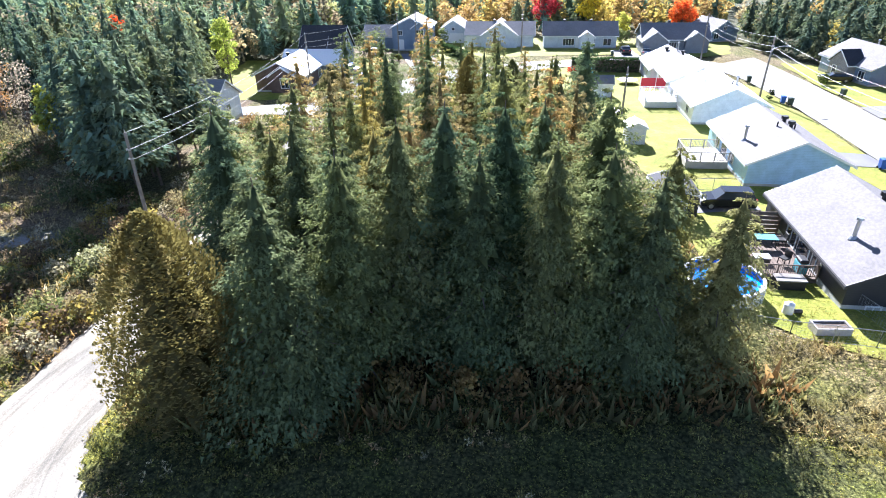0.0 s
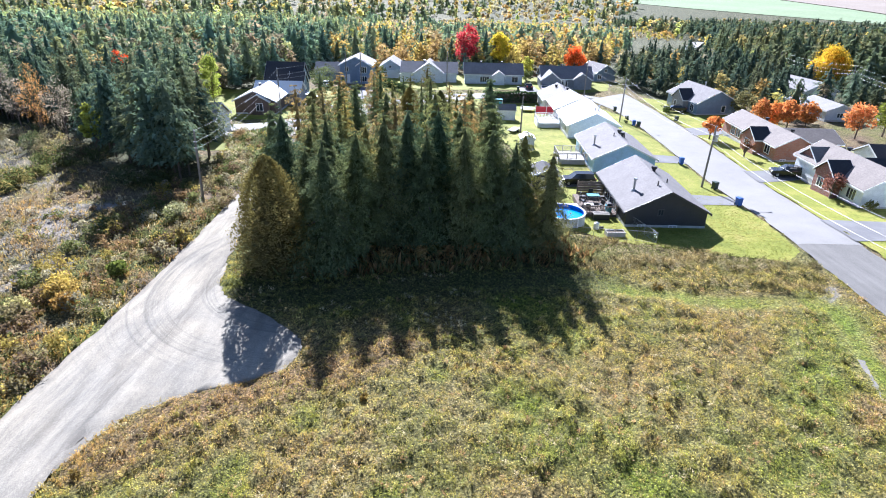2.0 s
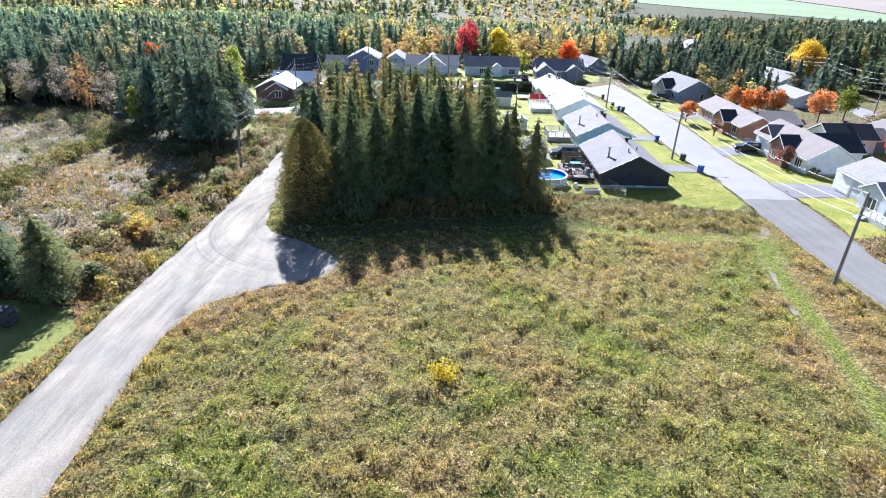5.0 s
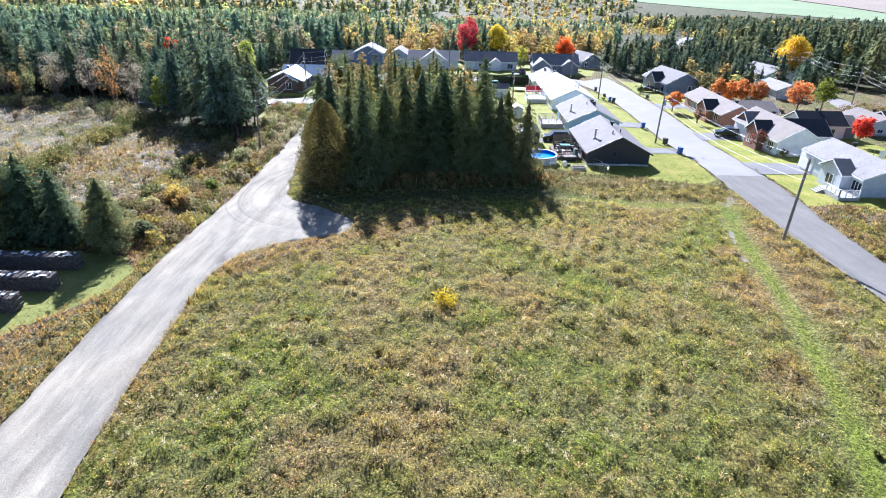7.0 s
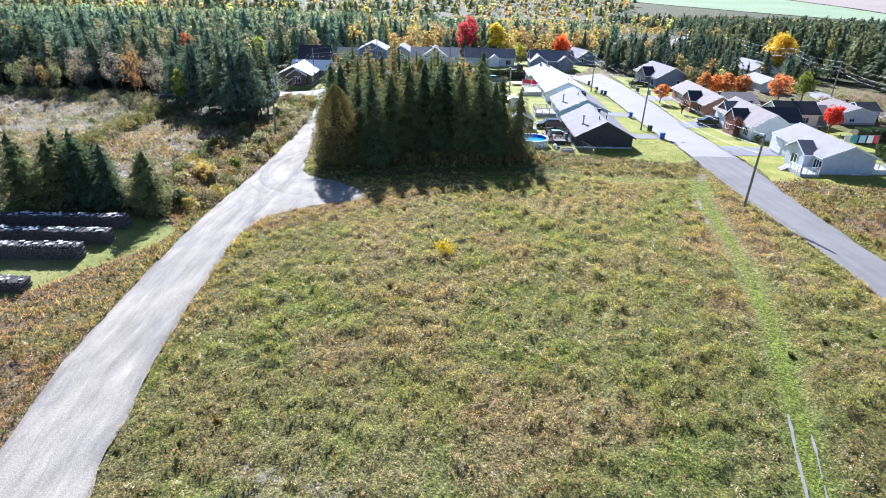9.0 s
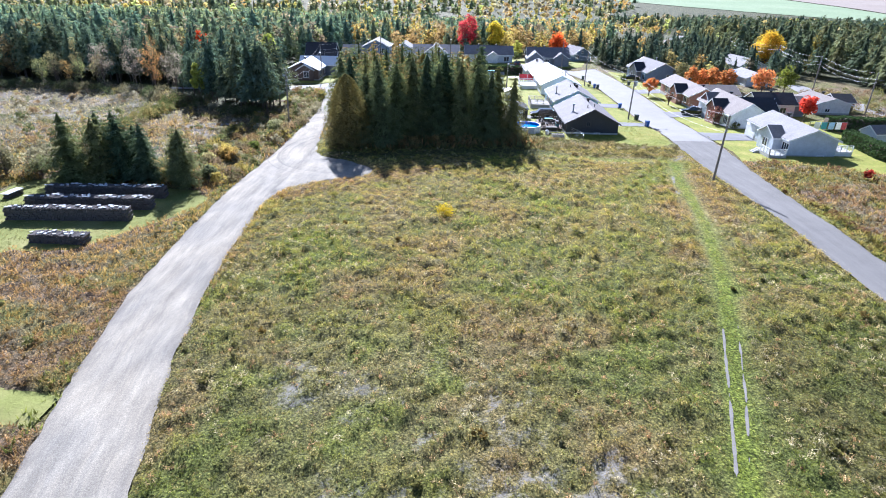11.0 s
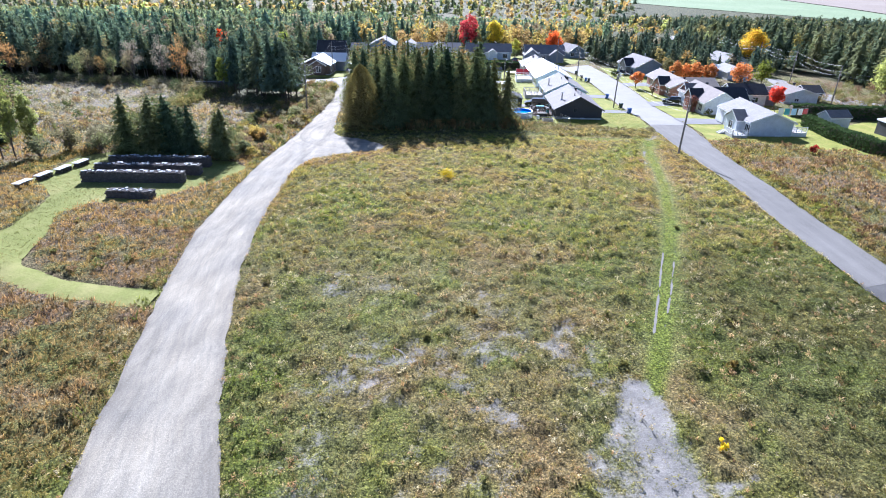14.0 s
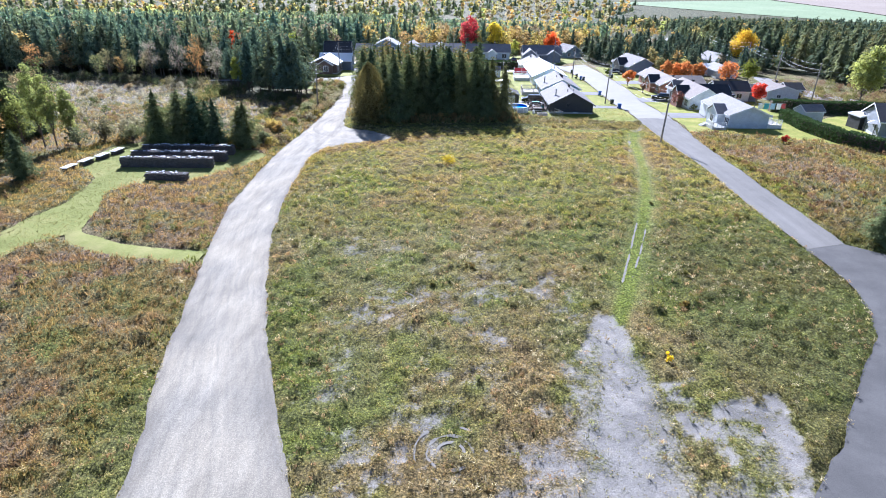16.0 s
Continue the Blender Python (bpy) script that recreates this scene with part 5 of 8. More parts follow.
def car(x, y, rot, m, label, kind="suv"):
    c = empty("parked_car", pose(x, y, g(x, y) + 0.12, 0, 0, rot), label, "car")
    L, W = (4.7, 1.86)
    H = 1.68 if kind == "suv" else 1.48
    body = bmesh.new()
    prof = [(-L / 2, 0.35), (-L / 2 + 0.1, 0.28), (L / 2 - 0.1, 0.28), (L / 2, 0.4), (L / 2 - 0.02, 0.72), (L / 2 - 0.25, 0.92), (L / 2 - 1.15, 1.02), (-L / 2 + 0.15, 1.05), (-L / 2, 0.9)]
    if kind == "pickup":
        prof[-2:] = [(-L / 2, 1.0), (-L / 2, 0.6)]
    prism(body, prof, -W / 2, W / 2)
    bmesh.ops.recalc_face_normals(body, faces=body.faces[:])
    bmesh.ops.bevel(body, geom=body.edges[:], offset=0.05, segments=1, affect='EDGES')
    part("body", body, M[m], c)
    x0, x1, x2, x3 = {"suv": (-L / 2 + 0.1, -L / 2 + 0.45, 0.45, 1.2), "sedan": (-L / 2 + 0.45, -L / 2 + 1.15, 0.4, 1.15), "pickup": (-0.75, -0.65, 0.6, 1.25)}[kind]
    gl = bmesh.new()
    a = [(x0, 1.0), (x3, 1.0), (x2, H - 0.08), (x1, H - 0.08)]
    lo = [gl.verts.new((px, s * (W / 2 - 0.06), pz)) for s in (-1, 1) for px, pz in a[:2]]
    hi = [gl.verts.new((px, s * (W / 2 - 0.24), pz)) for s in (-1, 1) for px, pz in a[2:]]
    # lo: -x0 -x3 +x0 +x3 ; hi: -x2 -x1 +x2 +x1
    for f in ((lo[0], lo[1], hi[0], hi[1]), (lo[3], lo[2], hi[3], hi[2]), (lo[1], lo[3], hi[2], hi[0]), (lo[2], lo[0], hi[1], hi[3])):
        gl.faces.new(f)
    bmesh.ops.recalc_face_normals(gl, faces=gl.faces[:])
    part("glasshouse", gl, M["glass"], c, "dark car glass")
    part("roof", boxes((x1 - 0.06, x2 + 0.06, -W / 2 + 0.22, W / 2 - 0.22, H - 0.1, H), bevel=0.03), M[m], c)
    for px, py in ((-1.45, -1), (-1.45, 1), (1.45, -1), (1.45, 1)):
        w = part("wheel", tubes(([(px, py * (W / 2 - 0.2), 0.34), (px, py * (W / 2 + 0.02), 0.34)], 0.34), seg=14), M["rubber"], c)
        part("rim", tubes(([(px, py * (W / 2 - 0.02), 0.34), (px, py * (W / 2 + 0.035), 0.34)], 0.2), seg=10), M["steel"], w)
    for py in (-0.62, 0.62):
        part("headlight", boxes((L / 2 - 0.2, L / 2 + 0.015, py - 0.2, py + 0.2, 0.68, 0.82)), M["trim"], c)
        part("tail_light", boxes((-L / 2 - 0.012, -L / 2 + 0.1, py - 0.14, py + 0.14, 0.78, 1.0)), M["red_paint"], c)


car(17.6, 74.2, 180, "car_black", "black sport utility car parked behind the house")
car(50.0, 80.3, 165, "car_black", "black sport utility car on the brick house's driveway")
car(50.5, 129.0, 170, "car_black", "dark car parked by the slate-blue house", "sedan")
car(20.6, 156.2, 90, "car_black", "black car parked in the far driveway", "sedan")
car(24.6, 154.0, 80, "car_silver", "grey car under the far carport", "sedan")
car(-33.6, 133.0, 160, "car_silver", "silver pickup truck in the driveway", "pickup")
car(-29.0, 125.5, 120, "car_blue", "blue car with a bright bonnet in the driveway", "sedan")
car(-36.5, 137.5, 170, "car_blue", "dark blue car beside the cottage", "sedan")
car(-33.5, 153.0, 90, "car_white", "white car under the carport", "sedan")


def shed(x, y, rot, w, l, h, rise, wall, roof, label):
    s = empty("garden_shed", pose(x, y, g(x, y), 0, 0, rot), label, "shed")
    gable(s, w, l, h, rise, M[wall], M[roof], M["trim"], over=0.15)
    door(s, faces_of(w, l)["s"], 0, 0.05, min(1.4, w * 0.5), h * 0.85, M["trim"], label="double shed door")


shed(11.2, 117.5, 90, 2.6, 3.6, 2.1, 0.9, "side_white", "shingle_grey", "white garden shed with a grey roof on the lawn")
shed(12.7, 93.5, 0, 2.2, 2.4, 2.0, 0.5, "side_white", "roof_white", "small white garden shed on the lawn")
shed(12.6, 73.0, 0, 3.4, 4.2, 2.2, 0.6, "side_char", "shingle_dark", "dark garden shed behind the spruces")
shed(70.5, 54.0, 100, 3.2, 4.2, 2.1, 1.0, "side_pale", "shingle_brown", "small shed with a brown roof beside the hedge")
shed(77.0, 47.5, 0, 3.4, 3.6, 2.4, 0.2, "side_char", "roof_white", "black flat-roofed shed beside the dark house")


def railing(parent, x0, y0, x1, y1, z, h, material, posts=4):
    n = posts
    for q in range(n):
        u = q / (n - 1)
        x, y = x0 + (x1 - x0) * u, y0 + (y1 - y0) * u
        part("rail_post", boxes((x - 0.05, x + 0.05, y - 0.05, y + 0.05, z, z + h)), material, parent)
    for zz, rr in ((z + h, 0.05), (z + 0.15, 0.035)):
        part("rail", tubes(([(x0, y0, zz), (x1, y1, zz)], rr), seg=6), material, parent)
    k = int(math.hypot(x1 - x0, y1 - y0) / 0.14)
    bm = bmesh.new()
    for q in range(1, k):
        u = q / k
        x, y = x0 + (x1 - x0) * u, y0 + (y1 - y0) * u
        box(bm, x - 0.015, x + 0.015, y - 0.015, y + 0.015, z + 0.15, z + h)
    tagged(part("balusters", bm, material, parent), kind="stuff")


def deck(x, y, w, l, h, boards, rails, label, sides="swn", steps=True):
    d = empty("wooden_deck", pose(x, y, g(x, y)), label, "deck")
    n = max(3, int(w / 0.3))
    data = bm_mesh("deck_board", boxes((-w / n / 2 + 0.012, w / n / 2 - 0.012, -l / 2, l / 2, h - 0.05, h)), boards)
    for q in range(n):
        ob = new("deck_board", data)
        ob.parent = d
        ob.location = (-w / 2 + w * (q + 0.5) / n, 0, 0)
    part("skirt", boxes((-w / 2, w / 2, -l / 2, -l / 2 + 0.05, 0, h - 0.06), (-w / 2, -w / 2 + 0.05, -l / 2 + 0.05, l / 2, 0, h - 0.06), (w / 2 - 0.05, w / 2, -l / 2 + 0.05, l / 2, 0, h - 0.06)), rails, d)
    if "s" in sides:
        railing(d, -w / 2 + 0.05, -l / 2 + 0.05, w / 2 - 0.05, -l / 2 + 0.05, h, 0.95, rails)
    if "w" in sides:
        railing(d, -w / 2 + 0.05, -l / 2 + 0.05, -w / 2 + 0.05, l / 2 - 0.05, h, 0.95, rails)
    if "n" in sides:
        railing(d, -w / 2 + 0.05, l / 2 - 0.05, w / 2 - 0.05, l / 2 - 0.05, h, 0.95, rails)
    if steps:
        for q in range(3):
            part("step", boxes((-w / 2 - 0.3 * (q + 1), -w / 2 - 0.3 * q, -0.6, 0.6, 0, h * (1 - (q + 1) / 4))), boards, d)
    return d


def chair(x, y, z, rot, m, label, seat_h=0.42):
    c = empty("patio_chair", pose(x, y, z, 0, 0, rot), label, "chair", "chairs on the deck")
    part("seat", boxes((-0.28, 0.28, -0.28, 0.28, seat_h, seat_h + 0.1), bevel=0.02), M[m], c)
    part("backrest", boxes((-0.28, 0.28, 0.24, 0.32, seat_h + 0.1, seat_h + 0.6), bevel=0.02), M[m], c)
    for px in (-0.25, 0.25):
        for py in (-0.25, 0.25):
            part("leg", boxes((px - 0.025, px + 0.025, py - 0.025, py + 0.025, 0, seat_h)), M["black"], c)


def table(x, y, z, w, l, h, m, label):
    t = empty("patio_table", pose(x, y, z), label, "table")
    part("tabletop", boxes((-w / 2, w / 2, -l / 2, l / 2, h - 0.05, h), bevel=0.01), M[m], t)
    for px in (-w / 2 + 0.08, w / 2 - 0.08):
        for py in (-l / 2 + 0.08, l / 2 - 0.08):
            part("leg", boxes((px - 0.03, px + 0.03, py - 0.03, py + 0.03, 0, h - 0.05)), M["black"], t)


# the charcoal bungalow's back deck and pool
DZ = g(17.2, 63.5) + 0.62
deck(17.3, 63.4, 3.9, 6.6, 0.62, M["wood_brown"], M["wood_brown"], "dark stained wooden deck behind the bungalow", "s")
deck(14.4, 61.6, 1.8, 3.6, 0.5, M["deck_grey"], M["deck_grey"], "pale worn deck stairs towards the lawn", "")
fence = empty("privacy_screen", pose(17.6, 67.2, g(17.6, 67.2) + 0.6), "dark wooden privacy screen at the deck's end", "screen")
for q in range(5):
    part("slat", boxes((-1.6, 1.6, -0.02, 0.02, 0.1 + q * 0.36, 0.4 + q * 0.36)), M["wood_brown"], fence)
for q in (-1.62, 0, 1.62):
    part("post", boxes((q - 0.06, q + 0.06, -0.06, 0.06, -0.6, 1.95)), M["wood_brown"], fence)
table(17.4, 64.6, DZ, 1.5, 0.9, 0.74, "teal", "patio table with a teal glass top")
table(16.4, 62.2, DZ, 1.1, 0.7, 0.45, "trim", "low white patio table")
for x, y, r in ((16.2, 64.8, 90), (18.6, 64.8, -90), (17.4, 65.7, 0), (15.8, 63.3, 60), (17.8, 62.0, -60), (16.0, 61.0, 170)):
    chair(x, y, DZ, r, "black", "dark cushioned patio chair")
bbq = empty("barbecue", pose(18.4, 60.9, DZ, 0, 0, 90), "black gas barbecue with a closed lid", "barbecue")
part("cabinet", boxes((-0.45, 0.45, -0.28, 0.28, 0.08, 0.85), bevel=0.02), M["teal"], bbq)
part("lid", boxes((-0.45, 0.45, -0.28, 0.28, 0.86, 1.15), bevel=0.08), M["black"], bbq)
for q in (0.45, -0.8):
    part("side_shelf", boxes((q, q + 0.35, -0.25, 0.25, 0.8, 0.85)), M["black"], bbq)
spa = empty("deck_box", pose(17.2, 59.4, g(17.2, 59.4)), "black storage box below the deck", "storage box")
part("body", boxes((-0.9, 0.9, -0.45, 0.45, 0, 0.7), bevel=0.03), M["black"], spa)
part("lid", boxes((-0.95, 0.95, -0.5, 0.5, 0.71, 0.8), bevel=0.03), M["wood_grey"], spa)

pool = empty("above_ground_pool", pose(12.6, 58.2, g(12.6, 58.2)), "round above-ground pool with a blue liner", "pool")
R = 2.4


def ring(r0, r1, z0, z1, seg=40):
    bm = bmesh.new()
    c = [(math.cos(2 * math.pi * q / seg), math.sin(2 * math.pi * q / seg)) for q in range(seg)]
    vs = [[bm.verts.new((a * r, b * r, z)) for a, b in c] for r, z in ((r0, z0), (r1, z0), (r1, z1), (r0, z1))]
    for q in range(seg):
        n = (q + 1) % seg
        for u in range(4):
            bm.faces.new((vs[u][q], vs[u][n], vs[(u + 1) % 4][n], vs[(u + 1) % 4][q]))
    bmesh.ops.recalc_face_normals(bm, faces=bm.faces[:])
    return bm


part("pool_wall", ring(R - 0.04, R, -0.3, 1.28), M["pool_wall"], pool)
part("top_rail", ring(R - 0.12, R + 0.08, 1.28, 1.34), M["trim"], pool)
part("liner", ring(R - 0.07, R - 0.045, 0.0, 1.27), M["liner"], pool)
wd = bmesh.new()
bmesh.ops.create_circle(wd, cap_ends=True, radius=R - 0.08, segments=40, matrix=Matrix.Translation((0, 0, 0.92)))
part("pool_water", wd, M["water"], pool)
for q in range(12):
    a = 2 * math.pi * q / 12
    up = boxes((-0.05, 0.05, -0.09, 0.09, -0.3, 1.28))
    up.transform(Matrix.Rotation(a, 4, 'Z') @ Matrix.Translation((R + 0.06, 0, 0)))
    part("upright", up, M["trim"], pool)
pump = empty("pool_pump", pose(15.9, 56.0, g(15.9, 56.0)), "white pool filter tank beside the pool", "pool pump")
part("tank", tubes(([(0, 0, 0), (0, 0, 0.7), (0, 0, 0.85)], [0.3, 0.3, 0.1]), seg=14), M["trim"], pump)
part("motor", tubes(([(0.35, 0, 0.2), (0.8, 0, 0.2)], 0.14), seg=10), M["black"], pump)
pl = empty("planter_box", pose(17.5, 54.2, g(17.5, 54.2), 0, 0, 5), "wooden raised planter box on the lawn", "planter")
part("box", boxes((-1.0, 1.0, -0.45, -0.38, 0, 0.55), (-1.0, 1.0, 0.38, 0.45, 0, 0.55), (-1.0, -0.93, -0.38, 0.38, 0, 0.55), (0.93, 1.0, -0.38, 0.38, 0, 0.55)), M["deck_grey"], pl)
part("soil", boxes((-0.92, 0.92, -0.37, 0.37, 0.05, 0.44)), M["bark"], pl)


def mesh_fence(name, pts, h, label, post_gap=2.4):
    f = empty(name, pose(pts[0][0], pts[0][1], 0), label, "fence")
    ox, oy = pts[0]
    for (x0, y0), (x1, y1) in zip(pts, pts[1:]):
        L = math.hypot(x1 - x0, y1 - y0)
        n = max(1, round(L / post_gap))
        for q in range(n + 1):
            x, y = x0 + (x1 - x0) * q / n, y0 + (y1 - y0) * q / n
            part("post", tubes(([(x - ox, y - oy, g(x, y) - 0.2), (x - ox, y - oy, g(x, y) + h)], 0.03), seg=6), M["steel"], f)
        for zz in (0.05, h - 0.04):
            bm = bmesh.new()
            tube(bm, [(x0 - ox, y0 - oy, g(x0, y0) + zz), (x1 - ox, y1 - oy, g(x1, y1) + zz)], [0.02, 0.02], 5)
            part("rail", bm, M["steel"], f)
        bm = bmesh.new()
        for q in range(7):
            zz = 0.1 + (h - 0.2) * q / 6
            tube(bm, [(x0 - ox, y0 - oy, g(x0, y0) + zz), (x1 - ox, y1 - oy, g(x1, y1) + zz)], [0.004, 0.004], 3, cap=False)
        for q in range(int(L / 0.2)):
            u = (q + 0.5) / int(L / 0.2)
            x, y = x0 + (x1 - x0) * u, y0 + (y1 - y0) * u
            tube(bm, [(x - ox, y - oy, g(x, y) + 0.05), (x - ox, y - oy, g(x, y) + h - 0.04)], [0.004, 0.004], 3, cap=False)
        tagged(part("wire_mesh", bm, M["steel"], f), kind="stuff")


mesh_fence("wire_fence", [(9.5, 54.6), (15, 53.4), (19.4, 52.9), (21.4, 52.4), (20.2, 57.0)], 1.2, "galvanised wire mesh fence round the back yard")
mesh_fence("wire_fence", [(12.5, 77.6), (20.4, 79.0)], 1.2, "galvanised wire fence between two yards")

deck(18.6, 86.5, 4.2, 4.4, 0.9, M["deck_grey"], M["deck_grey"], "pale wooden deck behind the blue bungalow", "swn", False)
deck(19.0, 112.6, 4.4, 5.0, 1.0, M["trim"], M["trim"], "white railed deck behind the white house", "swn", False)
aw = empty("red_awning", pose(19.6, 118.0, g(19.6, 118.0) + 1.0), "red cloth awning screen over the deck", "awning")
part("cloth", boxes((-2.2, 2.2, -0.03, 0.03, 0.2, 1.7)), M["side_red"], aw)
for q in (-2.25, 0, 2.25):
    part("post", boxes((q - 0.05, q + 0.05, -0.05, 0.05, -1.0, 1.9)), M["trim"], aw)
tr = empty("trampoline", pose(16.8, 126.5, g(16.8, 126.5)), "low trampoline table on the lawn", "trampoline")
part("frame", ring(1.5, 1.65, 0.62, 0.68, 24), M["steel"], tr)
mb = bmesh.new()
bmesh.ops.create_circle(mb, cap_ends=True, radius=1.5, segments=24, matrix=Matrix.Translation((0, 0, 0.64)))
part("mat", mb, M["pool_wall"], tr)
for q in range(6):
    a = math.pi * q / 3
    part("leg", tubes(([(1.58 * math.cos(a), 1.58 * math.sin(a), 0), (1.58 * math.cos(a), 1.58 * math.sin(a), 0.62)], 0.03), seg=6), M["steel"], tr)
trl = empty("utility_trailer", pose(11.8, 106.0, g(11.8, 106.0), 0, 0, 60), "small flat trailer parked on the lawn", "trailer")
part("bed", boxes((-1.6, 1.6, -0.75, 0.75, 0.5, 0.6)), M["deck_grey"], trl)
part("drawbar", boxes((1.6, 2.6, -0.05, 0.05, 0.45, 0.52)), M["black"], trl)
for s in (-0.85, 0.85):
    part("wheel", tubes(([(0, s - 0.1, 0.32), (0, s + 0.1, 0.32)], 0.32), seg=12), M["rubber"], trl)
pg = empty("play_table", pose(10.5, 130.5, g(10.5, 130.5)), "blue-topped garden swing seat by the hedge", "garden seat")
part("canopy", boxes((-1.0, 1.0, -0.5, 0.5, 1.7, 1.78)), M["teal"], pg)
part("bench", boxes((-0.9, 0.9, -0.3, 0.3, 0.5, 0.6), (-0.9, 0.9, 0.25, 0.32, 0.6, 1.1)), M["teal"], pg)
for s in (-1, 1):
    part("leg", tubes(([(s, -0.45, 0), (s, 0.0, 1.7)], 0.04), ([(s, 0.45, 0), (s, 0.0, 1.7)], 0.04), seg=6), M["trim"], pg)
# porch of the pale house, washing line and steps
pr = empty("front_porch", pose(48.6, 45.2, g(48.6, 45.2)), "white railed front porch with steps", "porch")
part("slab", boxes((-1.4, 1.2, -2.2, 2.2, 0, 0.55)), M["concrete"], pr)
railing(pr, -1.35, -2.1, -1.35, 0.6, 0.55, 0.9, M["trim"])
railing(pr, -1.35, -2.1, 1.1, -2.1, 0.55, 0.9, M["trim"])
for q in range(3):
    part("step", boxes((-1.4 - 0.3 * (q + 1), -1.4 - 0.3 * q, 0.9, 2.1, 0, 0.55 * (1 - (q + 1) / 4))), M["concrete"], pr)
bd = deck(59.4, 47.0, 2.8, 4.0, 0.8, M["deck_grey"], M["trim"], "white back deck of the pale house", "sn", False)
cl = empty("clothes_line", pose(66.0, 60.5, g(66.0, 60.5)), "washing line with drying towels", "clothes line")
for q in (-3.2, 3.2):
    part("post", tubes(([(q, 0, 0), (q, 0, 2.6)], 0.06), seg=6), M["pole"], cl)
part("line", tubes(([(-3.2, 0, 2.5), (0, 0, 2.4), (3.2, 0, 2.5)], 0.012), seg=4), M["trim"], cl)
for q, m in ((-2.4, "trim"), (-1.2, "teal"), (0.1, "side_blue"), (1.4, "trim"), (2.3, "red_paint")):
    part("towel", boxes((q, q + 1.0, -0.015, 0.015, 1.2, 2.42)), M[m], cl)
st = empty("stairway", pose(-39.6, 96.0, g(-39.6, 96.0)), "grey wooden outdoor stair of the pale house", "stairs")
for q in range(6):
    part("step", boxes((0.3 * q, 0.3 * q + 0.34, -0.7, 0.7, 1.1 - 0.18 * q - 0.05, 1.1 - 0.18 * q)), M["wood_grey"], st)
part("stringer", boxes((-0.05, 0.0, -0.75, 0.75, -0.1, 1.1)), M["wood_grey"], st)
railing(st, 0.0, -0.7, 1.9, -0.7, 0.15, 0.9, M["trim"])
wb = empty("patio_umbrella", pose(75.4, 41.0, g(75.4, 41.0)), "pale garden gazebo roof beside the dark house", "gazebo")
part("canopy", tubes(([(0, 0, 2.2), (0, 0, 3.0)], [2.1, 0.1]), seg=4), M["tarp"], wb)
for a, b in ((-1.3, -1.3), (1.3, -1.3), (-1.3, 1.3), (1.3, 1.3)):
    part("post", boxes((a - 0.05, a + 0.05, b - 0.05, b + 0.05, 0, 2.25)), M["black"], wb)


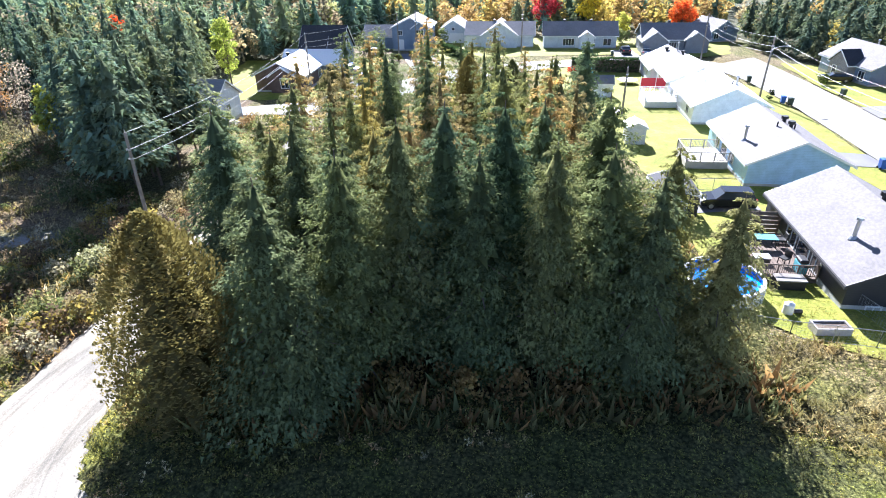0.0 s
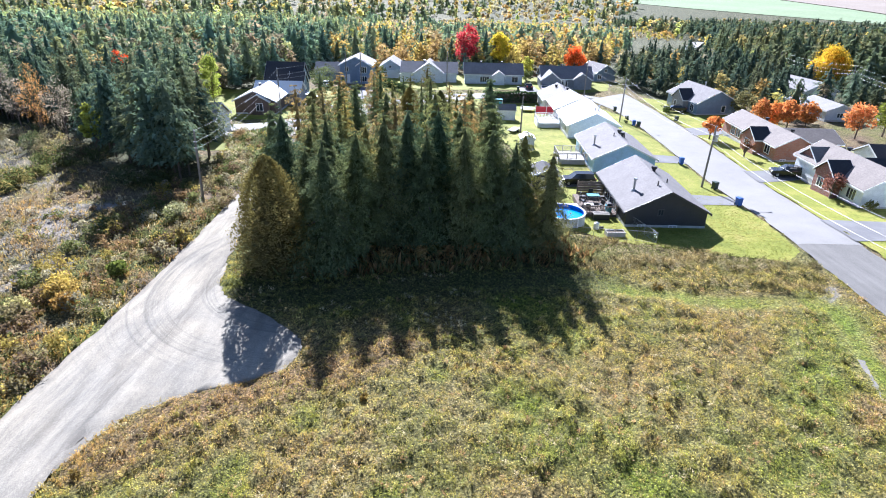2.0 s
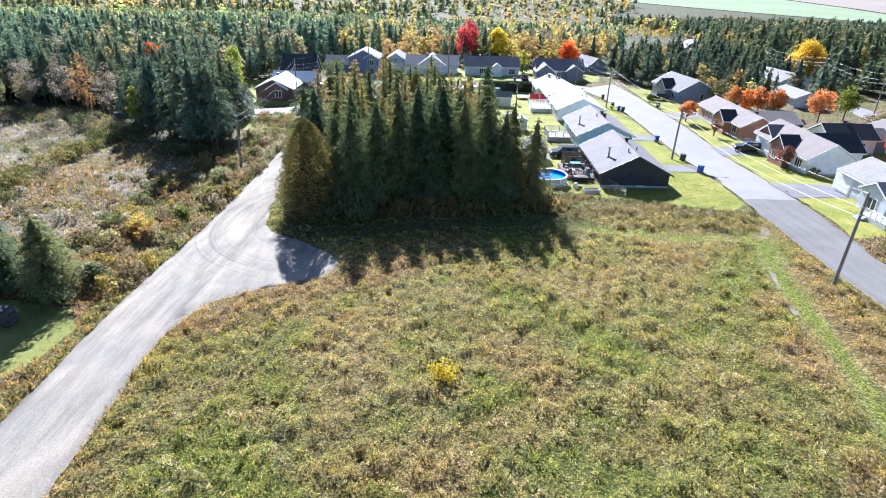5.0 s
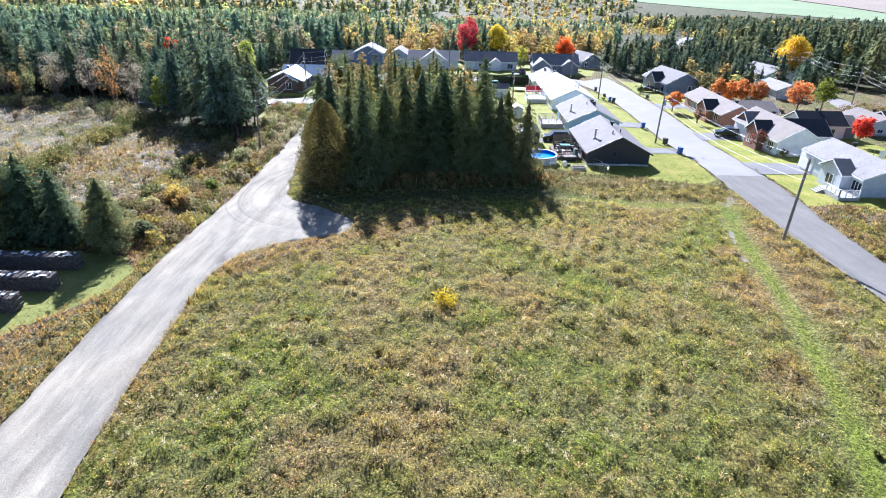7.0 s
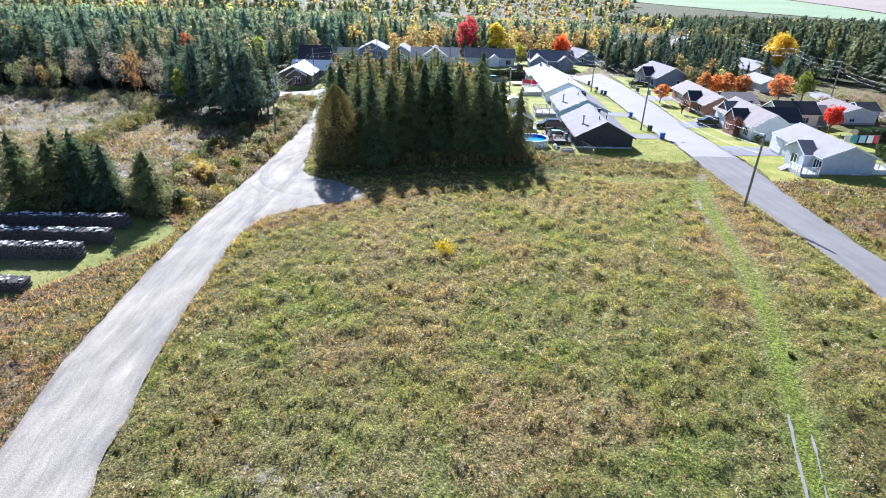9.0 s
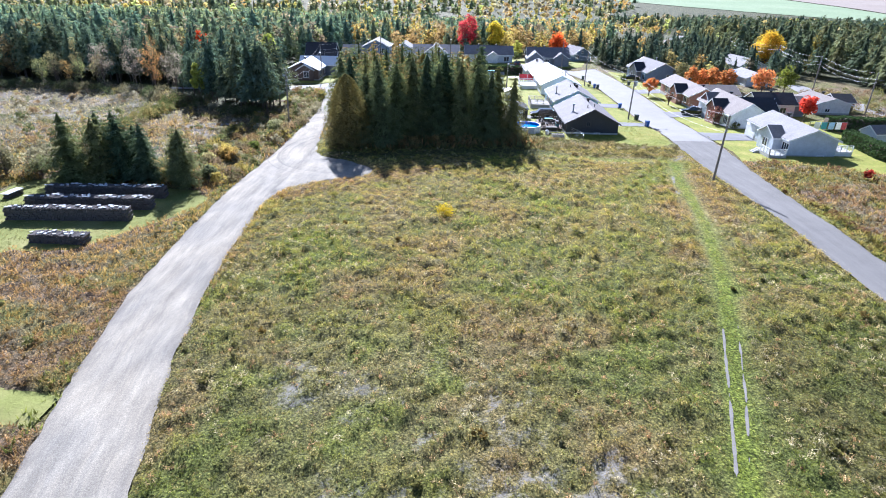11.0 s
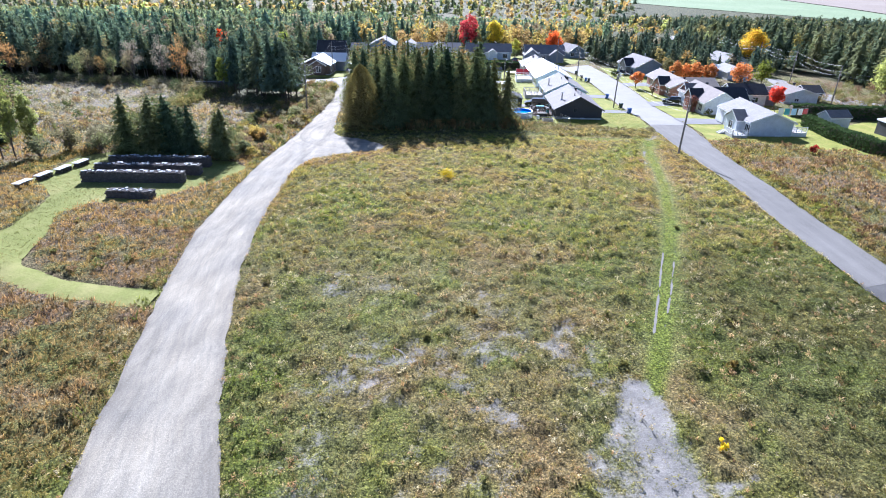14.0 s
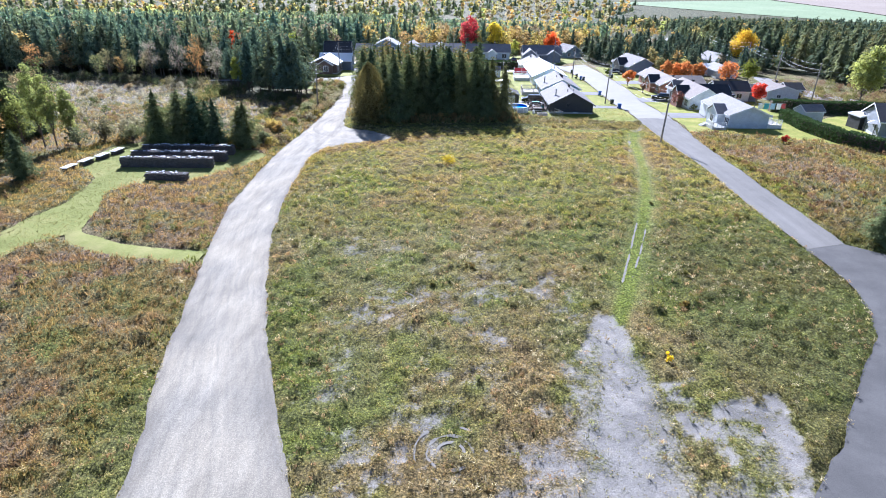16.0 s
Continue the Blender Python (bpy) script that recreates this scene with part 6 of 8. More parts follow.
# ---------------------------------------------------------------- firewood stacks
def woodpile(x0, y0, x1, y1, h, depth, label, logs=150, sheeted=False):
    L = math.hypot(x1 - x0, y1 - y0)
    rot = math.degrees(math.atan2(y1 - y0, x1 - x0))
    w = empty("firewood_stack", pose((x0 + x1) / 2, (y0 + y1) / 2, g((x0 + x1) / 2, (y0 + y1) / 2) + 0.02, 0, 0, rot), label, "firewood stack", "firewood stacks")
    rnd = random.Random(int(L * 100))
    rows = int(h / 0.22)
    data = []
    for q in range(4):
        bm = bmesh.new()
        n = 6
        a = [0.125 * rnd.uniform(0.8, 1.15) for _ in range(n)]
        p0 = [bm.verts.new((a[s] * math.cos(2 * math.pi * s / n), -depth / 2, a[s] * math.sin(2 * math.pi * s / n))) for s in range(n)]
        p1_ = [bm.verts.new((a[s] * math.cos(2 * math.pi * s / n), depth / 2, a[s] * math.sin(2 * math.pi * s / n))) for s in range(n)]
        bm.faces.new(p0)
        bm.faces.new(p1_[::-1])
        for s in range(n):
            bm.faces.new((p0[(s + 1) % n], p0[s], p1_[s], p1_[(s + 1) % n]))
        bmesh.ops.recalc_face_normals(bm, faces=bm.faces[:])
        data.append(bm_mesh("log", bm, M["bark_log"]))
    n = int(L / 0.26)
    core = bmesh.new()
    for r in range(rows):
        for q in range(n):
            px, pz = -L / 2 + (q + 0.5) * L / n + (0.06 if r % 2 else -0.06), 0.12 + r * 0.225
            if r == rows - 1 and rnd.random() < 0.85 and logs > 0:
                logs -= 1
                ob = new("log", data[rnd.randrange(4)])
                ob.parent = w
                ob.location = (px, rnd.uniform(-0.07, 0.07), pz + rnd.uniform(-0.03, 0.06))
                ob.rotation_euler = (0, rnd.uniform(0, 6), rnd.uniform(-0.1, 0.1))
            else:
                sz = rnd.uniform(0.1, 0.13)
                dy = rnd.uniform(-0.06, 0.06)
                box(core, px - sz, px + sz, -depth / 2 + dy, depth / 2 + dy, pz - sz, pz + sz * rnd.uniform(0.6, 1.0))
    tagged(part("stack_body", core, M["bark_log"], w), kind="stuff")
    cov = bmesh.new()
    for q in range(int(L / 0.22)):
        if rnd.random() < 0.6:
            px, py = -L / 2 + 0.22 * q, rnd.uniform(-0.35, 0.35) * depth
            n0 = len(cov.verts)
            box(cov, px, px + rnd.uniform(0.15, 0.4), py - rnd.uniform(0.05, 0.2), py + rnd.uniform(0.05, 0.25), rows * 0.225 + 0.06, rows * 0.225 + rnd.uniform(0.08, 0.15))
            cov.verts.ensure_lookup_table()
            tilt = rnd.uniform(-0.25, 0.25)
            for v in cov.verts[n0:]:
                v.co.z += (v.co.y - py) * tilt
    if sheeted:
        top = bmesh.new()
        for q in range(3):
            a, b = -L / 2 - 0.12 + q * (L + 0.24) / 3, -L / 2 - 0.12 + (q + 1) * (L + 0.24) / 3 - 0.05
            lift_ = rnd.uniform(0.0, 0.05)
            box(top, a, b, -depth / 2 - 0.1, depth / 2 + 0.1, rows * 0.225 + 0.16 + lift_, rows * 0.225 + 0.2 + lift_)
        tagged(part("cover_board", top, M["tarp"], w, "pale weathered cover boards"), kind="stuff")
    tagged(part("bark_cover", cov, M["tarp"], w, "bleached bark and sheeting on top"), kind="stuff")


woodpile(-46.2, 13.0, -33.6, 13.4, 1.35, 1.1, "long stack of split firewood with bleached tops")
woodpile(-46.6, 16.6, -33.0, 17.0, 1.35, 1.1, "long stack of split firewood with bleached tops")
woodpile(-47.0, 20.6, -33.4, 21.0, 1.35, 1.1, "long stack of split firewood with bleached tops")
woodpile(-40.0, 7.6, -34.6, 7.4, 0.95, 1.2, "short stack of split firewood beside the weeds")
for q in range(4):
    woodpile(-52.2 + q * 0.4, 9.5 + q * 3.2, -51.9 + q * 0.4, 11.5 + q * 3.2, 0.55, 0.8, "low pallet of firewood under pale boards", 150, True)


# ---------------------------------------------------------------- plants in arrays
RNG = np.random.default_rng(7)


def bough_crown(h, r, boughs, leaves, size, colour, rng, bare=0.1, power=0.7, droop=0.25, ragged=0.35, puff=0.05):
    """A conifer crown: uneven pads of needle sprays set round the stem, long below and short at the tip."""
    u = (np.arange(boughs) + rng.uniform(0, 1, boughs)) / boughs
    z = 1 - (1 - u) ** (1 / (1 + power))
    a = np.arange(boughs) * 2.39996 + rng.uniform(-0.7, 0.7, boughs)
    side = 1 + 0.16 * np.sin(a + rng.uniform(0, 6.28)) + 0.1 * np.sin(2 * a + 9 * z + rng.uniform(0, 6.28))
    L = r * (1 - z) ** power * np.clip(0.5 + 3.2 * z, 0, 1) * side * (1 + ragged * rng.uniform(-1, 0.8, boughs)) + 0.035 * r
    zb = h * (bare + (1 - bare) * z) + rng.uniform(-0.02, 0.02, boughs) * h
    tone_b = rng.uniform(0.75, 1.25, boughs)
    N = boughs * leaves
    A, LL, Z = (np.repeat(q, leaves) for q in (a, L, zb))
    f = 0.12 + 0.92 * np.sqrt(rng.uniform(0, 1, N))
    lat = rng.normal(0, 1, N) * (0.16 * LL * (1.25 - 0.6 * f) + 0.02 * r)
    rad = f * LL
    lift = -droop * rad * f * rng.uniform(0.7, 1.3, N) + 0.2 * rad * (Z / h) + rng.normal(0, puff, N) * LL
    ca, sa = np.cos(A), np.sin(A)
    p = np.c_[ca * rad - sa * lat, sa * rad + ca * lat, np.maximum(Z + lift, 0.02 * h)]
    b = A + rng.normal(0, 0.8, N)
    ln = size * rng.uniform(0.75, 1.7, N) * (0.6 + 0.4 * np.repeat((1 - z) ** 0.5, leaves))
    d = np.c_[np.cos(b) * 0.75, np.sin(b) * 0.75, rng.uniform(-0.95, 0.2, N)] * ln[:, None]
    w = np.c_[-np.sin(b), np.cos(b), rng.uniform(-0.3, 0.3, N)] * (ln * rng.uniform(0.2, 0.34, N))[:, None]
    V = np.stack([p - w, p + w, p + d], 1).reshape(-1, 3)
    # Inner sprays and spray tips tinted darker, in place of self-shading among needles.
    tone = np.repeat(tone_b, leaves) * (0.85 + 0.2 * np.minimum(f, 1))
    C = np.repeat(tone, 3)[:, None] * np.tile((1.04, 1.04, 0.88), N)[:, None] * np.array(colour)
    return V, np.arange(3 * N).reshape(-1, 3), C


def skirts(h, r, levels, seg, colour, rng, bare=0.1, power=0.8, top=0.03, fill=0.85, drop=0.55):
    """Overlapping ragged skirts of boughs round the stem, from the ground up to a pointed tip."""
    V, T, C = [], [], []
    n = 0
    for q in range(levels):
        zi = bare + (1 - bare) * q / levels
        rad = fill * r * (((1 - zi) / (1 - bare)) ** power + top) * rng.uniform(0.88, 1.1)
        zt = min(1.0, zi + (1 - bare) * 1.55 / levels) * h
        a0 = rng.uniform(0, 6.28)
        ox, oy = rng.uniform(-0.1, 0.1, 2) * rad
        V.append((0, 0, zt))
        # Centre and notches tinted darker than bough tips: inner shade put into colour.
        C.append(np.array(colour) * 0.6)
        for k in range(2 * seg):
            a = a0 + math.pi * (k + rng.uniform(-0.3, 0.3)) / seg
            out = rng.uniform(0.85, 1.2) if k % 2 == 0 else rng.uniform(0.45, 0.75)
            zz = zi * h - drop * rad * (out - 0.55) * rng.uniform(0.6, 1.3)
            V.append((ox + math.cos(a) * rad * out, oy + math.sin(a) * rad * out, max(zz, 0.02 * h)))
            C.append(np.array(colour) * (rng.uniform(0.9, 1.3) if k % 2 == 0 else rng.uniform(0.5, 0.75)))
        T += [(n, n + 1 + k, n + 1 + (k + 1) % (2 * seg)) for k in range(2 * seg)]
        n += 1 + 2 * seg
    return np.array(V), np.array(T), np.array(C)


def joined(*parts):
    """Several (corners, triangles, tints) as one."""
    n, V, T, C = 0, [], [], []
    for v, t, c in parts:
        V.append(v)
        T.append(t + n)
        C.append(c)
        n += len(v)
    return np.concatenate(V), np.concatenate(T), np.concatenate(C)


def dome(h, r, leaves, size, colour, rng):
    """A cedar crown: small upright fans over a lumpy egg-shaped body."""
    z = rng.uniform(0.0, 1.0, leaves) ** 0.8
    a = rng.uniform(0, 2 * np.pi, leaves)
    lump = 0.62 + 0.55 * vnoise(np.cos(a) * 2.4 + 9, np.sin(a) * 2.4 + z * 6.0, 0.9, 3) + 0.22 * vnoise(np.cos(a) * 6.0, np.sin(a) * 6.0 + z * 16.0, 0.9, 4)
    prof = np.clip(1.0 - z ** 2.6, 0, 1) ** 0.75 * np.clip(0.74 + z * 1.4, 0, 1)
    rad = r * prof * lump * rng.uniform(0.72, 1.04, leaves)
    p = np.c_[np.cos(a) * rad, np.sin(a) * rad, z * h * (0.96 + 0.05 * lump)]
    b = a + rng.uniform(-0.9, 0.9, leaves)
    s = size * rng.uniform(0.6, 1.3, leaves)
    up = np.c_[np.cos(b) * 0.45, np.sin(b) * 0.45, rng.uniform(0.5, 1.1, leaves)] * s[:, None]
    sd = np.c_[-np.sin(b), np.cos(b), rng.uniform(-0.3, 0.3, leaves)] * (s * 0.42)[:, None]
    V = np.stack([p, p + up * 0.6 + sd, p + up, p + up * 0.6 - sd], 1).reshape(-1, 3)
    k = np.arange(leaves)[:, None] * 4
    T = np.r_[k + (0, 1, 2), k + (0, 2, 3)]
    # Tone follows the lumps: hollows darker, their shade painted into the tint.
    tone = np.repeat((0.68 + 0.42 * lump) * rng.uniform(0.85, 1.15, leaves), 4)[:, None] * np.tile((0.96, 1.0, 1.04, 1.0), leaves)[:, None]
    return V, T, np.array(colour) * tone


def cedar_proto(h, r, leaves, colour, seed):
    rng = np.random.default_rng(seed)
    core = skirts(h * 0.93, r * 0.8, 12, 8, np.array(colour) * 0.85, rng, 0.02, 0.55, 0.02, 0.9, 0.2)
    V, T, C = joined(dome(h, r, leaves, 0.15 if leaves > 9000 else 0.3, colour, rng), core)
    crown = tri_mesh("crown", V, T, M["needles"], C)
    return bm_mesh("trunk", trunk_bm(h * 0.9, 0.016 * h), M["bark"]), crown


def crown_blobs(h, rx, base, blobs, leaves, size, colour, rng, var=0.3, flat=1.0, full=1.0):
    """A broadleaf crown: leaves in uneven clumps."""
    cz = (h + base) / 2
    hz = (h - base) / 2
    cen = []
    while len(cen) < blobs:
        p = rng.uniform(-1, 1, 3)
        q = np.linalg.norm(p)
        if 0.25 < q < 1:
            k = 1.0 if p[2] < 0 else 1 - 0.35 * p[2]
            cen.append((p[0] * rx * 0.78 * k, p[1] * rx * 0.78 * k, cz + p[2] * hz * 0.85))
    cen = np.array(cen)
    n = blobs * leaves
    c = np.repeat(cen, leaves, 0)
    br = np.repeat(rng.uniform(0.24, 0.42, blobs) * rx * full, leaves)
    d = rng.normal(size=(n, 3))
    d /= np.linalg.norm(d, axis=1)[:, None]
    p = c + d * (br * rng.uniform(0.55, 1.05, n))[:, None] * (1, 1, 0.85 * flat)
    u = rng.normal(size=(n, 3))
    u /= np.linalg.norm(u, axis=1)[:, None]
    v = np.cross(u, rng.normal(size=(n, 3)))
    v /= np.linalg.norm(v, axis=1)[:, None]
    s = (size * rng.uniform(0.6, 1.3, n))[:, None]
    V = np.stack([p - u * s, p + v * s * 0.7, p + u * s, p - v * s * 0.7], 1).reshape(-1, 3)
    k = np.arange(n)[:, None] * 4
    T = np.r_[k + (0, 1, 2), k + (0, 2, 3)]
    tone = np.repeat(np.repeat(rng.uniform(1 - var, 1 + var, blobs), leaves) * rng.uniform(0.85, 1.15, n), 4)[:, None]
    return V, T, np.array(colour) * tone, cen


def trunk_bm(h, r, limbs=(), seg=8, lean=0.0):
    bm = bmesh.new()
    tube(bm, [(0, 0, -0.4), (lean * 0.3, 0, h * 0.35), (lean, 0, h * 0.98)], [r, r * 0.75, r * 0.12], seg)
    for (x, y, z), z0 in limbs:
        tube(bm, [(lean * z0 / h, 0, z0), (x * 0.55, y * 0.55, z0 + (z - z0) * 0.45), (x, y, z)], [r * 0.4, r * 0.25, r * 0.06], 5)
    return bm


def conifer_proto(h, r, boughs, leaves, colour, seed, limbs=16, bare=0.1, droop=0.25, power=0.7, size=0.2, core=0.45, ragged=0.35):
    rng = np.random.default_rng(seed)
    crown_ = bough_crown(h, r, boughs, leaves, size, colour, rng, bare, power, droop, ragged)
    # Skirts add an opaque core inside the crown, darker-tinted, that blocks sun.
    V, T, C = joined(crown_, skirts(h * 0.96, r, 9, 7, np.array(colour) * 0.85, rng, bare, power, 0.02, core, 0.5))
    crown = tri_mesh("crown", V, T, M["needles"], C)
    ls = []
    for q in range(limbs):
        z = h * (0.04 + 0.5 * q / limbs)
        a = rng.uniform(0, 6.28)
        L = r * rng.uniform(0.4, 0.8)
        ls.append(((math.cos(a) * L, math.sin(a) * L, z - 0.25 * L), z))
    trunk = bm_mesh("trunk", trunk_bm(h, 0.016 * h, ls), M["bark"])
    return trunk, crown


def stand(name, proto, x, y, scale, rot, label, category, group, squash=1.0):
    t = empty(name, pose(x, y, g(x, y), 0, 0, rot), label, category, group)
    for nm, me in zip(("trunk", "crown"), proto):
        ob = new(nm, me)
        ob.parent = t
        ob.scale = (scale * squash, scale * squash, scale)
    return t


DARK, MID, OLIVE, RUSTY = (0.145, 0.19, 0.105), (0.19, 0.215, 0.105), (0.27, 0.26, 0.115), (0.35, 0.27, 0.13)
SPEC = ((DARK, 1, 0.26, 0.05, 0.72), (MID, 2, 0.34, 0.07, 0.62), (DARK, 3, 0.22, 0.1, 0.66), (MID, 4, 0.3, 0.05, 0.8), (OLIVE, 5, 0.3, 0.07, 0.7))
SPRUCE = [conifer_proto(12, 2.9, 250, 64, c, s, droop=dr, bare=b, power=pw, size=0.18, core=0.62) for c, s, dr, b, pw in SPEC]
BACK = [conifer_proto(12, 2.6, 150, 42, tuple(1.3 * k for k in c), s + 30, droop=dr, bare=b + 0.1, power=pw, limbs=6, size=0.28, core=0.62) for c, s, dr, b, pw in SPEC]
YOUNG = [conifer_proto(12, 2.6, 150, 42, c, s + 60, droop=dr, bare=b, power=pw, limbs=6, size=0.26, core=0.62) for c, s, dr, b, pw in SPEC[:3]]
THIN = [conifer_proto(12, 2.1, 110, 34, tuple(1.3 * k for k in c), s, droop=0.2, bare=0.22, power=0.45, limbs=12, core=0.28, size=0.26, ragged=0.5) for c, s in ((OLIVE, 11), (RUSTY, 12), (MID, 13))]
CEDAR = [cedar_proto(10, 2.7, n, c, s) for c, s, n in (((0.195, 0.178, 0.085), 21, 17000), ((0.24, 0.205, 0.105), 22, 2200))]

# the clump: named trees at the front, then the fill behind
LBL = "tall dark spruce with drooping boughs in the clump"
FRONT = [(CEDAR[0], -15.9, 43.8, 1.07, "round ochre-green cedar at the clump's corner", "cedar"), (CEDAR[1], -18.0, 47.5, 0.8, "rusty green cedar beside the gravel road", "cedar"),
         (SPRUCE[0], -16.6, 52.0, 1.12, LBL, "spruce"), (SPRUCE[3], -11.2, 44.6, 1.04, LBL, "spruce"), (SPRUCE[1], -13.6, 48.2, 0.9, LBL, "spruce"), (THIN[0], -15.4, 60.0, 1.12, "thin ragged spruce in the clump", "spruce"),
         (SPRUCE[2], -8.9, 48.0, 1.05, LBL, "spruce"), (SPRUCE[1], -6.6, 50.5, 1.12, LBL, "spruce"), (SPRUCE[0], -4.5, 52.0, 1.16, LBL, "spruce"), (SPRUCE[3], -2.6, 49.6, 1.02, LBL, "spruce"), (SPRUCE[2], -1.6, 52.5, 1.16, LBL, "spruce"),
         (SPRUCE[1], 0.9, 50.0, 1.05, LBL, "spruce"), (SPRUCE[0], 3.5, 50.4, 1.04, LBL, "spruce"), (SPRUCE[2], 3.7, 55.0, 1.15, LBL, "spruce"), (SPRUCE[3], 5.6, 49.2, 0.97, LBL, "spruce"), (SPRUCE[1], 6.8, 52.2, 0.98, LBL, "spruce"), (SPRUCE[4], 9.2, 49.6, 0.88, "slender olive spruce at the clump's edge", "spruce")]
for proto, x, y, s, lb, cat in FRONT:
    stand("spruce_tree" if cat == "spruce" else "cedar_tree", proto, x, y, s, RNG.uniform(0, 360), lb, cat, "trees of the clump", RNG.uniform(0.95, 1.2) if cat == "cedar" else RNG.uniform(0.98, 1.16))
placed = [(f[1], f[2]) for f in FRONT]
tries = 0
while len(placed) < 84 and tries < 6000:
    tries += 1
    x, y = RNG.uniform(-24, 13), RNG.uniform(50, 108)
    gap = 2.6 if y < 75 else 3.0
    if inside(x, y, CLUMP) and x < (8.5 if y < 57 else 5.8) and all((x - a) ** 2 + (y - b) ** 2 > gap * gap for a, b in placed):
        placed.append((x, y))
        k = RNG.uniform()
        if y > 62 and k < 0.55:
            proto, lb = THIN[int(RNG.integers(3))], "thin browning spruce with bare lower trunk"
        elif k < 0.72 and y > 58:
            proto, lb = CEDAR[int(RNG.integers(2))], "rusty green cedar in the clump"
        else:
            proto, lb = (SPRUCE if y < 56 else BACK)[int(RNG.integers(5))], LBL
        s = RNG.uniform(0.68, 1.1) * (1.0 if proto not in CEDAR else 0.95)
        stand("spruce_tree" if proto not in CEDAR else "cedar_tree", proto, x, y, s, RNG.uniform(0, 360), lb, "spruce" if proto not in CEDAR else "cedar", "trees of the clump", RNG.uniform(0.85, 1.1))


# ---------------------------------------------------------------- single broadleaf trees
def leaf_tree(name, x, y, h, rx, colour, seed, label, category="maple tree", blobs=34, leaves=44, size=0.22, base=0.22, trunk_r=0.16, group=""):
    rng = np.random.default_rng(seed)
    V, T, C, cen = crown_blobs(h, rx, h * base, blobs, leaves, size, colour, rng)
    t = empty(name, pose(x, y, g(x, y)), label, category, group)
    ls = [(tuple(c), h * base * rng.uniform(0.8, 1.8)) for c in cen[:12]]
    part("trunk", trunk_bm(h * 0.75, trunk_r), M["bark"], t)
    lb = bmesh.new()
    for (lx, ly, lz), z0 in ls:
        tube(lb, [(0, 0, z0), (lx * 0.55, ly * 0.55, z0 + (lz - z0) * 0.45), (lx, ly, lz)], [trunk_r * 0.4, trunk_r * 0.25, trunk_r * 0.06], 5)
    tagged(part("branch_frame", lb, M["bark"], t), kind="stuff")
    ob = new("crown", tri_mesh("crown", V, T, M["leaves"], C))
    ob.parent = t
    return t


ORANGE, REDC, YEL, YGREEN, TAN, PURP = (0.56, 0.25, 0.10), (0.46, 0.07, 0.10), (0.68, 0.46, 0.05), (0.35, 0.38, 0.14), (0.40, 0.28, 0.10), (0.20, 0.10, 0.10)
for q, (x, y, h) in enumerate(((61.5, 113.0, 6.4), (64.3, 113.2, 5.6), (67.3, 113.0, 6.2), (70.9, 113.0, 6.0))):
    leaf_tree("maple_tree", x, y, h, 2.3, ORANGE, 100 + q, "orange autumn maple in a back yard", group="orange maples behind the houses")
leaf_tree("maple_tree", 76.6, 106.0, 7.0, 3.2, (0.62, 0.28, 0.12), 110, "large orange autumn maple")
leaf_tree("maple_tree", 48.0, 103.5, 5.0, 1.8, ORANGE, 111, "small orange maple on the front lawn")
leaf_tree("maple_tree", 70.4, 75.2, 5.6, 2.0, (0.58, 0.09, 0.07), 112, "red autumn maple behind the pale house")
leaf_tree("willow_tree", 83.6, 108.6, 7.4, 3.2, (0.17, 0.20, 0.04), 113, "round olive-green tree beside the maples", "tree")
leaf_tree("birch_tree", 110.4, 173.0, 12.0, 5.6, (0.74, 0.52, 0.06), 114, "large golden-yellow autumn tree", "tree", 90, 90, 0.24, 0.08)
leaf_tree("birch_tree", 92.0, 72.0, 14.5, 4.2, YGREEN, 115, "tall yellow-green aspen beyond the road", "aspen", 60, 60, 0.3)
leaf_tree("birch_tree", 98.0, 66.0, 12.5, 4.0, (0.36, 0.42, 0.10), 116, "pale green aspen beyond the road", "aspen", 50, 60, 0.3)
leaf_tree("maple_tree", 96.0, 57.0, 8.5, 3.4, ORANGE, 117, "orange maple beside the dark house")
leaf_tree("crab_apple_tree", 50.2, 70.0, 3.9, 1.8, PURP, 118, "small purple-leaved ornamental tree on the lawn", "ornamental tree", 20, 40, 0.14)
leaf_tree("crab_apple_tree", 48.6, 91.0, 3.2, 1.3, (0.18, 0.09, 0.06), 119, "sparse reddish young tree on the lawn", "ornamental tree", 14, 28, 0.13)
leaf_tree("maple_tree", 4.5, 189.0, 15.0, 4.6, REDC, 120, "crimson autumn maple behind the houses", "maple tree", 50, 60, 0.3)
leaf_tree("birch_tree", 15.0, 190.0, 13.5, 4.0, (0.62, 0.52, 0.06), 121, "yellow autumn tree behind the houses", "tree", 50, 60, 0.3)
leaf_tree("maple_tree", 38.5, 186.0, 9.5, 4.0, (0.66, 0.17, 0.05), 122, "orange-red tree behind the far bungalow", "maple tree", 40, 60, 0.26)
leaf_tree("birch_tree", 22.0, 174.0, 7.0, 2.2, (0.5, 0.5, 0.12), 123, "pale yellow-green shrub tree by the driveway", "tree")
leaf_tree("birch_tree", -49.0, 116.0, 13.0, 2.3, (0.36, 0.42, 0.10), 124, "bright lime-yellow birch among the spruces", "birch", 60, 60, 0.16)
leaf_tree("birch_tree", -55.0, 83.5, 8.5, 1.7, (0.33, 0.38, 0.10), 125, "bright lime-yellow birch among the spruces", "birch", 40, 60, 0.22)
leaf_tree("maple_tree", -66.4, 116.0, 14.0, 2.4, (0.70, 0.10, 0.03), 126, "small scarlet maple among the spruces", "maple tree", 24, 50, 0.25)
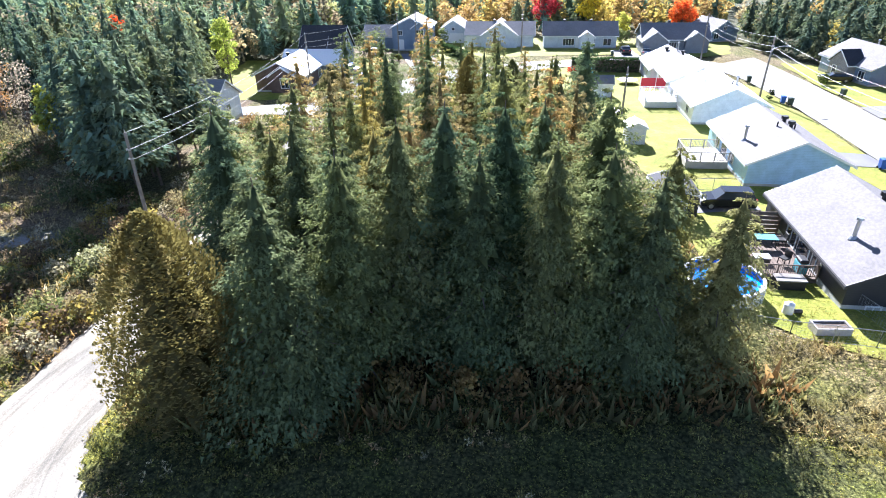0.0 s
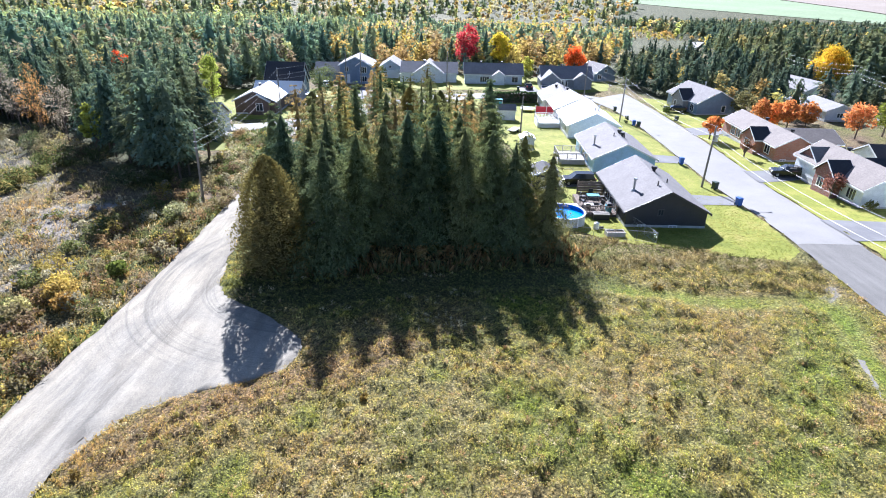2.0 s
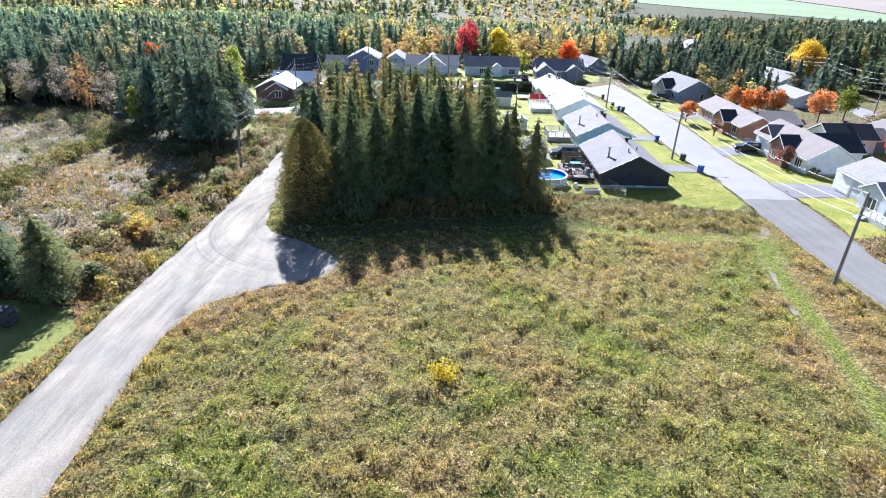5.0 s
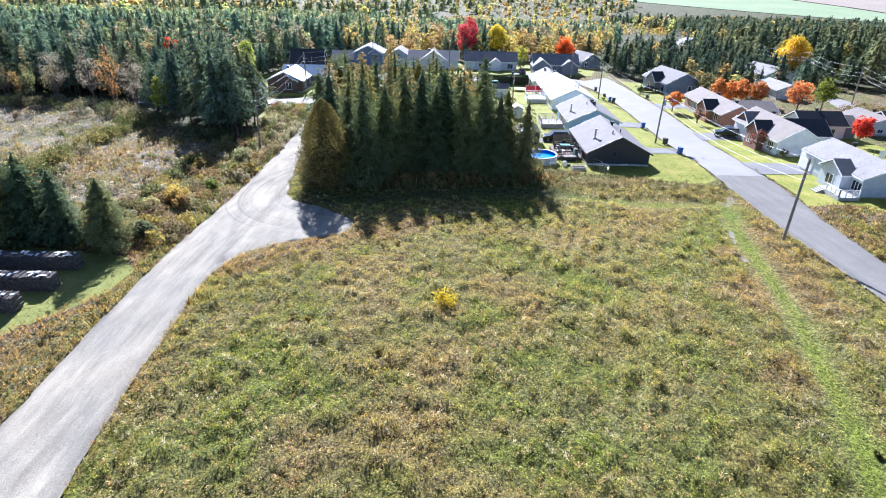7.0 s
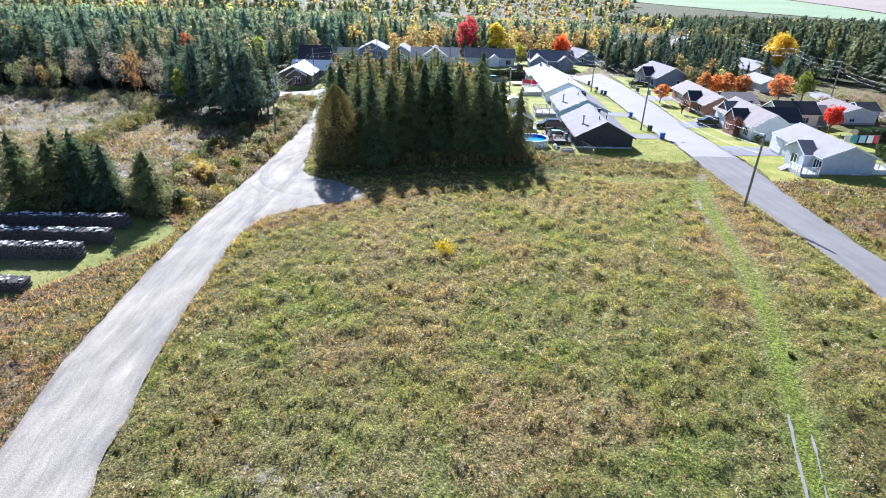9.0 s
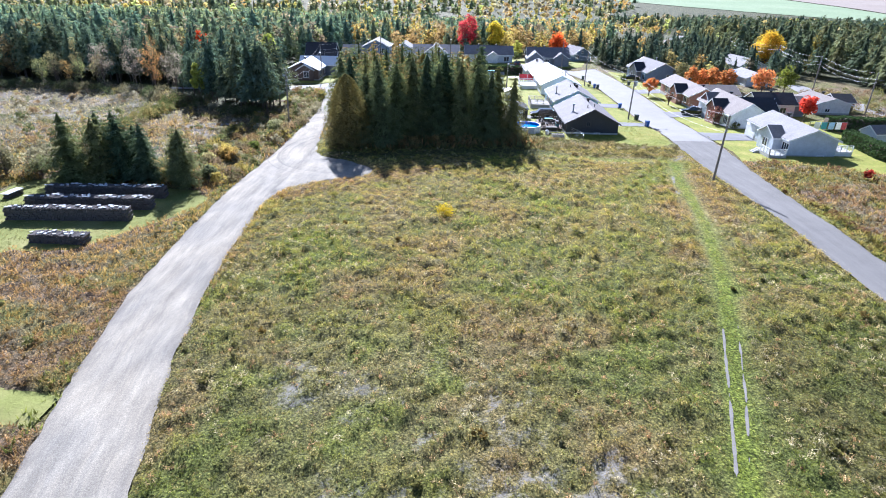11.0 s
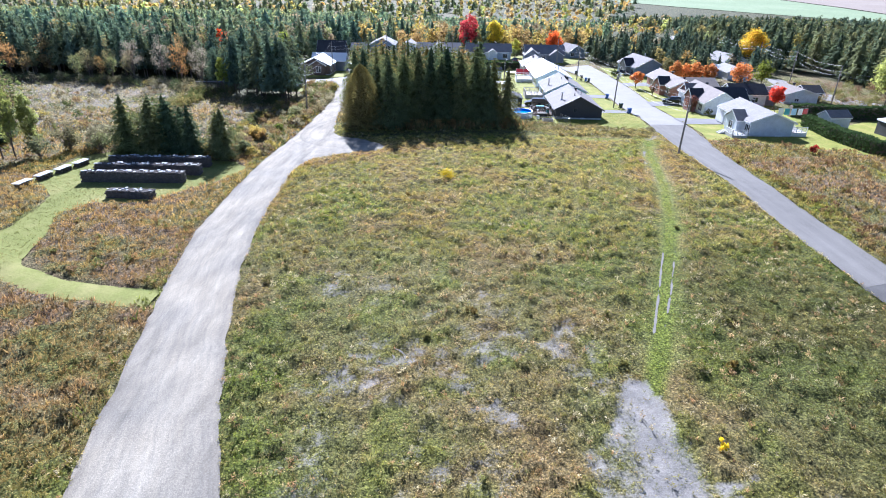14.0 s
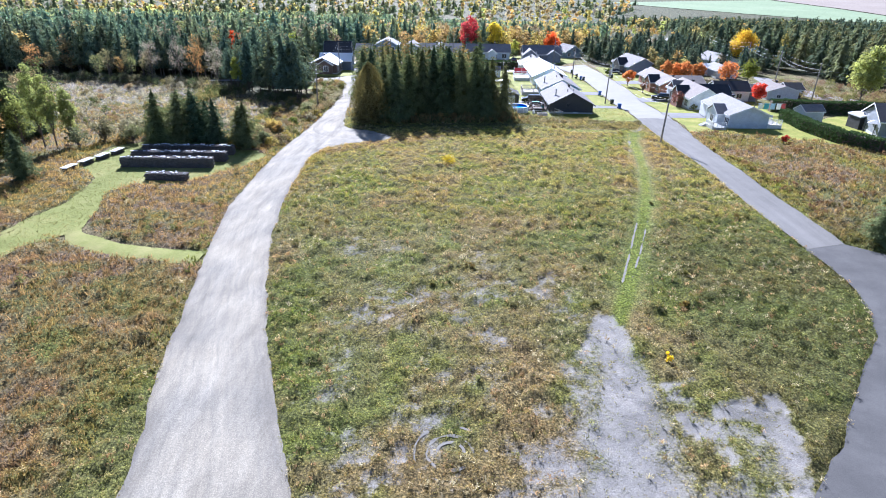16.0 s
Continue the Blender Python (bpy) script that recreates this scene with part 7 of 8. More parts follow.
leaf_tree("maple_tree", 54.3, 31.7, 1.7, 0.7, (0.36, 0.06, 0.05), 127, "small red shrub in the weeds", "shrub", 12, 34, 0.12, 0.1, 0.04)
leaf_tree("willow_shrub", 47.8, 127.0, 2.2, 1.3, (0.08, 0.11, 0.03), 128, "round green garden shrub", "shrub", 14, 40, 0.12, 0.05, 0.05)
leaf_tree("willow_shrub", 63.5, 124.5, 5.5, 3.0, (0.20, 0.19, 0.10), 129, "grey-green bushy tree beside the slate-blue house", "tree", 30, 50, 0.18)
leaf_tree("shrub", 52.0, 64.8, 1.6, 1.0, (0.12, 0.13, 0.05), 130, "low garden shrub beside the house", "shrub", 12, 34, 0.1, 0.05, 0.04)
leaf_tree("shrub", 8.0, 133.0, 1.7, 1.1, (0.42, 0.06, 0.04), 131, "round red garden shrub by the hedge", "shrub", 14, 40, 0.1, 0.05, 0.04)
leaf_tree("shrub", 36.0, 116.0, 1.7, 0.6, (0.04, 0.06, 0.03), 132, "small dark clipped conifer on the lawn", "shrub", 14, 40, 0.08, 0.02, 0.04)
for q, (x, y, h, c) in enumerate(((-48.5, 146.0, 4.5, (0.30, 0.33, 0.16)), (-46.0, 150.5, 5.0, (0.34, 0.36, 0.18)), (-35.0, 150.0, 5.5, (0.12, 0.15, 0.08)), (-34.0, 156.5, 6.0, (0.13, 0.17, 0.09)), (-37.0, 136.5, 2.4, (0.14, 0.17, 0.08)), (-19.5, 158.5, 2.6, (0.16, 0.2, 0.09)), (-20.5, 168.0, 4.0, (0.14, 0.18, 0.09)), (-7.0, 160.5, 2.2, (0.15, 0.2, 0.08)), (-31.5, 149.5, 2.0, (0.2, 0.2, 0.1)), (21.5, 168.5, 4.0, (0.16, 0.2, 0.09)), (38.5, 168.0, 3.5, (0.2, 0.22, 0.1)))):
    leaf_tree("garden_bush", x, y, h, h * 0.5, c, 230 + q, "leafy green garden bush between the houses", "bush", 20, 40, 0.16, 0.06, 0.06)
for q, (x, y) in enumerate(((-30.0, 144.0), (-27.0, 146.5), (-24.5, 149.0), (-33.0, 141.0))):
    leaf_tree("shrub", x, y, 1.6, 1.0, (0.10, 0.11, 0.03), 140 + q, "round clipped garden shrub", "shrub", 14, 36, 0.1, 0.05, 0.04)
for q, (x, y, h) in enumerate(((-66, 15, 11.5), (-75, 26, 12.0), (-68, 24, 9.5), (-81, 36, 12.5), (-73, 33, 10.5), (-83, 24, 12), (-77, 16, 10), (-72, 29, 8.5), (-89, 34, 12.5), (-78, 41, 10))):
    leaf_tree("aspen_tree", x, y, h, 2.6, ((0.42, 0.28, 0.13), (0.34, 0.26, 0.16), (0.23, 0.26, 0.09), (0.40, 0.27, 0.13), (0.30, 0.25, 0.16))[q % 5], 150 + q, "half-bare tan and yellow aspen at the yard's edge", "aspen", 42, 46, 0.155, 0.07)
rng = np.random.default_rng(170)
for q in range(16):
    x, y = rng.uniform(-93, -68), rng.uniform(10, 40)
    if not bool(lawn_mask(x, y)):
        leaf_tree("aspen_tree", x, y, rng.uniform(9.0, 13.5), rng.uniform(2.2, 3.2), ((0.16, 0.2, 0.08), (0.38, 0.27, 0.14), (0.30, 0.25, 0.17), (0.42, 0.30, 0.12))[q % 4], 171 + q, "half-bare autumn aspen in the thicket beside the yard", "aspen", 42, 46, 0.155, 0.07)
for q, (x, y, h) in enumerate(((-52.5, 27.5, 3.2), (-54.5, 30.0, 3.8), (-50.5, 31.5, 3.0), (-58.5, 23.0, 3.4), (-55.5, 33.5, 3.6), (-47.0, 32.5, 2.8), (-31.0, 27.5, 2.2))):
    leaf_tree("willow_shrub", x, y, h, h * 0.62, ((0.17, 0.19, 0.12), (0.30, 0.29, 0.22), (0.12, 0.15, 0.06))[q % 3], 190 + q, "bushy grey-green willow behind the firewood", "willow", 22, 44, 0.14, 0.08)
leaf_tree("willow_shrub", -57.0, 27.5, 4.5, 2.2, (0.16, 0.16, 0.11), 160, "grey-green bushy willow beside the grass", "willow", 24, 50, 0.14, 0.1)
leaf_tree("willow_shrub", -63.0, 14.0, 4.2, 2.4, (0.09, 0.10, 0.035), 161, "dark green bush beside the grass", "shrub", 24, 50, 0.16, 0.05)
for q, (x, y, h, c) in enumerate(((-32.6, 38.9, 2.2, (0.42, 0.31, 0.11)), (-33.8, 40.2, 2.0, (0.40, 0.35, 0.12)), (-31.4, 37.4, 1.6, (0.40, 0.26, 0.10)), (-34.6, 36.4, 1.7, (0.42, 0.40, 0.22)), (-30.6, 43.5, 1.5, (0.14, 0.19, 0.06)), (-31.2, 57.5, 2.0, (0.36, 0.36, 0.24)))):
    leaf_tree("roadside_bush", x, y, h, h * 0.75, c, 570 + q, "leafy autumn bush beside the gravel road", "bush", 26, 44, 0.11, 0.05, 0.05)
leaf_tree("shrub", -0.8, 14.3, 1.1, 1.4, (0.50, 0.42, 0.03), 162, "low yellow-flowering weed clump in the field", "weeds", 16, 40, 0.08, 0.05, 0.03)
leaf_tree("shrub", 14.7, -30.6, 0.8, 0.35, (0.74, 0.62, 0.03), 163, "small bright yellow sapling in the gravel", "sapling", 8, 26, 0.07, 0.1, 0.02)
for q, (x, y, h, rx) in enumerate(((-63.6, 22.6, 13.5, 1.7), (-61.4, 22.2, 12.0, 1.5), (-60.6, 25.4, 9.5, 1.4))):
    leaf_tree("aspen_tree", x, y, h, rx, ((0.30, 0.34, 0.13), (0.33, 0.36, 0.13), (0.27, 0.31, 0.13))[q], 560 + q, "tall yellow-green aspen behind the firewood pallets", "aspen", 90, 60, 0.11, 0.16, 0.12)
# spruces by the firewood and at the field's east edge
for q, (x, y, s) in enumerate(((-46.3, 24.6, 0.78), (-43.2, 25.4, 0.72), (-41.0, 26.5, 0.70), (-38.0, 26.2, 0.66), (-32.8, 24.9, 0.64), (-35.0, 28.5, 0.5), (-44.5, 28.5, 0.74), (-49, 29, 0.6), (42.0, -10.8, 0.6), (-74.0, 36.0, 0.85), (-54.8, 5.6, 0.55), (-70.5, 26.5, 0.9), (-71.0, 32.0, 0.7), (-72.0, 19.5, 1.0), (-76.0, 28.0, 1.05), (-42.0, 27.8, 0.76), (-34.0, 26.2, 0.58), (-40.4, 29.0, 0.6))):
    stand("spruce_tree", YOUNG[q % 3], x, y, s, RNG.uniform(0, 360), "dense young spruce at the yard's edge", "spruce", "spruces round the yard", 1.4)


# ---------------------------------------------------------------- hedges
def hedge(line, h, w, label, seed, lumpy=0.25):
    rng = np.random.default_rng(seed)
    L = sum(math.hypot(b[0] - a[0], b[1] - a[1]) for a, b in zip(line, line[1:]))
    n = int(L * 330 * (h + w) / 4)
    seg = np.array([math.hypot(b[0] - a[0], b[1] - a[1]) for a, b in zip(line, line[1:])])
    pick = rng.choice(len(seg), n, p=seg / seg.sum())
    a, b = np.array(line)[pick], np.array(line)[pick + 1]
    u = rng.uniform(0, 1, n)[:, None]
    c = a * (1 - u) + b * u
    d = (b - a) / np.linalg.norm(b - a, axis=1)[:, None]
    nr = np.c_[-d[:, 1], d[:, 0]]
    lump = 1 + lumpy * (fbm(c[:, 0], c[:, 1], 1.6, seed) - 0.5)
    side = rng.integers(0, 3, n)
    off = np.where(side == 0, -w / 2, np.where(side == 1, w / 2, rng.uniform(-w / 2, w / 2, n))) * lump
    zz = np.where(side == 2, h * lump, rng.uniform(0, h, n))
    p = np.c_[c + nr * off[:, None], gz(c[:, 0], c[:, 1]) + zz] + rng.normal(0, 0.06, (n, 3))
    uu = rng.normal(size=(n, 3))
    uu /= np.linalg.norm(uu, axis=1)[:, None]
    vv = np.cross(uu, rng.normal(size=(n, 3)))
    vv /= np.linalg.norm(vv, axis=1)[:, None]
    s = rng.uniform(0.08, 0.17, n)[:, None]
    V = np.stack([p - uu * s, p + vv * s, p + uu * s, p - vv * s], 1).reshape(-1, 3)
    k = np.arange(n)[:, None] * 4
    T = np.r_[k + (0, 1, 2), k + (0, 2, 3)]
    C = np.repeat(np.array((0.075, 0.115, 0.05)) * rng.uniform(0.7, 1.35, n)[:, None], 4, 0)
    t = empty("cedar_hedge", pose(0, 0, 0), label, "hedge")
    ob = new("foliage", tri_mesh("foliage", V, T, M["needles"], C))
    ob.parent = t
    core = bmesh.new()
    for (x0, y0), (x1, y1) in zip(line, line[1:]):
        q = math.hypot(x1 - x0, y1 - y0)
        ex, ey = (y1 - y0) / q * w * 0.4, -(x1 - x0) / q * w * 0.4
        lo = [core.verts.new((x + sx * ex, y + sx * ey, g(x, y) - 0.1)) for x, y in ((x0, y0), (x1, y1)) for sx in (-1, 1)]
        hi = [core.verts.new((x + sx * ex, y + sx * ey, g(x, y) + h * 0.88)) for x, y in ((x0, y0), (x1, y1)) for sx in (-1, 1)]
        for f in ((lo[0], lo[1], hi[1], hi[0]), (lo[3], lo[2], hi[2], hi[3]), (lo[1], lo[3], hi[3], hi[1]), (lo[2], lo[0], hi[0], hi[2]), (hi[0], hi[1], hi[3], hi[2])):
            core.faces.new(f)
    part("branch_core", core, M["bark"], t)


hedge([(8.0, 136.2), (20.2, 136.2)], 2.4, 1.4, "long clipped cedar hedge across the yard", 201)
hedge([(66.2, 55.0), (64.6, 44.0), (64.6, 33.0), (66.8, 26.5), (72, 23.5)], 2.1, 1.7, "long clipped cedar hedge between the yards", 202)
hedge([(69, 66), (80, 64.5), (95, 62)], 2.6, 1.8, "tall dark cedar hedge before the far road", 203)
hedge([(-18.5, 158.0), (-12.0, 146.0)], 1.6, 1.5, "clipped hedge beside the driveway", 204)


# ---------------------------------------------------------------- woods
def woods(name, pts, sizes, kinds, label, detail, seed):
    """Many trees in one mesh. kinds 0: spruce, 1: broadleaf with its colour."""
    rng = np.random.default_rng(seed)
    protos = []
    for q in range(6):
        bo, lv, sz = {3: (94, 15, 0.037), 2: (30, 7, 0.08), 1: (14, 6, 0.12), 0: (8, 5, 0.18)}[detail]
        rr = 0.19 + 0.03 * (q % 3)
        low = {3: 0.22, 2: 0.2, 1: 0.3, 0: 0.35}[detail] + 0.05 * (q % 3)
        pw = (0.7, 0.85, 0.6)[q % 3]
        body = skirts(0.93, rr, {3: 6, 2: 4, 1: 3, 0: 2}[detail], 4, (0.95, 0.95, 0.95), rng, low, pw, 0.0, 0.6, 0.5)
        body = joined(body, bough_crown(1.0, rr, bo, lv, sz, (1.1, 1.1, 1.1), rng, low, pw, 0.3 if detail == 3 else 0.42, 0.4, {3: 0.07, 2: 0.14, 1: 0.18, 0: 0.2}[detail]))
        protos.append(body)
    leafs = []
    for q in range(5):
        bl, lv, sz = {3: (28, 28, 0.025), 2: (18, 14, 0.04), 1: (13, 9, 0.058), 0: (6, 6, 0.12)}[detail]
        V, T, C, _ = crown_blobs(1.0, 0.2 + 0.03 * (q % 3), 0.05, bl, lv, sz, (1, 1, 1), rng, 0.14, 1.35, 1.35)
        leafs.append((V, T, C))
    AV, AT, AC, n = [], [], [], 0
    for (x, y), s, (kd, col) in zip(pts, sizes, kinds):
        V, T, C = protos[rng.integers(6)] if kd == 0 else leafs[rng.integers(5)]
        a = rng.uniform(0, 6.28)
        ca, sa = math.cos(a), math.sin(a)
        w = s * ((rng.uniform(0.8, 1.15) if detail == 3 else rng.uniform(0.95, 1.35)) if kd == 0 else rng.uniform(0.95, 1.35))
        P = np.c_[(V[:, 0] * ca - V[:, 1] * sa) * w + x, (V[:, 0] * sa + V[:, 1] * ca) * w + y, V[:, 2] * s + g(x, y) - 0.2]
        AV.append(P)
        AT.append(T + n)
        AC.append(C * np.array(col) * rng.uniform(0.8, 1.2))
        n += len(V)
    me = tri_mesh(name, np.concatenate(AV), np.concatenate(AT), M["needles"] if name.startswith("spruce") else M["leaves"], np.concatenate(AC))
    return tagged(new(name, me), label, "woods", kind="stuff")


BUILT = [(-50, 104, -18, 150), (-38, 148, -18, 172), (-54, 92, -32, 106), (-16, 140, 48, 184), (4, 50, 66, 140), (64, 20, 112, 112), (50, 120, 66, 143), (75, 111, 93, 133), (83, 142, 101, 163), (58, 100, 92, 116), (102, 158, 119, 181), (-36, 40, -16, 108)]


def scatter(poly, gap, seed, jitter=0.45, limit=99999):
    rng = np.random.default_rng(seed)
    xs = [p[0] for p in poly]
    ys = [p[1] for p in poly]
    X_, Y_ = np.meshgrid(np.arange(min(xs), max(xs), gap), np.arange(min(ys), max(ys), gap))
    X_, Y_ = X_.ravel() + rng.uniform(-jitter, jitter, X_.size) * gap, Y_.ravel() + rng.uniform(-jitter, jitter, Y_.size) * gap
    ok = inside(X_, Y_, poly)
    ok &= near_line(X_, Y_, [(94, 236), (110, 285), (134, 340), (183, 448)]) > 8
    ok &= (np.abs(X_ - 10) < 60 + 0.85 * np.abs(Y_ + 60)) & ~road_mask(X_, Y_) & ~lawn_mask(X_, Y_)
    for x0, y0, x1, y1 in BUILT:
        ok &= ~((X_ > x0) & (X_ < x1) & (Y_ > y0) & (Y_ < y1))
    return np.c_[X_[ok], Y_[ok]][:limit]


SPR = [(0.18, 0.24, 0.165), (0.21, 0.255, 0.16), (0.16, 0.225, 0.165), (0.245, 0.265, 0.15)]
LEAFC = [(0.50, 0.42, 0.19), (0.56, 0.47, 0.16), (0.44, 0.37, 0.26), (0.40, 0.38, 0.28), (0.52, 0.36, 0.15), (0.38, 0.43, 0.17), (0.42, 0.38, 0.33), (0.50, 0.46, 0.17)]
MUTED = [(0.40, 0.34, 0.22), (0.38, 0.34, 0.27), (0.44, 0.36, 0.18), (0.34, 0.36, 0.18), (0.42, 0.33, 0.25)]
GOLD = [(0.56, 0.43, 0.17), (0.52, 0.40, 0.19), (0.55, 0.47, 0.17), (0.47, 0.35, 0.19)]


def plant(name, poly, gap, lo, hi, leaf_share, detail, seed, label, patchy=30.0, needle=1.0, leafing=1.0, hues=LEAFC):
    pts = scatter(poly, gap, seed)
    rng = np.random.default_rng(seed + 1)
    m = fbm(pts[:, 0], pts[:, 1], patchy, seed) + rng.uniform(-0.16, 0.16, len(pts))
    leaf = m > np.quantile(m, 1 - leaf_share) if leaf_share > 0 else np.zeros(len(pts), bool)
    sz = lo + (hi - lo) * (0.9 * fbm(pts[:, 0], pts[:, 1], 14.0, seed + 5) + rng.uniform(-0.75, 0.75, len(pts)))
    if (~leaf).any():
        sp = pts[~leaf]
        # needle scales the spruce tint; values above 1 imitate haze by colour.
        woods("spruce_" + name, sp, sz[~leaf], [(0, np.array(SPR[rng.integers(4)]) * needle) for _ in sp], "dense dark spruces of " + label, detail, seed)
    if leaf.any():
        lf = pts[leaf]
        woods("broadleaf_" + name, lf, sz[leaf] * 0.85, [(1, np.array(hues[rng.integers(len(hues))]) * leafing) for _ in lf], "yellow and tan autumn trees of " + label, detail, seed)
    return pts, sz


WEST_EDGE = [(-34, 70), (-42, 72.5), (-52, 82), (-63, 92), (-78, 104), (-104, 109), (-150, 106), (-150, 130), (-100, 132), (-62, 128), (-50, 112), (-37, 90)]
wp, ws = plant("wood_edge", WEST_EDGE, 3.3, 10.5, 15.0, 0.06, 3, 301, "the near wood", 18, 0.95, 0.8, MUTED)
bm = bmesh.new()
for (x, y), s in zip(wp, ws):
    tube(bm, [(x, y, g(x, y) - 0.3), (x, y, g(x, y) + s * 0.9)], [0.15, 0.03], 5)
tagged(new("wood_trunks", bm_mesh("wood_trunks", bm, M["bark"])), "grey trunks of the near wood", "trunks", kind="stuff")
# Needle tint rises with distance to the west and north, as painted haze.
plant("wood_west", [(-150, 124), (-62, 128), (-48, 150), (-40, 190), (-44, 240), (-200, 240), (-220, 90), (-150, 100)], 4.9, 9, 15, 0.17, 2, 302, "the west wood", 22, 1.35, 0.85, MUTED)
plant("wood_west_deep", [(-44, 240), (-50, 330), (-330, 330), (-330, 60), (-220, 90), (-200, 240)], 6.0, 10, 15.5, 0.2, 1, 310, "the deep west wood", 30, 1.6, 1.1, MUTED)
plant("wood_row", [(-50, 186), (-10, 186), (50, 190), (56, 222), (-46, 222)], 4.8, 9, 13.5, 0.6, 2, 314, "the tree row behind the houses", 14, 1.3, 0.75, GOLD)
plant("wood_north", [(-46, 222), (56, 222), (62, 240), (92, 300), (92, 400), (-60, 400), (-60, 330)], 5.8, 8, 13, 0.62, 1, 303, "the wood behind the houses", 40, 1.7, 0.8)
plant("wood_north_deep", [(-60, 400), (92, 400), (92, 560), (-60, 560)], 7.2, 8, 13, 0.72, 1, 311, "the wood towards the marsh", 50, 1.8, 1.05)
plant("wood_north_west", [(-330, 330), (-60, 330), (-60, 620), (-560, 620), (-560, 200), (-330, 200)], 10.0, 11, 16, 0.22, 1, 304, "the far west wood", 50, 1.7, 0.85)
plant("wood_east", [(104, 192), (108, 170), (112, 110), (118, 96), (135, 70), (230, 60), (230, 200), (180, 290), (124, 290), (116, 240)], 5.7, 10, 15, 0.1, 2, 305, "the east wood", 30, 0.72, 0.9)
plant("wood_east_deep", [(230, 60), (330, 60), (480, 330), (330, 480), (196, 480), (124, 290), (180, 290), (230, 200)], 6.8, 10, 15, 0.2, 1, 312, "the deep east wood", 40, 0.78, 0.9)
plant("wood_far_east", [(196, 480), (330, 480), (520, 330), (900, 420), (520, 660), (180, 740)], 9.5, 11, 16, 0.16, 0, 306, "the far east wood", 60, 0.85, 0.95)
plant("wood_far", [(-900, 620), (-30, 560), (-10, 800), (200, 760), (360, 1160), (-300, 1700), (-1300, 1500)], 26.0, 16, 23, 0.6, 0, 307, "the far valley wood", 140)
plant("wood_middle", [(48, 152), (56, 143), (66, 143), (67, 124), (75, 116), (76, 135), (98, 134), (108, 140), (106, 175), (104, 200), (92, 240), (76, 240), (66, 210), (49, 186)], 4.6, 6.5, 10.5, 0.1, 2, 308, "the trees before the far road", 24, 0.68, 0.8)
plant("wood_marsh", [(-60, 560), (92, 560), (110, 480), (196, 480), (190, 700), (120, 720), (0, 800), (-30, 560)], 9.0, 4.5, 8.5, 0.85, 0, 313, "the open marsh", 60)
plant("wood_hill", [(-1300, 1500), (-300, 1720), (500, 2500), (-1500, 2600)], 40.0, 18, 30, 0.5, 0, 309, "the far hill wood", 200)
rng = np.random.default_rng(420)
for q in range(9):
    x = rng.uniform(-125, -84)
    y = float(np.interp(x, (-125, -104, -78, -60, -54), (98, 101, 96, 82, 74))) + rng.uniform(-1.5, 5)
    leaf_tree("bare_birch", x, y, rng.uniform(6.5, 11.5), rng.uniform(1.8, 2.6), ((0.28, 0.27, 0.16), (0.33, 0.28, 0.2), (0.26, 0.28, 0.14), (0.38, 0.28, 0.14))[q % 4], 430 + q, "half-bare tan and grey birch before the spruces", "birch", 26, 30, 0.12, 0.22, 0.1)
# half-bare trees standing in the clearing's edge
for q, (x, y, h) in enumerate(((-75, 95.5, 13.0), (-68, 90.5, 13.5), (-61.5, 87, 12.0), (-84, 98, 12.0), (-118, 100, 11.0), (-128, 97, 10.0))):
    leaf_tree("bare_birch", x, y, h, 2.9, ((0.36, 0.31, 0.29), (0.47, 0.28, 0.13), (0.38, 0.33, 0.30))[q % 3], 400 + q, "half-bare tan birch before the spruces", "birch", 44, 34, 0.1, 0.2, 0.12)


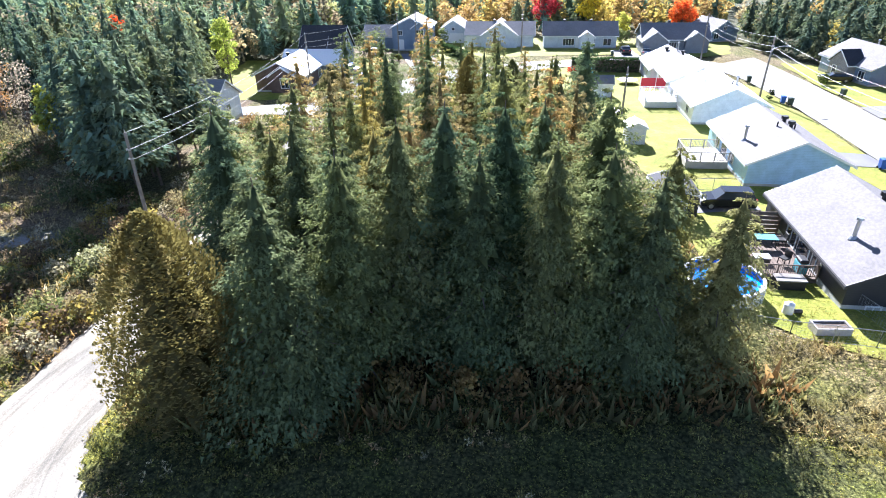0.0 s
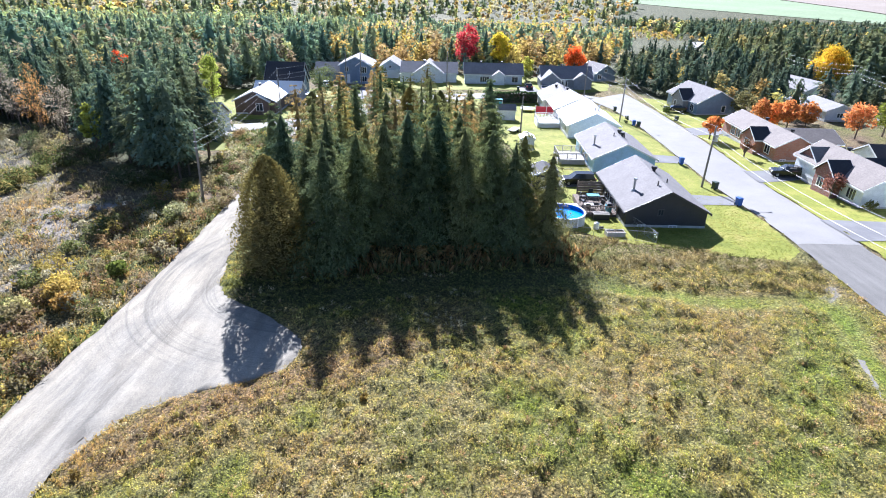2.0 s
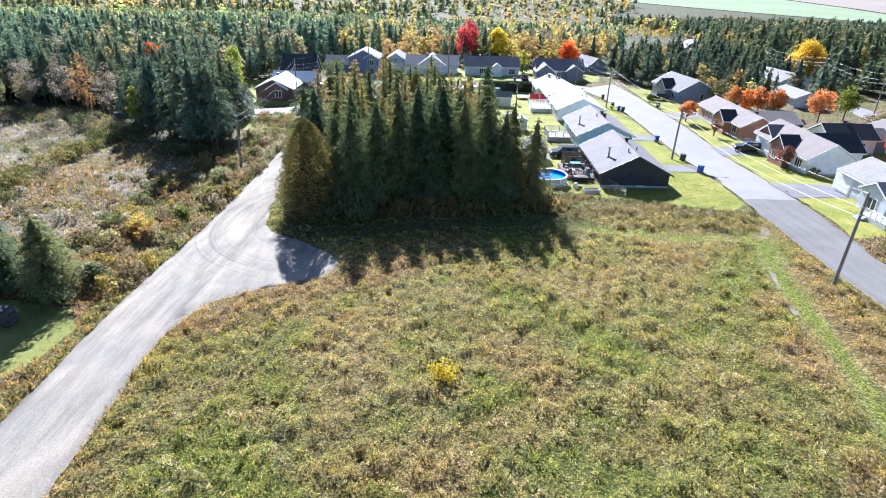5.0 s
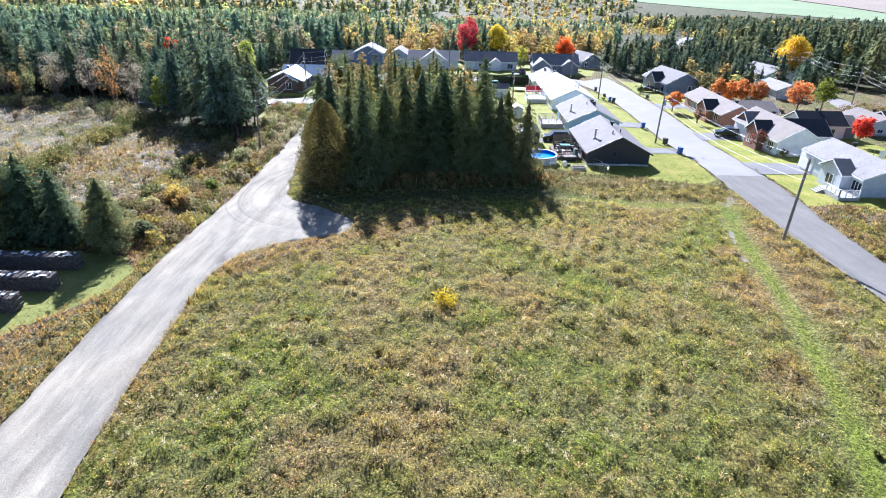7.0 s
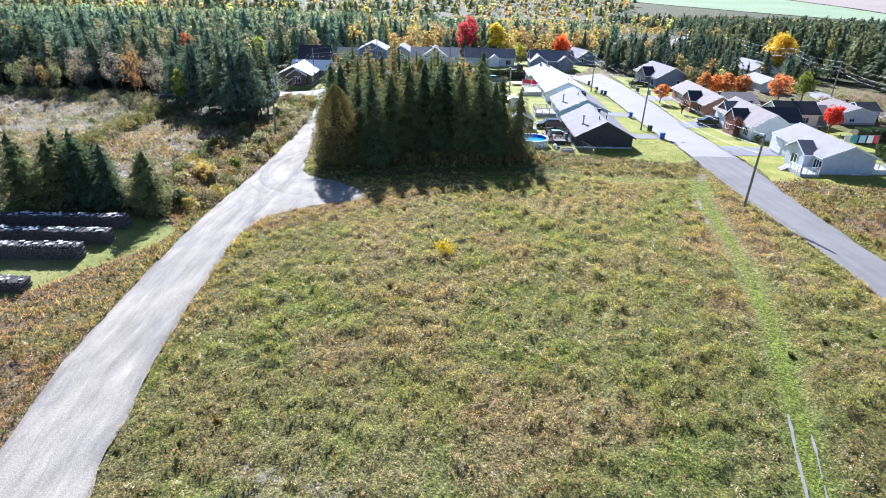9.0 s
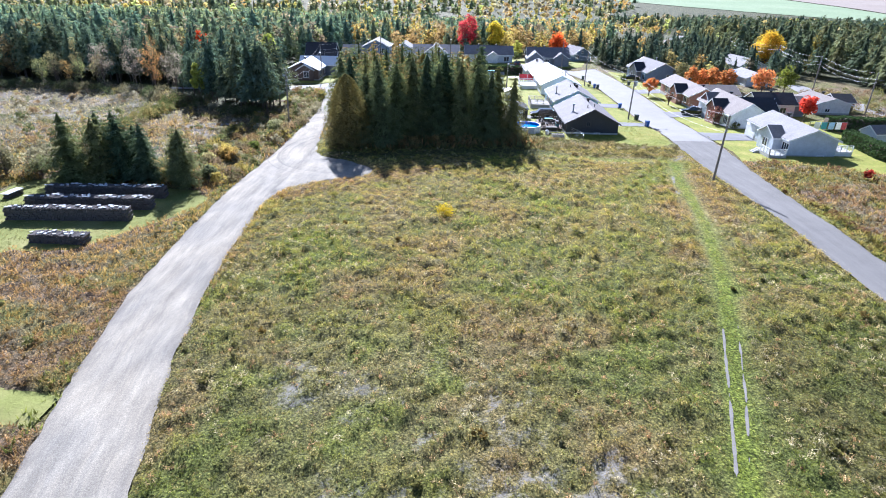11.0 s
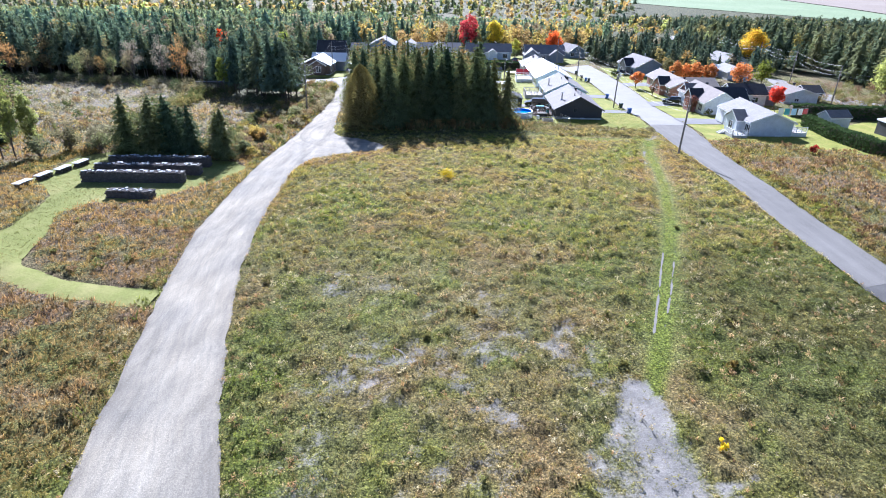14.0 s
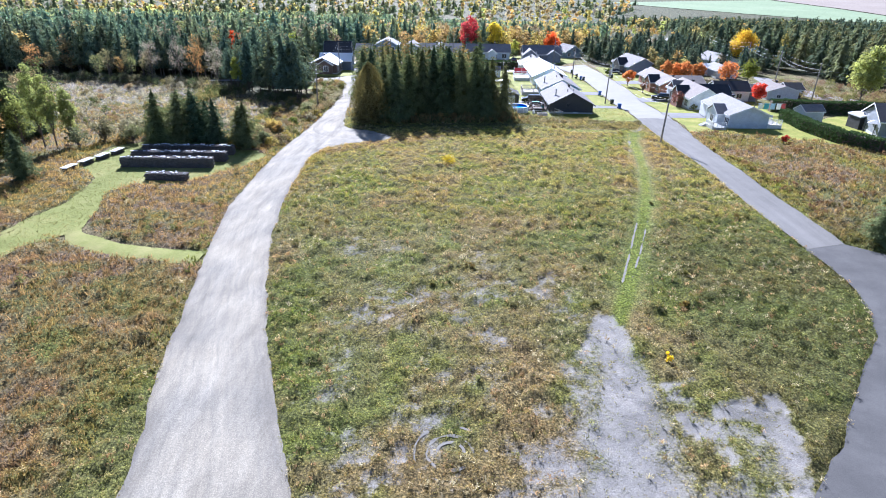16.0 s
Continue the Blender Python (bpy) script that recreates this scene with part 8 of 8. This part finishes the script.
# ---------------------------------------------------------------- field plants
def tufts(name, x, y, h, blades, width, colour, label, seed, lean=0.5, material="weeds"):
    """Tufts of blades at x, y with heights h, one mesh."""
    rng = np.random.default_rng(seed)
    n = len(x)
    N = n * blades
    bx, by = np.repeat(x, blades), np.repeat(y, blades)
    hh = np.repeat(h, blades) * rng.uniform(0.55, 1.15, N)
    a = rng.uniform(0, 2 * np.pi, N)
    off = rng.uniform(0, 0.35, N) * np.repeat(h, blades) * 0.7
    cx, cy = bx + np.cos(a) * off, by + np.sin(a) * off
    b = a + rng.uniform(-1.2, 1.2, N)
    ln = hh * lean * rng.uniform(0.2, 1.3, N)
    w = width * rng.uniform(0.6, 1.4, N) * np.repeat(h, blades) / 0.4
    t = rng.uniform(0, np.pi, N)
    z0 = gz(cx, cy) + np.repeat(relief(x, y), blades)
    V = np.stack([np.c_[cx - np.cos(t) * w, cy - np.sin(t) * w, z0 + hh * 0.15], np.c_[cx + np.cos(t) * w, cy + np.sin(t) * w, z0 + hh * 0.1], np.c_[cx + np.cos(b) * ln, cy + np.sin(b) * ln, z0 + hh]], 1)
    # Tips straw-light; bases and outer leaves darker, painting in shaded gaps between tufts.
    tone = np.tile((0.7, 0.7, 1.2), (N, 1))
    leaf = rng.uniform(0, 1, N) < 0.66
    q = rng.uniform(0, 1, N)
    c = np.c_[bx + np.cos(a) * q * (0.12 + 0.55 * hh), by + np.sin(a) * q * (0.12 + 0.55 * hh), z0 + hh * (1 - 0.6 * q * q) * rng.uniform(0.45, 1.0, N)]
    u = rng.normal(size=(N, 3)) * (1, 1, 0.6)
    u *= (np.minimum(0.036 + 0.10 * hh, 0.068) * rng.uniform(0.6, 1.4, N) / np.linalg.norm(u, axis=1))[:, None]
    v = np.cross(u, rng.normal(size=(N, 3)) * 0.5 + (0, 0, 0.8)) * 0.6
    v /= np.maximum(np.linalg.norm(v, axis=1) / (np.linalg.norm(u, axis=1) * 0.75), 1e-6)[:, None]
    V = np.where(leaf[:, None, None], np.stack([c - u, c + v, c + u], 1), V).reshape(-1, 3)
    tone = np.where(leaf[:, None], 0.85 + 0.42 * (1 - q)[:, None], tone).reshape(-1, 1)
    T = np.arange(3 * N).reshape(-1, 3)
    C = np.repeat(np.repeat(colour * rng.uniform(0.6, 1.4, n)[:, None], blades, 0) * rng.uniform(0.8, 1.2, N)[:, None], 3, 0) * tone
    return tagged(new(name, tri_mesh(name, V, T, M[material], C)), label, "weeds", kind="stuff")


def field_points(n, x0, x1, y0, y1, seed):
    rng = np.random.default_rng(seed)
    x, y = rng.uniform(x0, x1, n), rng.uniform(y0, y1, n)
    ok = ~(road_mask(x, y) | lawn_mask(x, y))
    ok &= rng.uniform(0, 1, n) > bare_amount(x, y) * 0.85
    ok &= np.minimum(near_line(x, y, RUT_A), near_line(x, y, RUT_B)) > 0.13
    m = np.minimum(near_line(x, y, MOWN[0]) - 0.8, near_line(x, y, MOWN[1]) - 0.9)
    ok &= (m > 0) | (rng.uniform(0, 1, n) < np.where(y > 36, 0.9, 0.75))
    return x[ok], y[ok], np.maximum(m, 0)[ok]


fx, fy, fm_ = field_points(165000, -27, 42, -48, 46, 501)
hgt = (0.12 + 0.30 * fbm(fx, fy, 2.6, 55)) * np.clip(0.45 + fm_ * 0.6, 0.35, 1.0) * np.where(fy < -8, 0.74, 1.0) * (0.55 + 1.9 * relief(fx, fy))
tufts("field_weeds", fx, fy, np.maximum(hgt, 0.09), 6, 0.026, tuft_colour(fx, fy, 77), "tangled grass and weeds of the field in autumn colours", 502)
fx, fy, fm_ = field_points(15000, -24, 36, -48, 44, 541)
k = (fm_ > 0.4) & (fbm(fx, fy, 4.5, 543) + np.random.default_rng(544).uniform(-0.25, 0.25, len(fx)) > 0.42)
fx, fy = fx[k], fy[k]
kind = np.clip((vnoise(fx, fy, 2.4, 545) - 0.5) * 1.8 + 0.5 + np.random.default_rng(546).uniform(-0.25, 0.25, len(fx)), 0, 0.999)
pal = np.array(((0.32, 0.31, 0.14), (0.24, 0.27, 0.11), (0.45, 0.39, 0.24), (0.40, 0.27, 0.16), (0.44, 0.33, 0.20), (0.48, 0.45, 0.33)))[(kind * 6).astype(int)]
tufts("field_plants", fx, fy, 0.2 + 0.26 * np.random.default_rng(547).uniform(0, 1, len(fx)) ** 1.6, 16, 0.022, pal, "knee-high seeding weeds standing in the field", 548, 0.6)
fx, fy, fm_ = field_points(22000, -75, -16, -48, 62, 503)
k = fx < -20
hgt = 0.25 + 0.42 * fbm(fx, fy, 3.0, 57)
tufts("west_weeds", fx[k], fy[k], hgt[k], 5, 0.045, tuft_colour(fx[k], fy[k], 78) * np.array((1.08, 0.95, 0.88)), "tall rusty weeds along the gravel road", 504)
fx, fy, fm_ = field_points(10000, 38, 75, -12, 42, 505)
hgt = 0.24 + 0.4 * fbm(fx, fy, 3.0, 58)
tufts("east_weeds", fx, fy, hgt, 7, 0.06, tuft_colour(fx, fy, 79) * np.array((0.98, 0.84, 0.95)), "tall rusty weeds beside the old road", 506)
rng = np.random.default_rng(507)
fx, fy = rng.uniform(11, 36, 7000), rng.uniform(40.5, 56, 7000)
k = inside(fx, fy, [(11, 46), (22, 41.5), (33, 42), (35.6, 47.5), (33, 48.4), (17, 53), (12, 54)])
kx, ky = fx[k], fy[k]
mw = np.clip(fbm(kx, ky * 2.5, 4.0, 63) * 2.4 - 0.7, 0, 1)[:, None]
mc = np.array((0.19, 0.20, 0.075)) * (1 - mw) + np.array((0.40, 0.31, 0.16)) * mw
tufts("meadow_edge", kx, ky, rng.uniform(0.2, 0.5, k.sum()) * (0.6 + mw[:, 0] * 0.7), 7, 0.045, mc, "long mixed green and straw grass before the lawn", 508, 0.9)
fx, fy, fm_ = field_points(12000, -110, -30, 36, 104, 509)
k = ~inside(fx, fy, WEST_EDGE)
hgt = 0.4 + 0.7 * fbm(fx, fy, 4.0, 59)
pal = np.array(((0.58, 0.53, 0.46), (0.24, 0.25, 0.13), (0.44, 0.40, 0.29), (0.28, 0.31, 0.14), (0.46, 0.35, 0.25), (0.60, 0.57, 0.52)))[np.clip((vnoise(fx[k], fy[k], 1.6, 81) * 7.5 - 0.75).astype(int), 0, 5)]
tufts("clearing_brush", fx[k], fy[k], hgt[k] * 0.6, 8, 0.04, 0.45 * pal + 0.55 * tuft_colour(fx[k], fy[k], 80), "dry brush and stumps in the clearing", 510)
fx, fy = rng.uniform(-22, 14, 5200), rng.uniform(42, 66, 5200)
k = (inside(fx, fy, CLUMP) & (fx > -18)) | (near_line(fx, fy, [(-15, 43.5), (0, 46), (12, 48)]) < 1.8)
under = np.array(((0.15, 0.17, 0.08), (0.30, 0.19, 0.09), (0.24, 0.22, 0.10)))[rng.integers(0, 3, k.sum())]
tufts("undergrowth", fx[k], fy[k], rng.uniform(0.4, 1.3, k.sum()), 8, 0.06, under, "undergrowth of shrubs and ferns below the spruces", 511)
fx, fy = rng.uniform(-31, -20, 3000), rng.uniform(-48, 100, 3000)
k = (near_line(fx, fy, ROAD_L) < 1.6) & ~road_mask(fx, fy)
tufts("verge_grass", fx[k], fy[k], rng.uniform(0.25, 0.6, k.sum()), 7, 0.05, np.ones((k.sum(), 1)) * np.array((0.18, 0.21, 0.06)), "grass verge of the gravel road", 512)


def lawn_grass(name, poly, n, colour, label, seed):
    rng = np.random.default_rng(seed)
    xs, ys = [q[0] for q in poly], [q[1] for q in poly]
    x, y = rng.uniform(min(xs), max(xs), n), rng.uniform(min(ys), max(ys), n)
    ok = inside(x, y, poly)
    x, y = x[ok], y[ok]
    w = np.clip((fbm(x, y, 3.5, seed) - 0.4) * 4, 0, 1)[:, None]
    c = np.array(colour[0]) * (1 - w) + np.array(colour[1]) * w
    return tufts(name, x, y, rng.uniform(0.07, 0.17, len(x)), 5, 0.05, c, label, seed, 0.9)


lawn_grass("yard_grass", WOODYARD, 18000, ((0.19, 0.21, 0.06), (0.33, 0.295, 0.13)), "short mown grass round the firewood", 520)
lawn_grass("lawn_grass", [(13.5, 56), (17, 53), (28, 49.6), (33, 48.6), (35.4, 51.5), (36.0, 60), (36.3, 72), (28.4, 72), (28.4, 56.4), (19.0, 56.4), (19.0, 60), (13.3, 64)], 12000, ((0.18, 0.21, 0.04), (0.31, 0.28, 0.09)), "short mown grass of the lawn beside the charcoal bungalow", 522)
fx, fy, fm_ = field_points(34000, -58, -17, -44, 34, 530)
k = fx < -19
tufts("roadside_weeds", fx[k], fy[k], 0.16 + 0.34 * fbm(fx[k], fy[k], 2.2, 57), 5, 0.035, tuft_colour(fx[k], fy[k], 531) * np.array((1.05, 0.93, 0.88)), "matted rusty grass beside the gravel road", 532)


def bushes(name, pts, colour, label, seed, lo=0.7, hi=1.6):
    """Weedy bushes in one mesh."""
    rng = np.random.default_rng(seed)
    AV, AT, AC, n = [], [], [], 0
    for x, y in pts:
        s = rng.uniform(lo, hi)
        V, T, C, _ = crown_blobs(s, s * 0.75, 0.0, 9 if s < 1.6 else 16, 10 if s < 1.6 else 18, 0.095 if s < 1.6 else 0.12, colour[rng.integers(len(colour))], rng, 0.22)
        V = V + np.array((x, y, g(x, y) - 0.05))
        AV.append(V)
        AT.append(T + n)
        AC.append(C)
        n += len(V)
    return tagged(new(name, tri_mesh(name, np.concatenate(AV), np.concatenate(AT), M["leaves"], np.concatenate(AC))), label, "shrubs", kind="stuff")


def pick(n, x0, x1, y0, y1, seed):
    rng = np.random.default_rng(seed)
    x, y = rng.uniform(x0, x1, n), rng.uniform(y0, y1, n)
    ok = ~(road_mask(x, y) | lawn_mask(x, y) | inside(x, y, CLUMP) | inside(x, y, WEST_EDGE))
    return list(zip(x[ok], y[ok]))


WC = [(0.24, 0.21, 0.13), (0.16, 0.18, 0.085), (0.31, 0.22, 0.135), (0.32, 0.30, 0.23), (0.20, 0.15, 0.11), (0.13, 0.155, 0.07)]
bushes("field_bushes", [p for p in pick(70, -20, 34, -30, 42, 601) if float(bare_amount(*p)) < 0.3], [(0.19, 0.18, 0.07), (0.24, 0.17, 0.06), (0.26, 0.24, 0.13)], "scattered weedy bushes in the field", 602, 0.3, 0.7)
bushes("west_bushes", pick(420, -75, -28, -45, 62, 603), WC, "rusty and green bushes west of the road", 604, 0.5, 1.4)
bushes("clearing_bushes", pick(400, -110, -34, 40, 100, 605), WC + [(0.42, 0.36, 0.14), (0.45, 0.42, 0.36), (0.42, 0.39, 0.33)], "dry bushes round the clearing", 606, 0.5, 1.8)
bushes("road_bushes", [p for p in pick(560, -40, -27.5, 26, 100, 607) if p[0] > -38], WC + [(0.36, 0.30, 0.10)], "bushes along the pole line", 608, 0.7, 1.9)
rng = np.random.default_rng(640)
ex = rng.uniform(-128, -38, 110)
ey = np.interp(ex, (-128, -104, -78, -60, -46, -36), (95, 98, 94, 85, 74, 68)) + rng.uniform(-3.0, 2.5, 110)
bushes("edge_bushes", list(zip(ex, ey)), [(0.10, 0.13, 0.07), (0.14, 0.16, 0.08), (0.2, 0.18, 0.12), (0.30, 0.28, 0.2)], "dark bushes at the foot of the wood", 641, 1.2, 3.0)
fx = rng.uniform(-13, 10, 40)
bushes("clump_bushes", list(zip(fx, 45.6 + 0.12 * (fx + 13) + rng.uniform(-1.2, 1.8, 40))), [(0.30, 0.20, 0.09), (0.20, 0.21, 0.09), (0.36, 0.26, 0.11), (0.16, 0.18, 0.08)], "rusty and green bushes at the foot of the spruces", 645, 0.7, 1.9)
bx = rng.uniform(0, 1, 46)
bushes("shrub_band", list(zip(np.interp(bx, (0, 0.4, 0.75, 1), (-55.5, -57.3, -57.6, -58.5)) + rng.normal(0, 1.1, 46), 42 + 38 * bx)), [(0.12, 0.15, 0.07), (0.15, 0.17, 0.08), (0.10, 0.135, 0.06), (0.22, 0.2, 0.1)], "band of dark green shrubs across the clearing", 643, 1.4, 3.4)
bushes("east_bushes", pick(200, 40, 75, -10, 40, 609), [(0.22, 0.13, 0.08), (0.25, 0.16, 0.08), (0.18, 0.16, 0.07)], "rusty bushes beside the old road", 610, 0.5, 1.3)
bushes("far_road_bushes", pick(160, 86, 114, 55, 110, 611), [(0.30, 0.25, 0.13), (0.2, 0.2, 0.08), (0.26, 0.17, 0.12)], "tan bushes along the far road", 612, 1.0, 2.6)
sheet("road_east", [(94, 128), (90, 112), (89, 96), (96, 68), (112, 46), (135, 30)], [(98, 124), (97, 110), (97, 99), (104, 74), (119, 53), (140, 38)], 0.1, M["asphalt"], "asphalt road behind the second row of houses", 0.1, 5, 2.0)
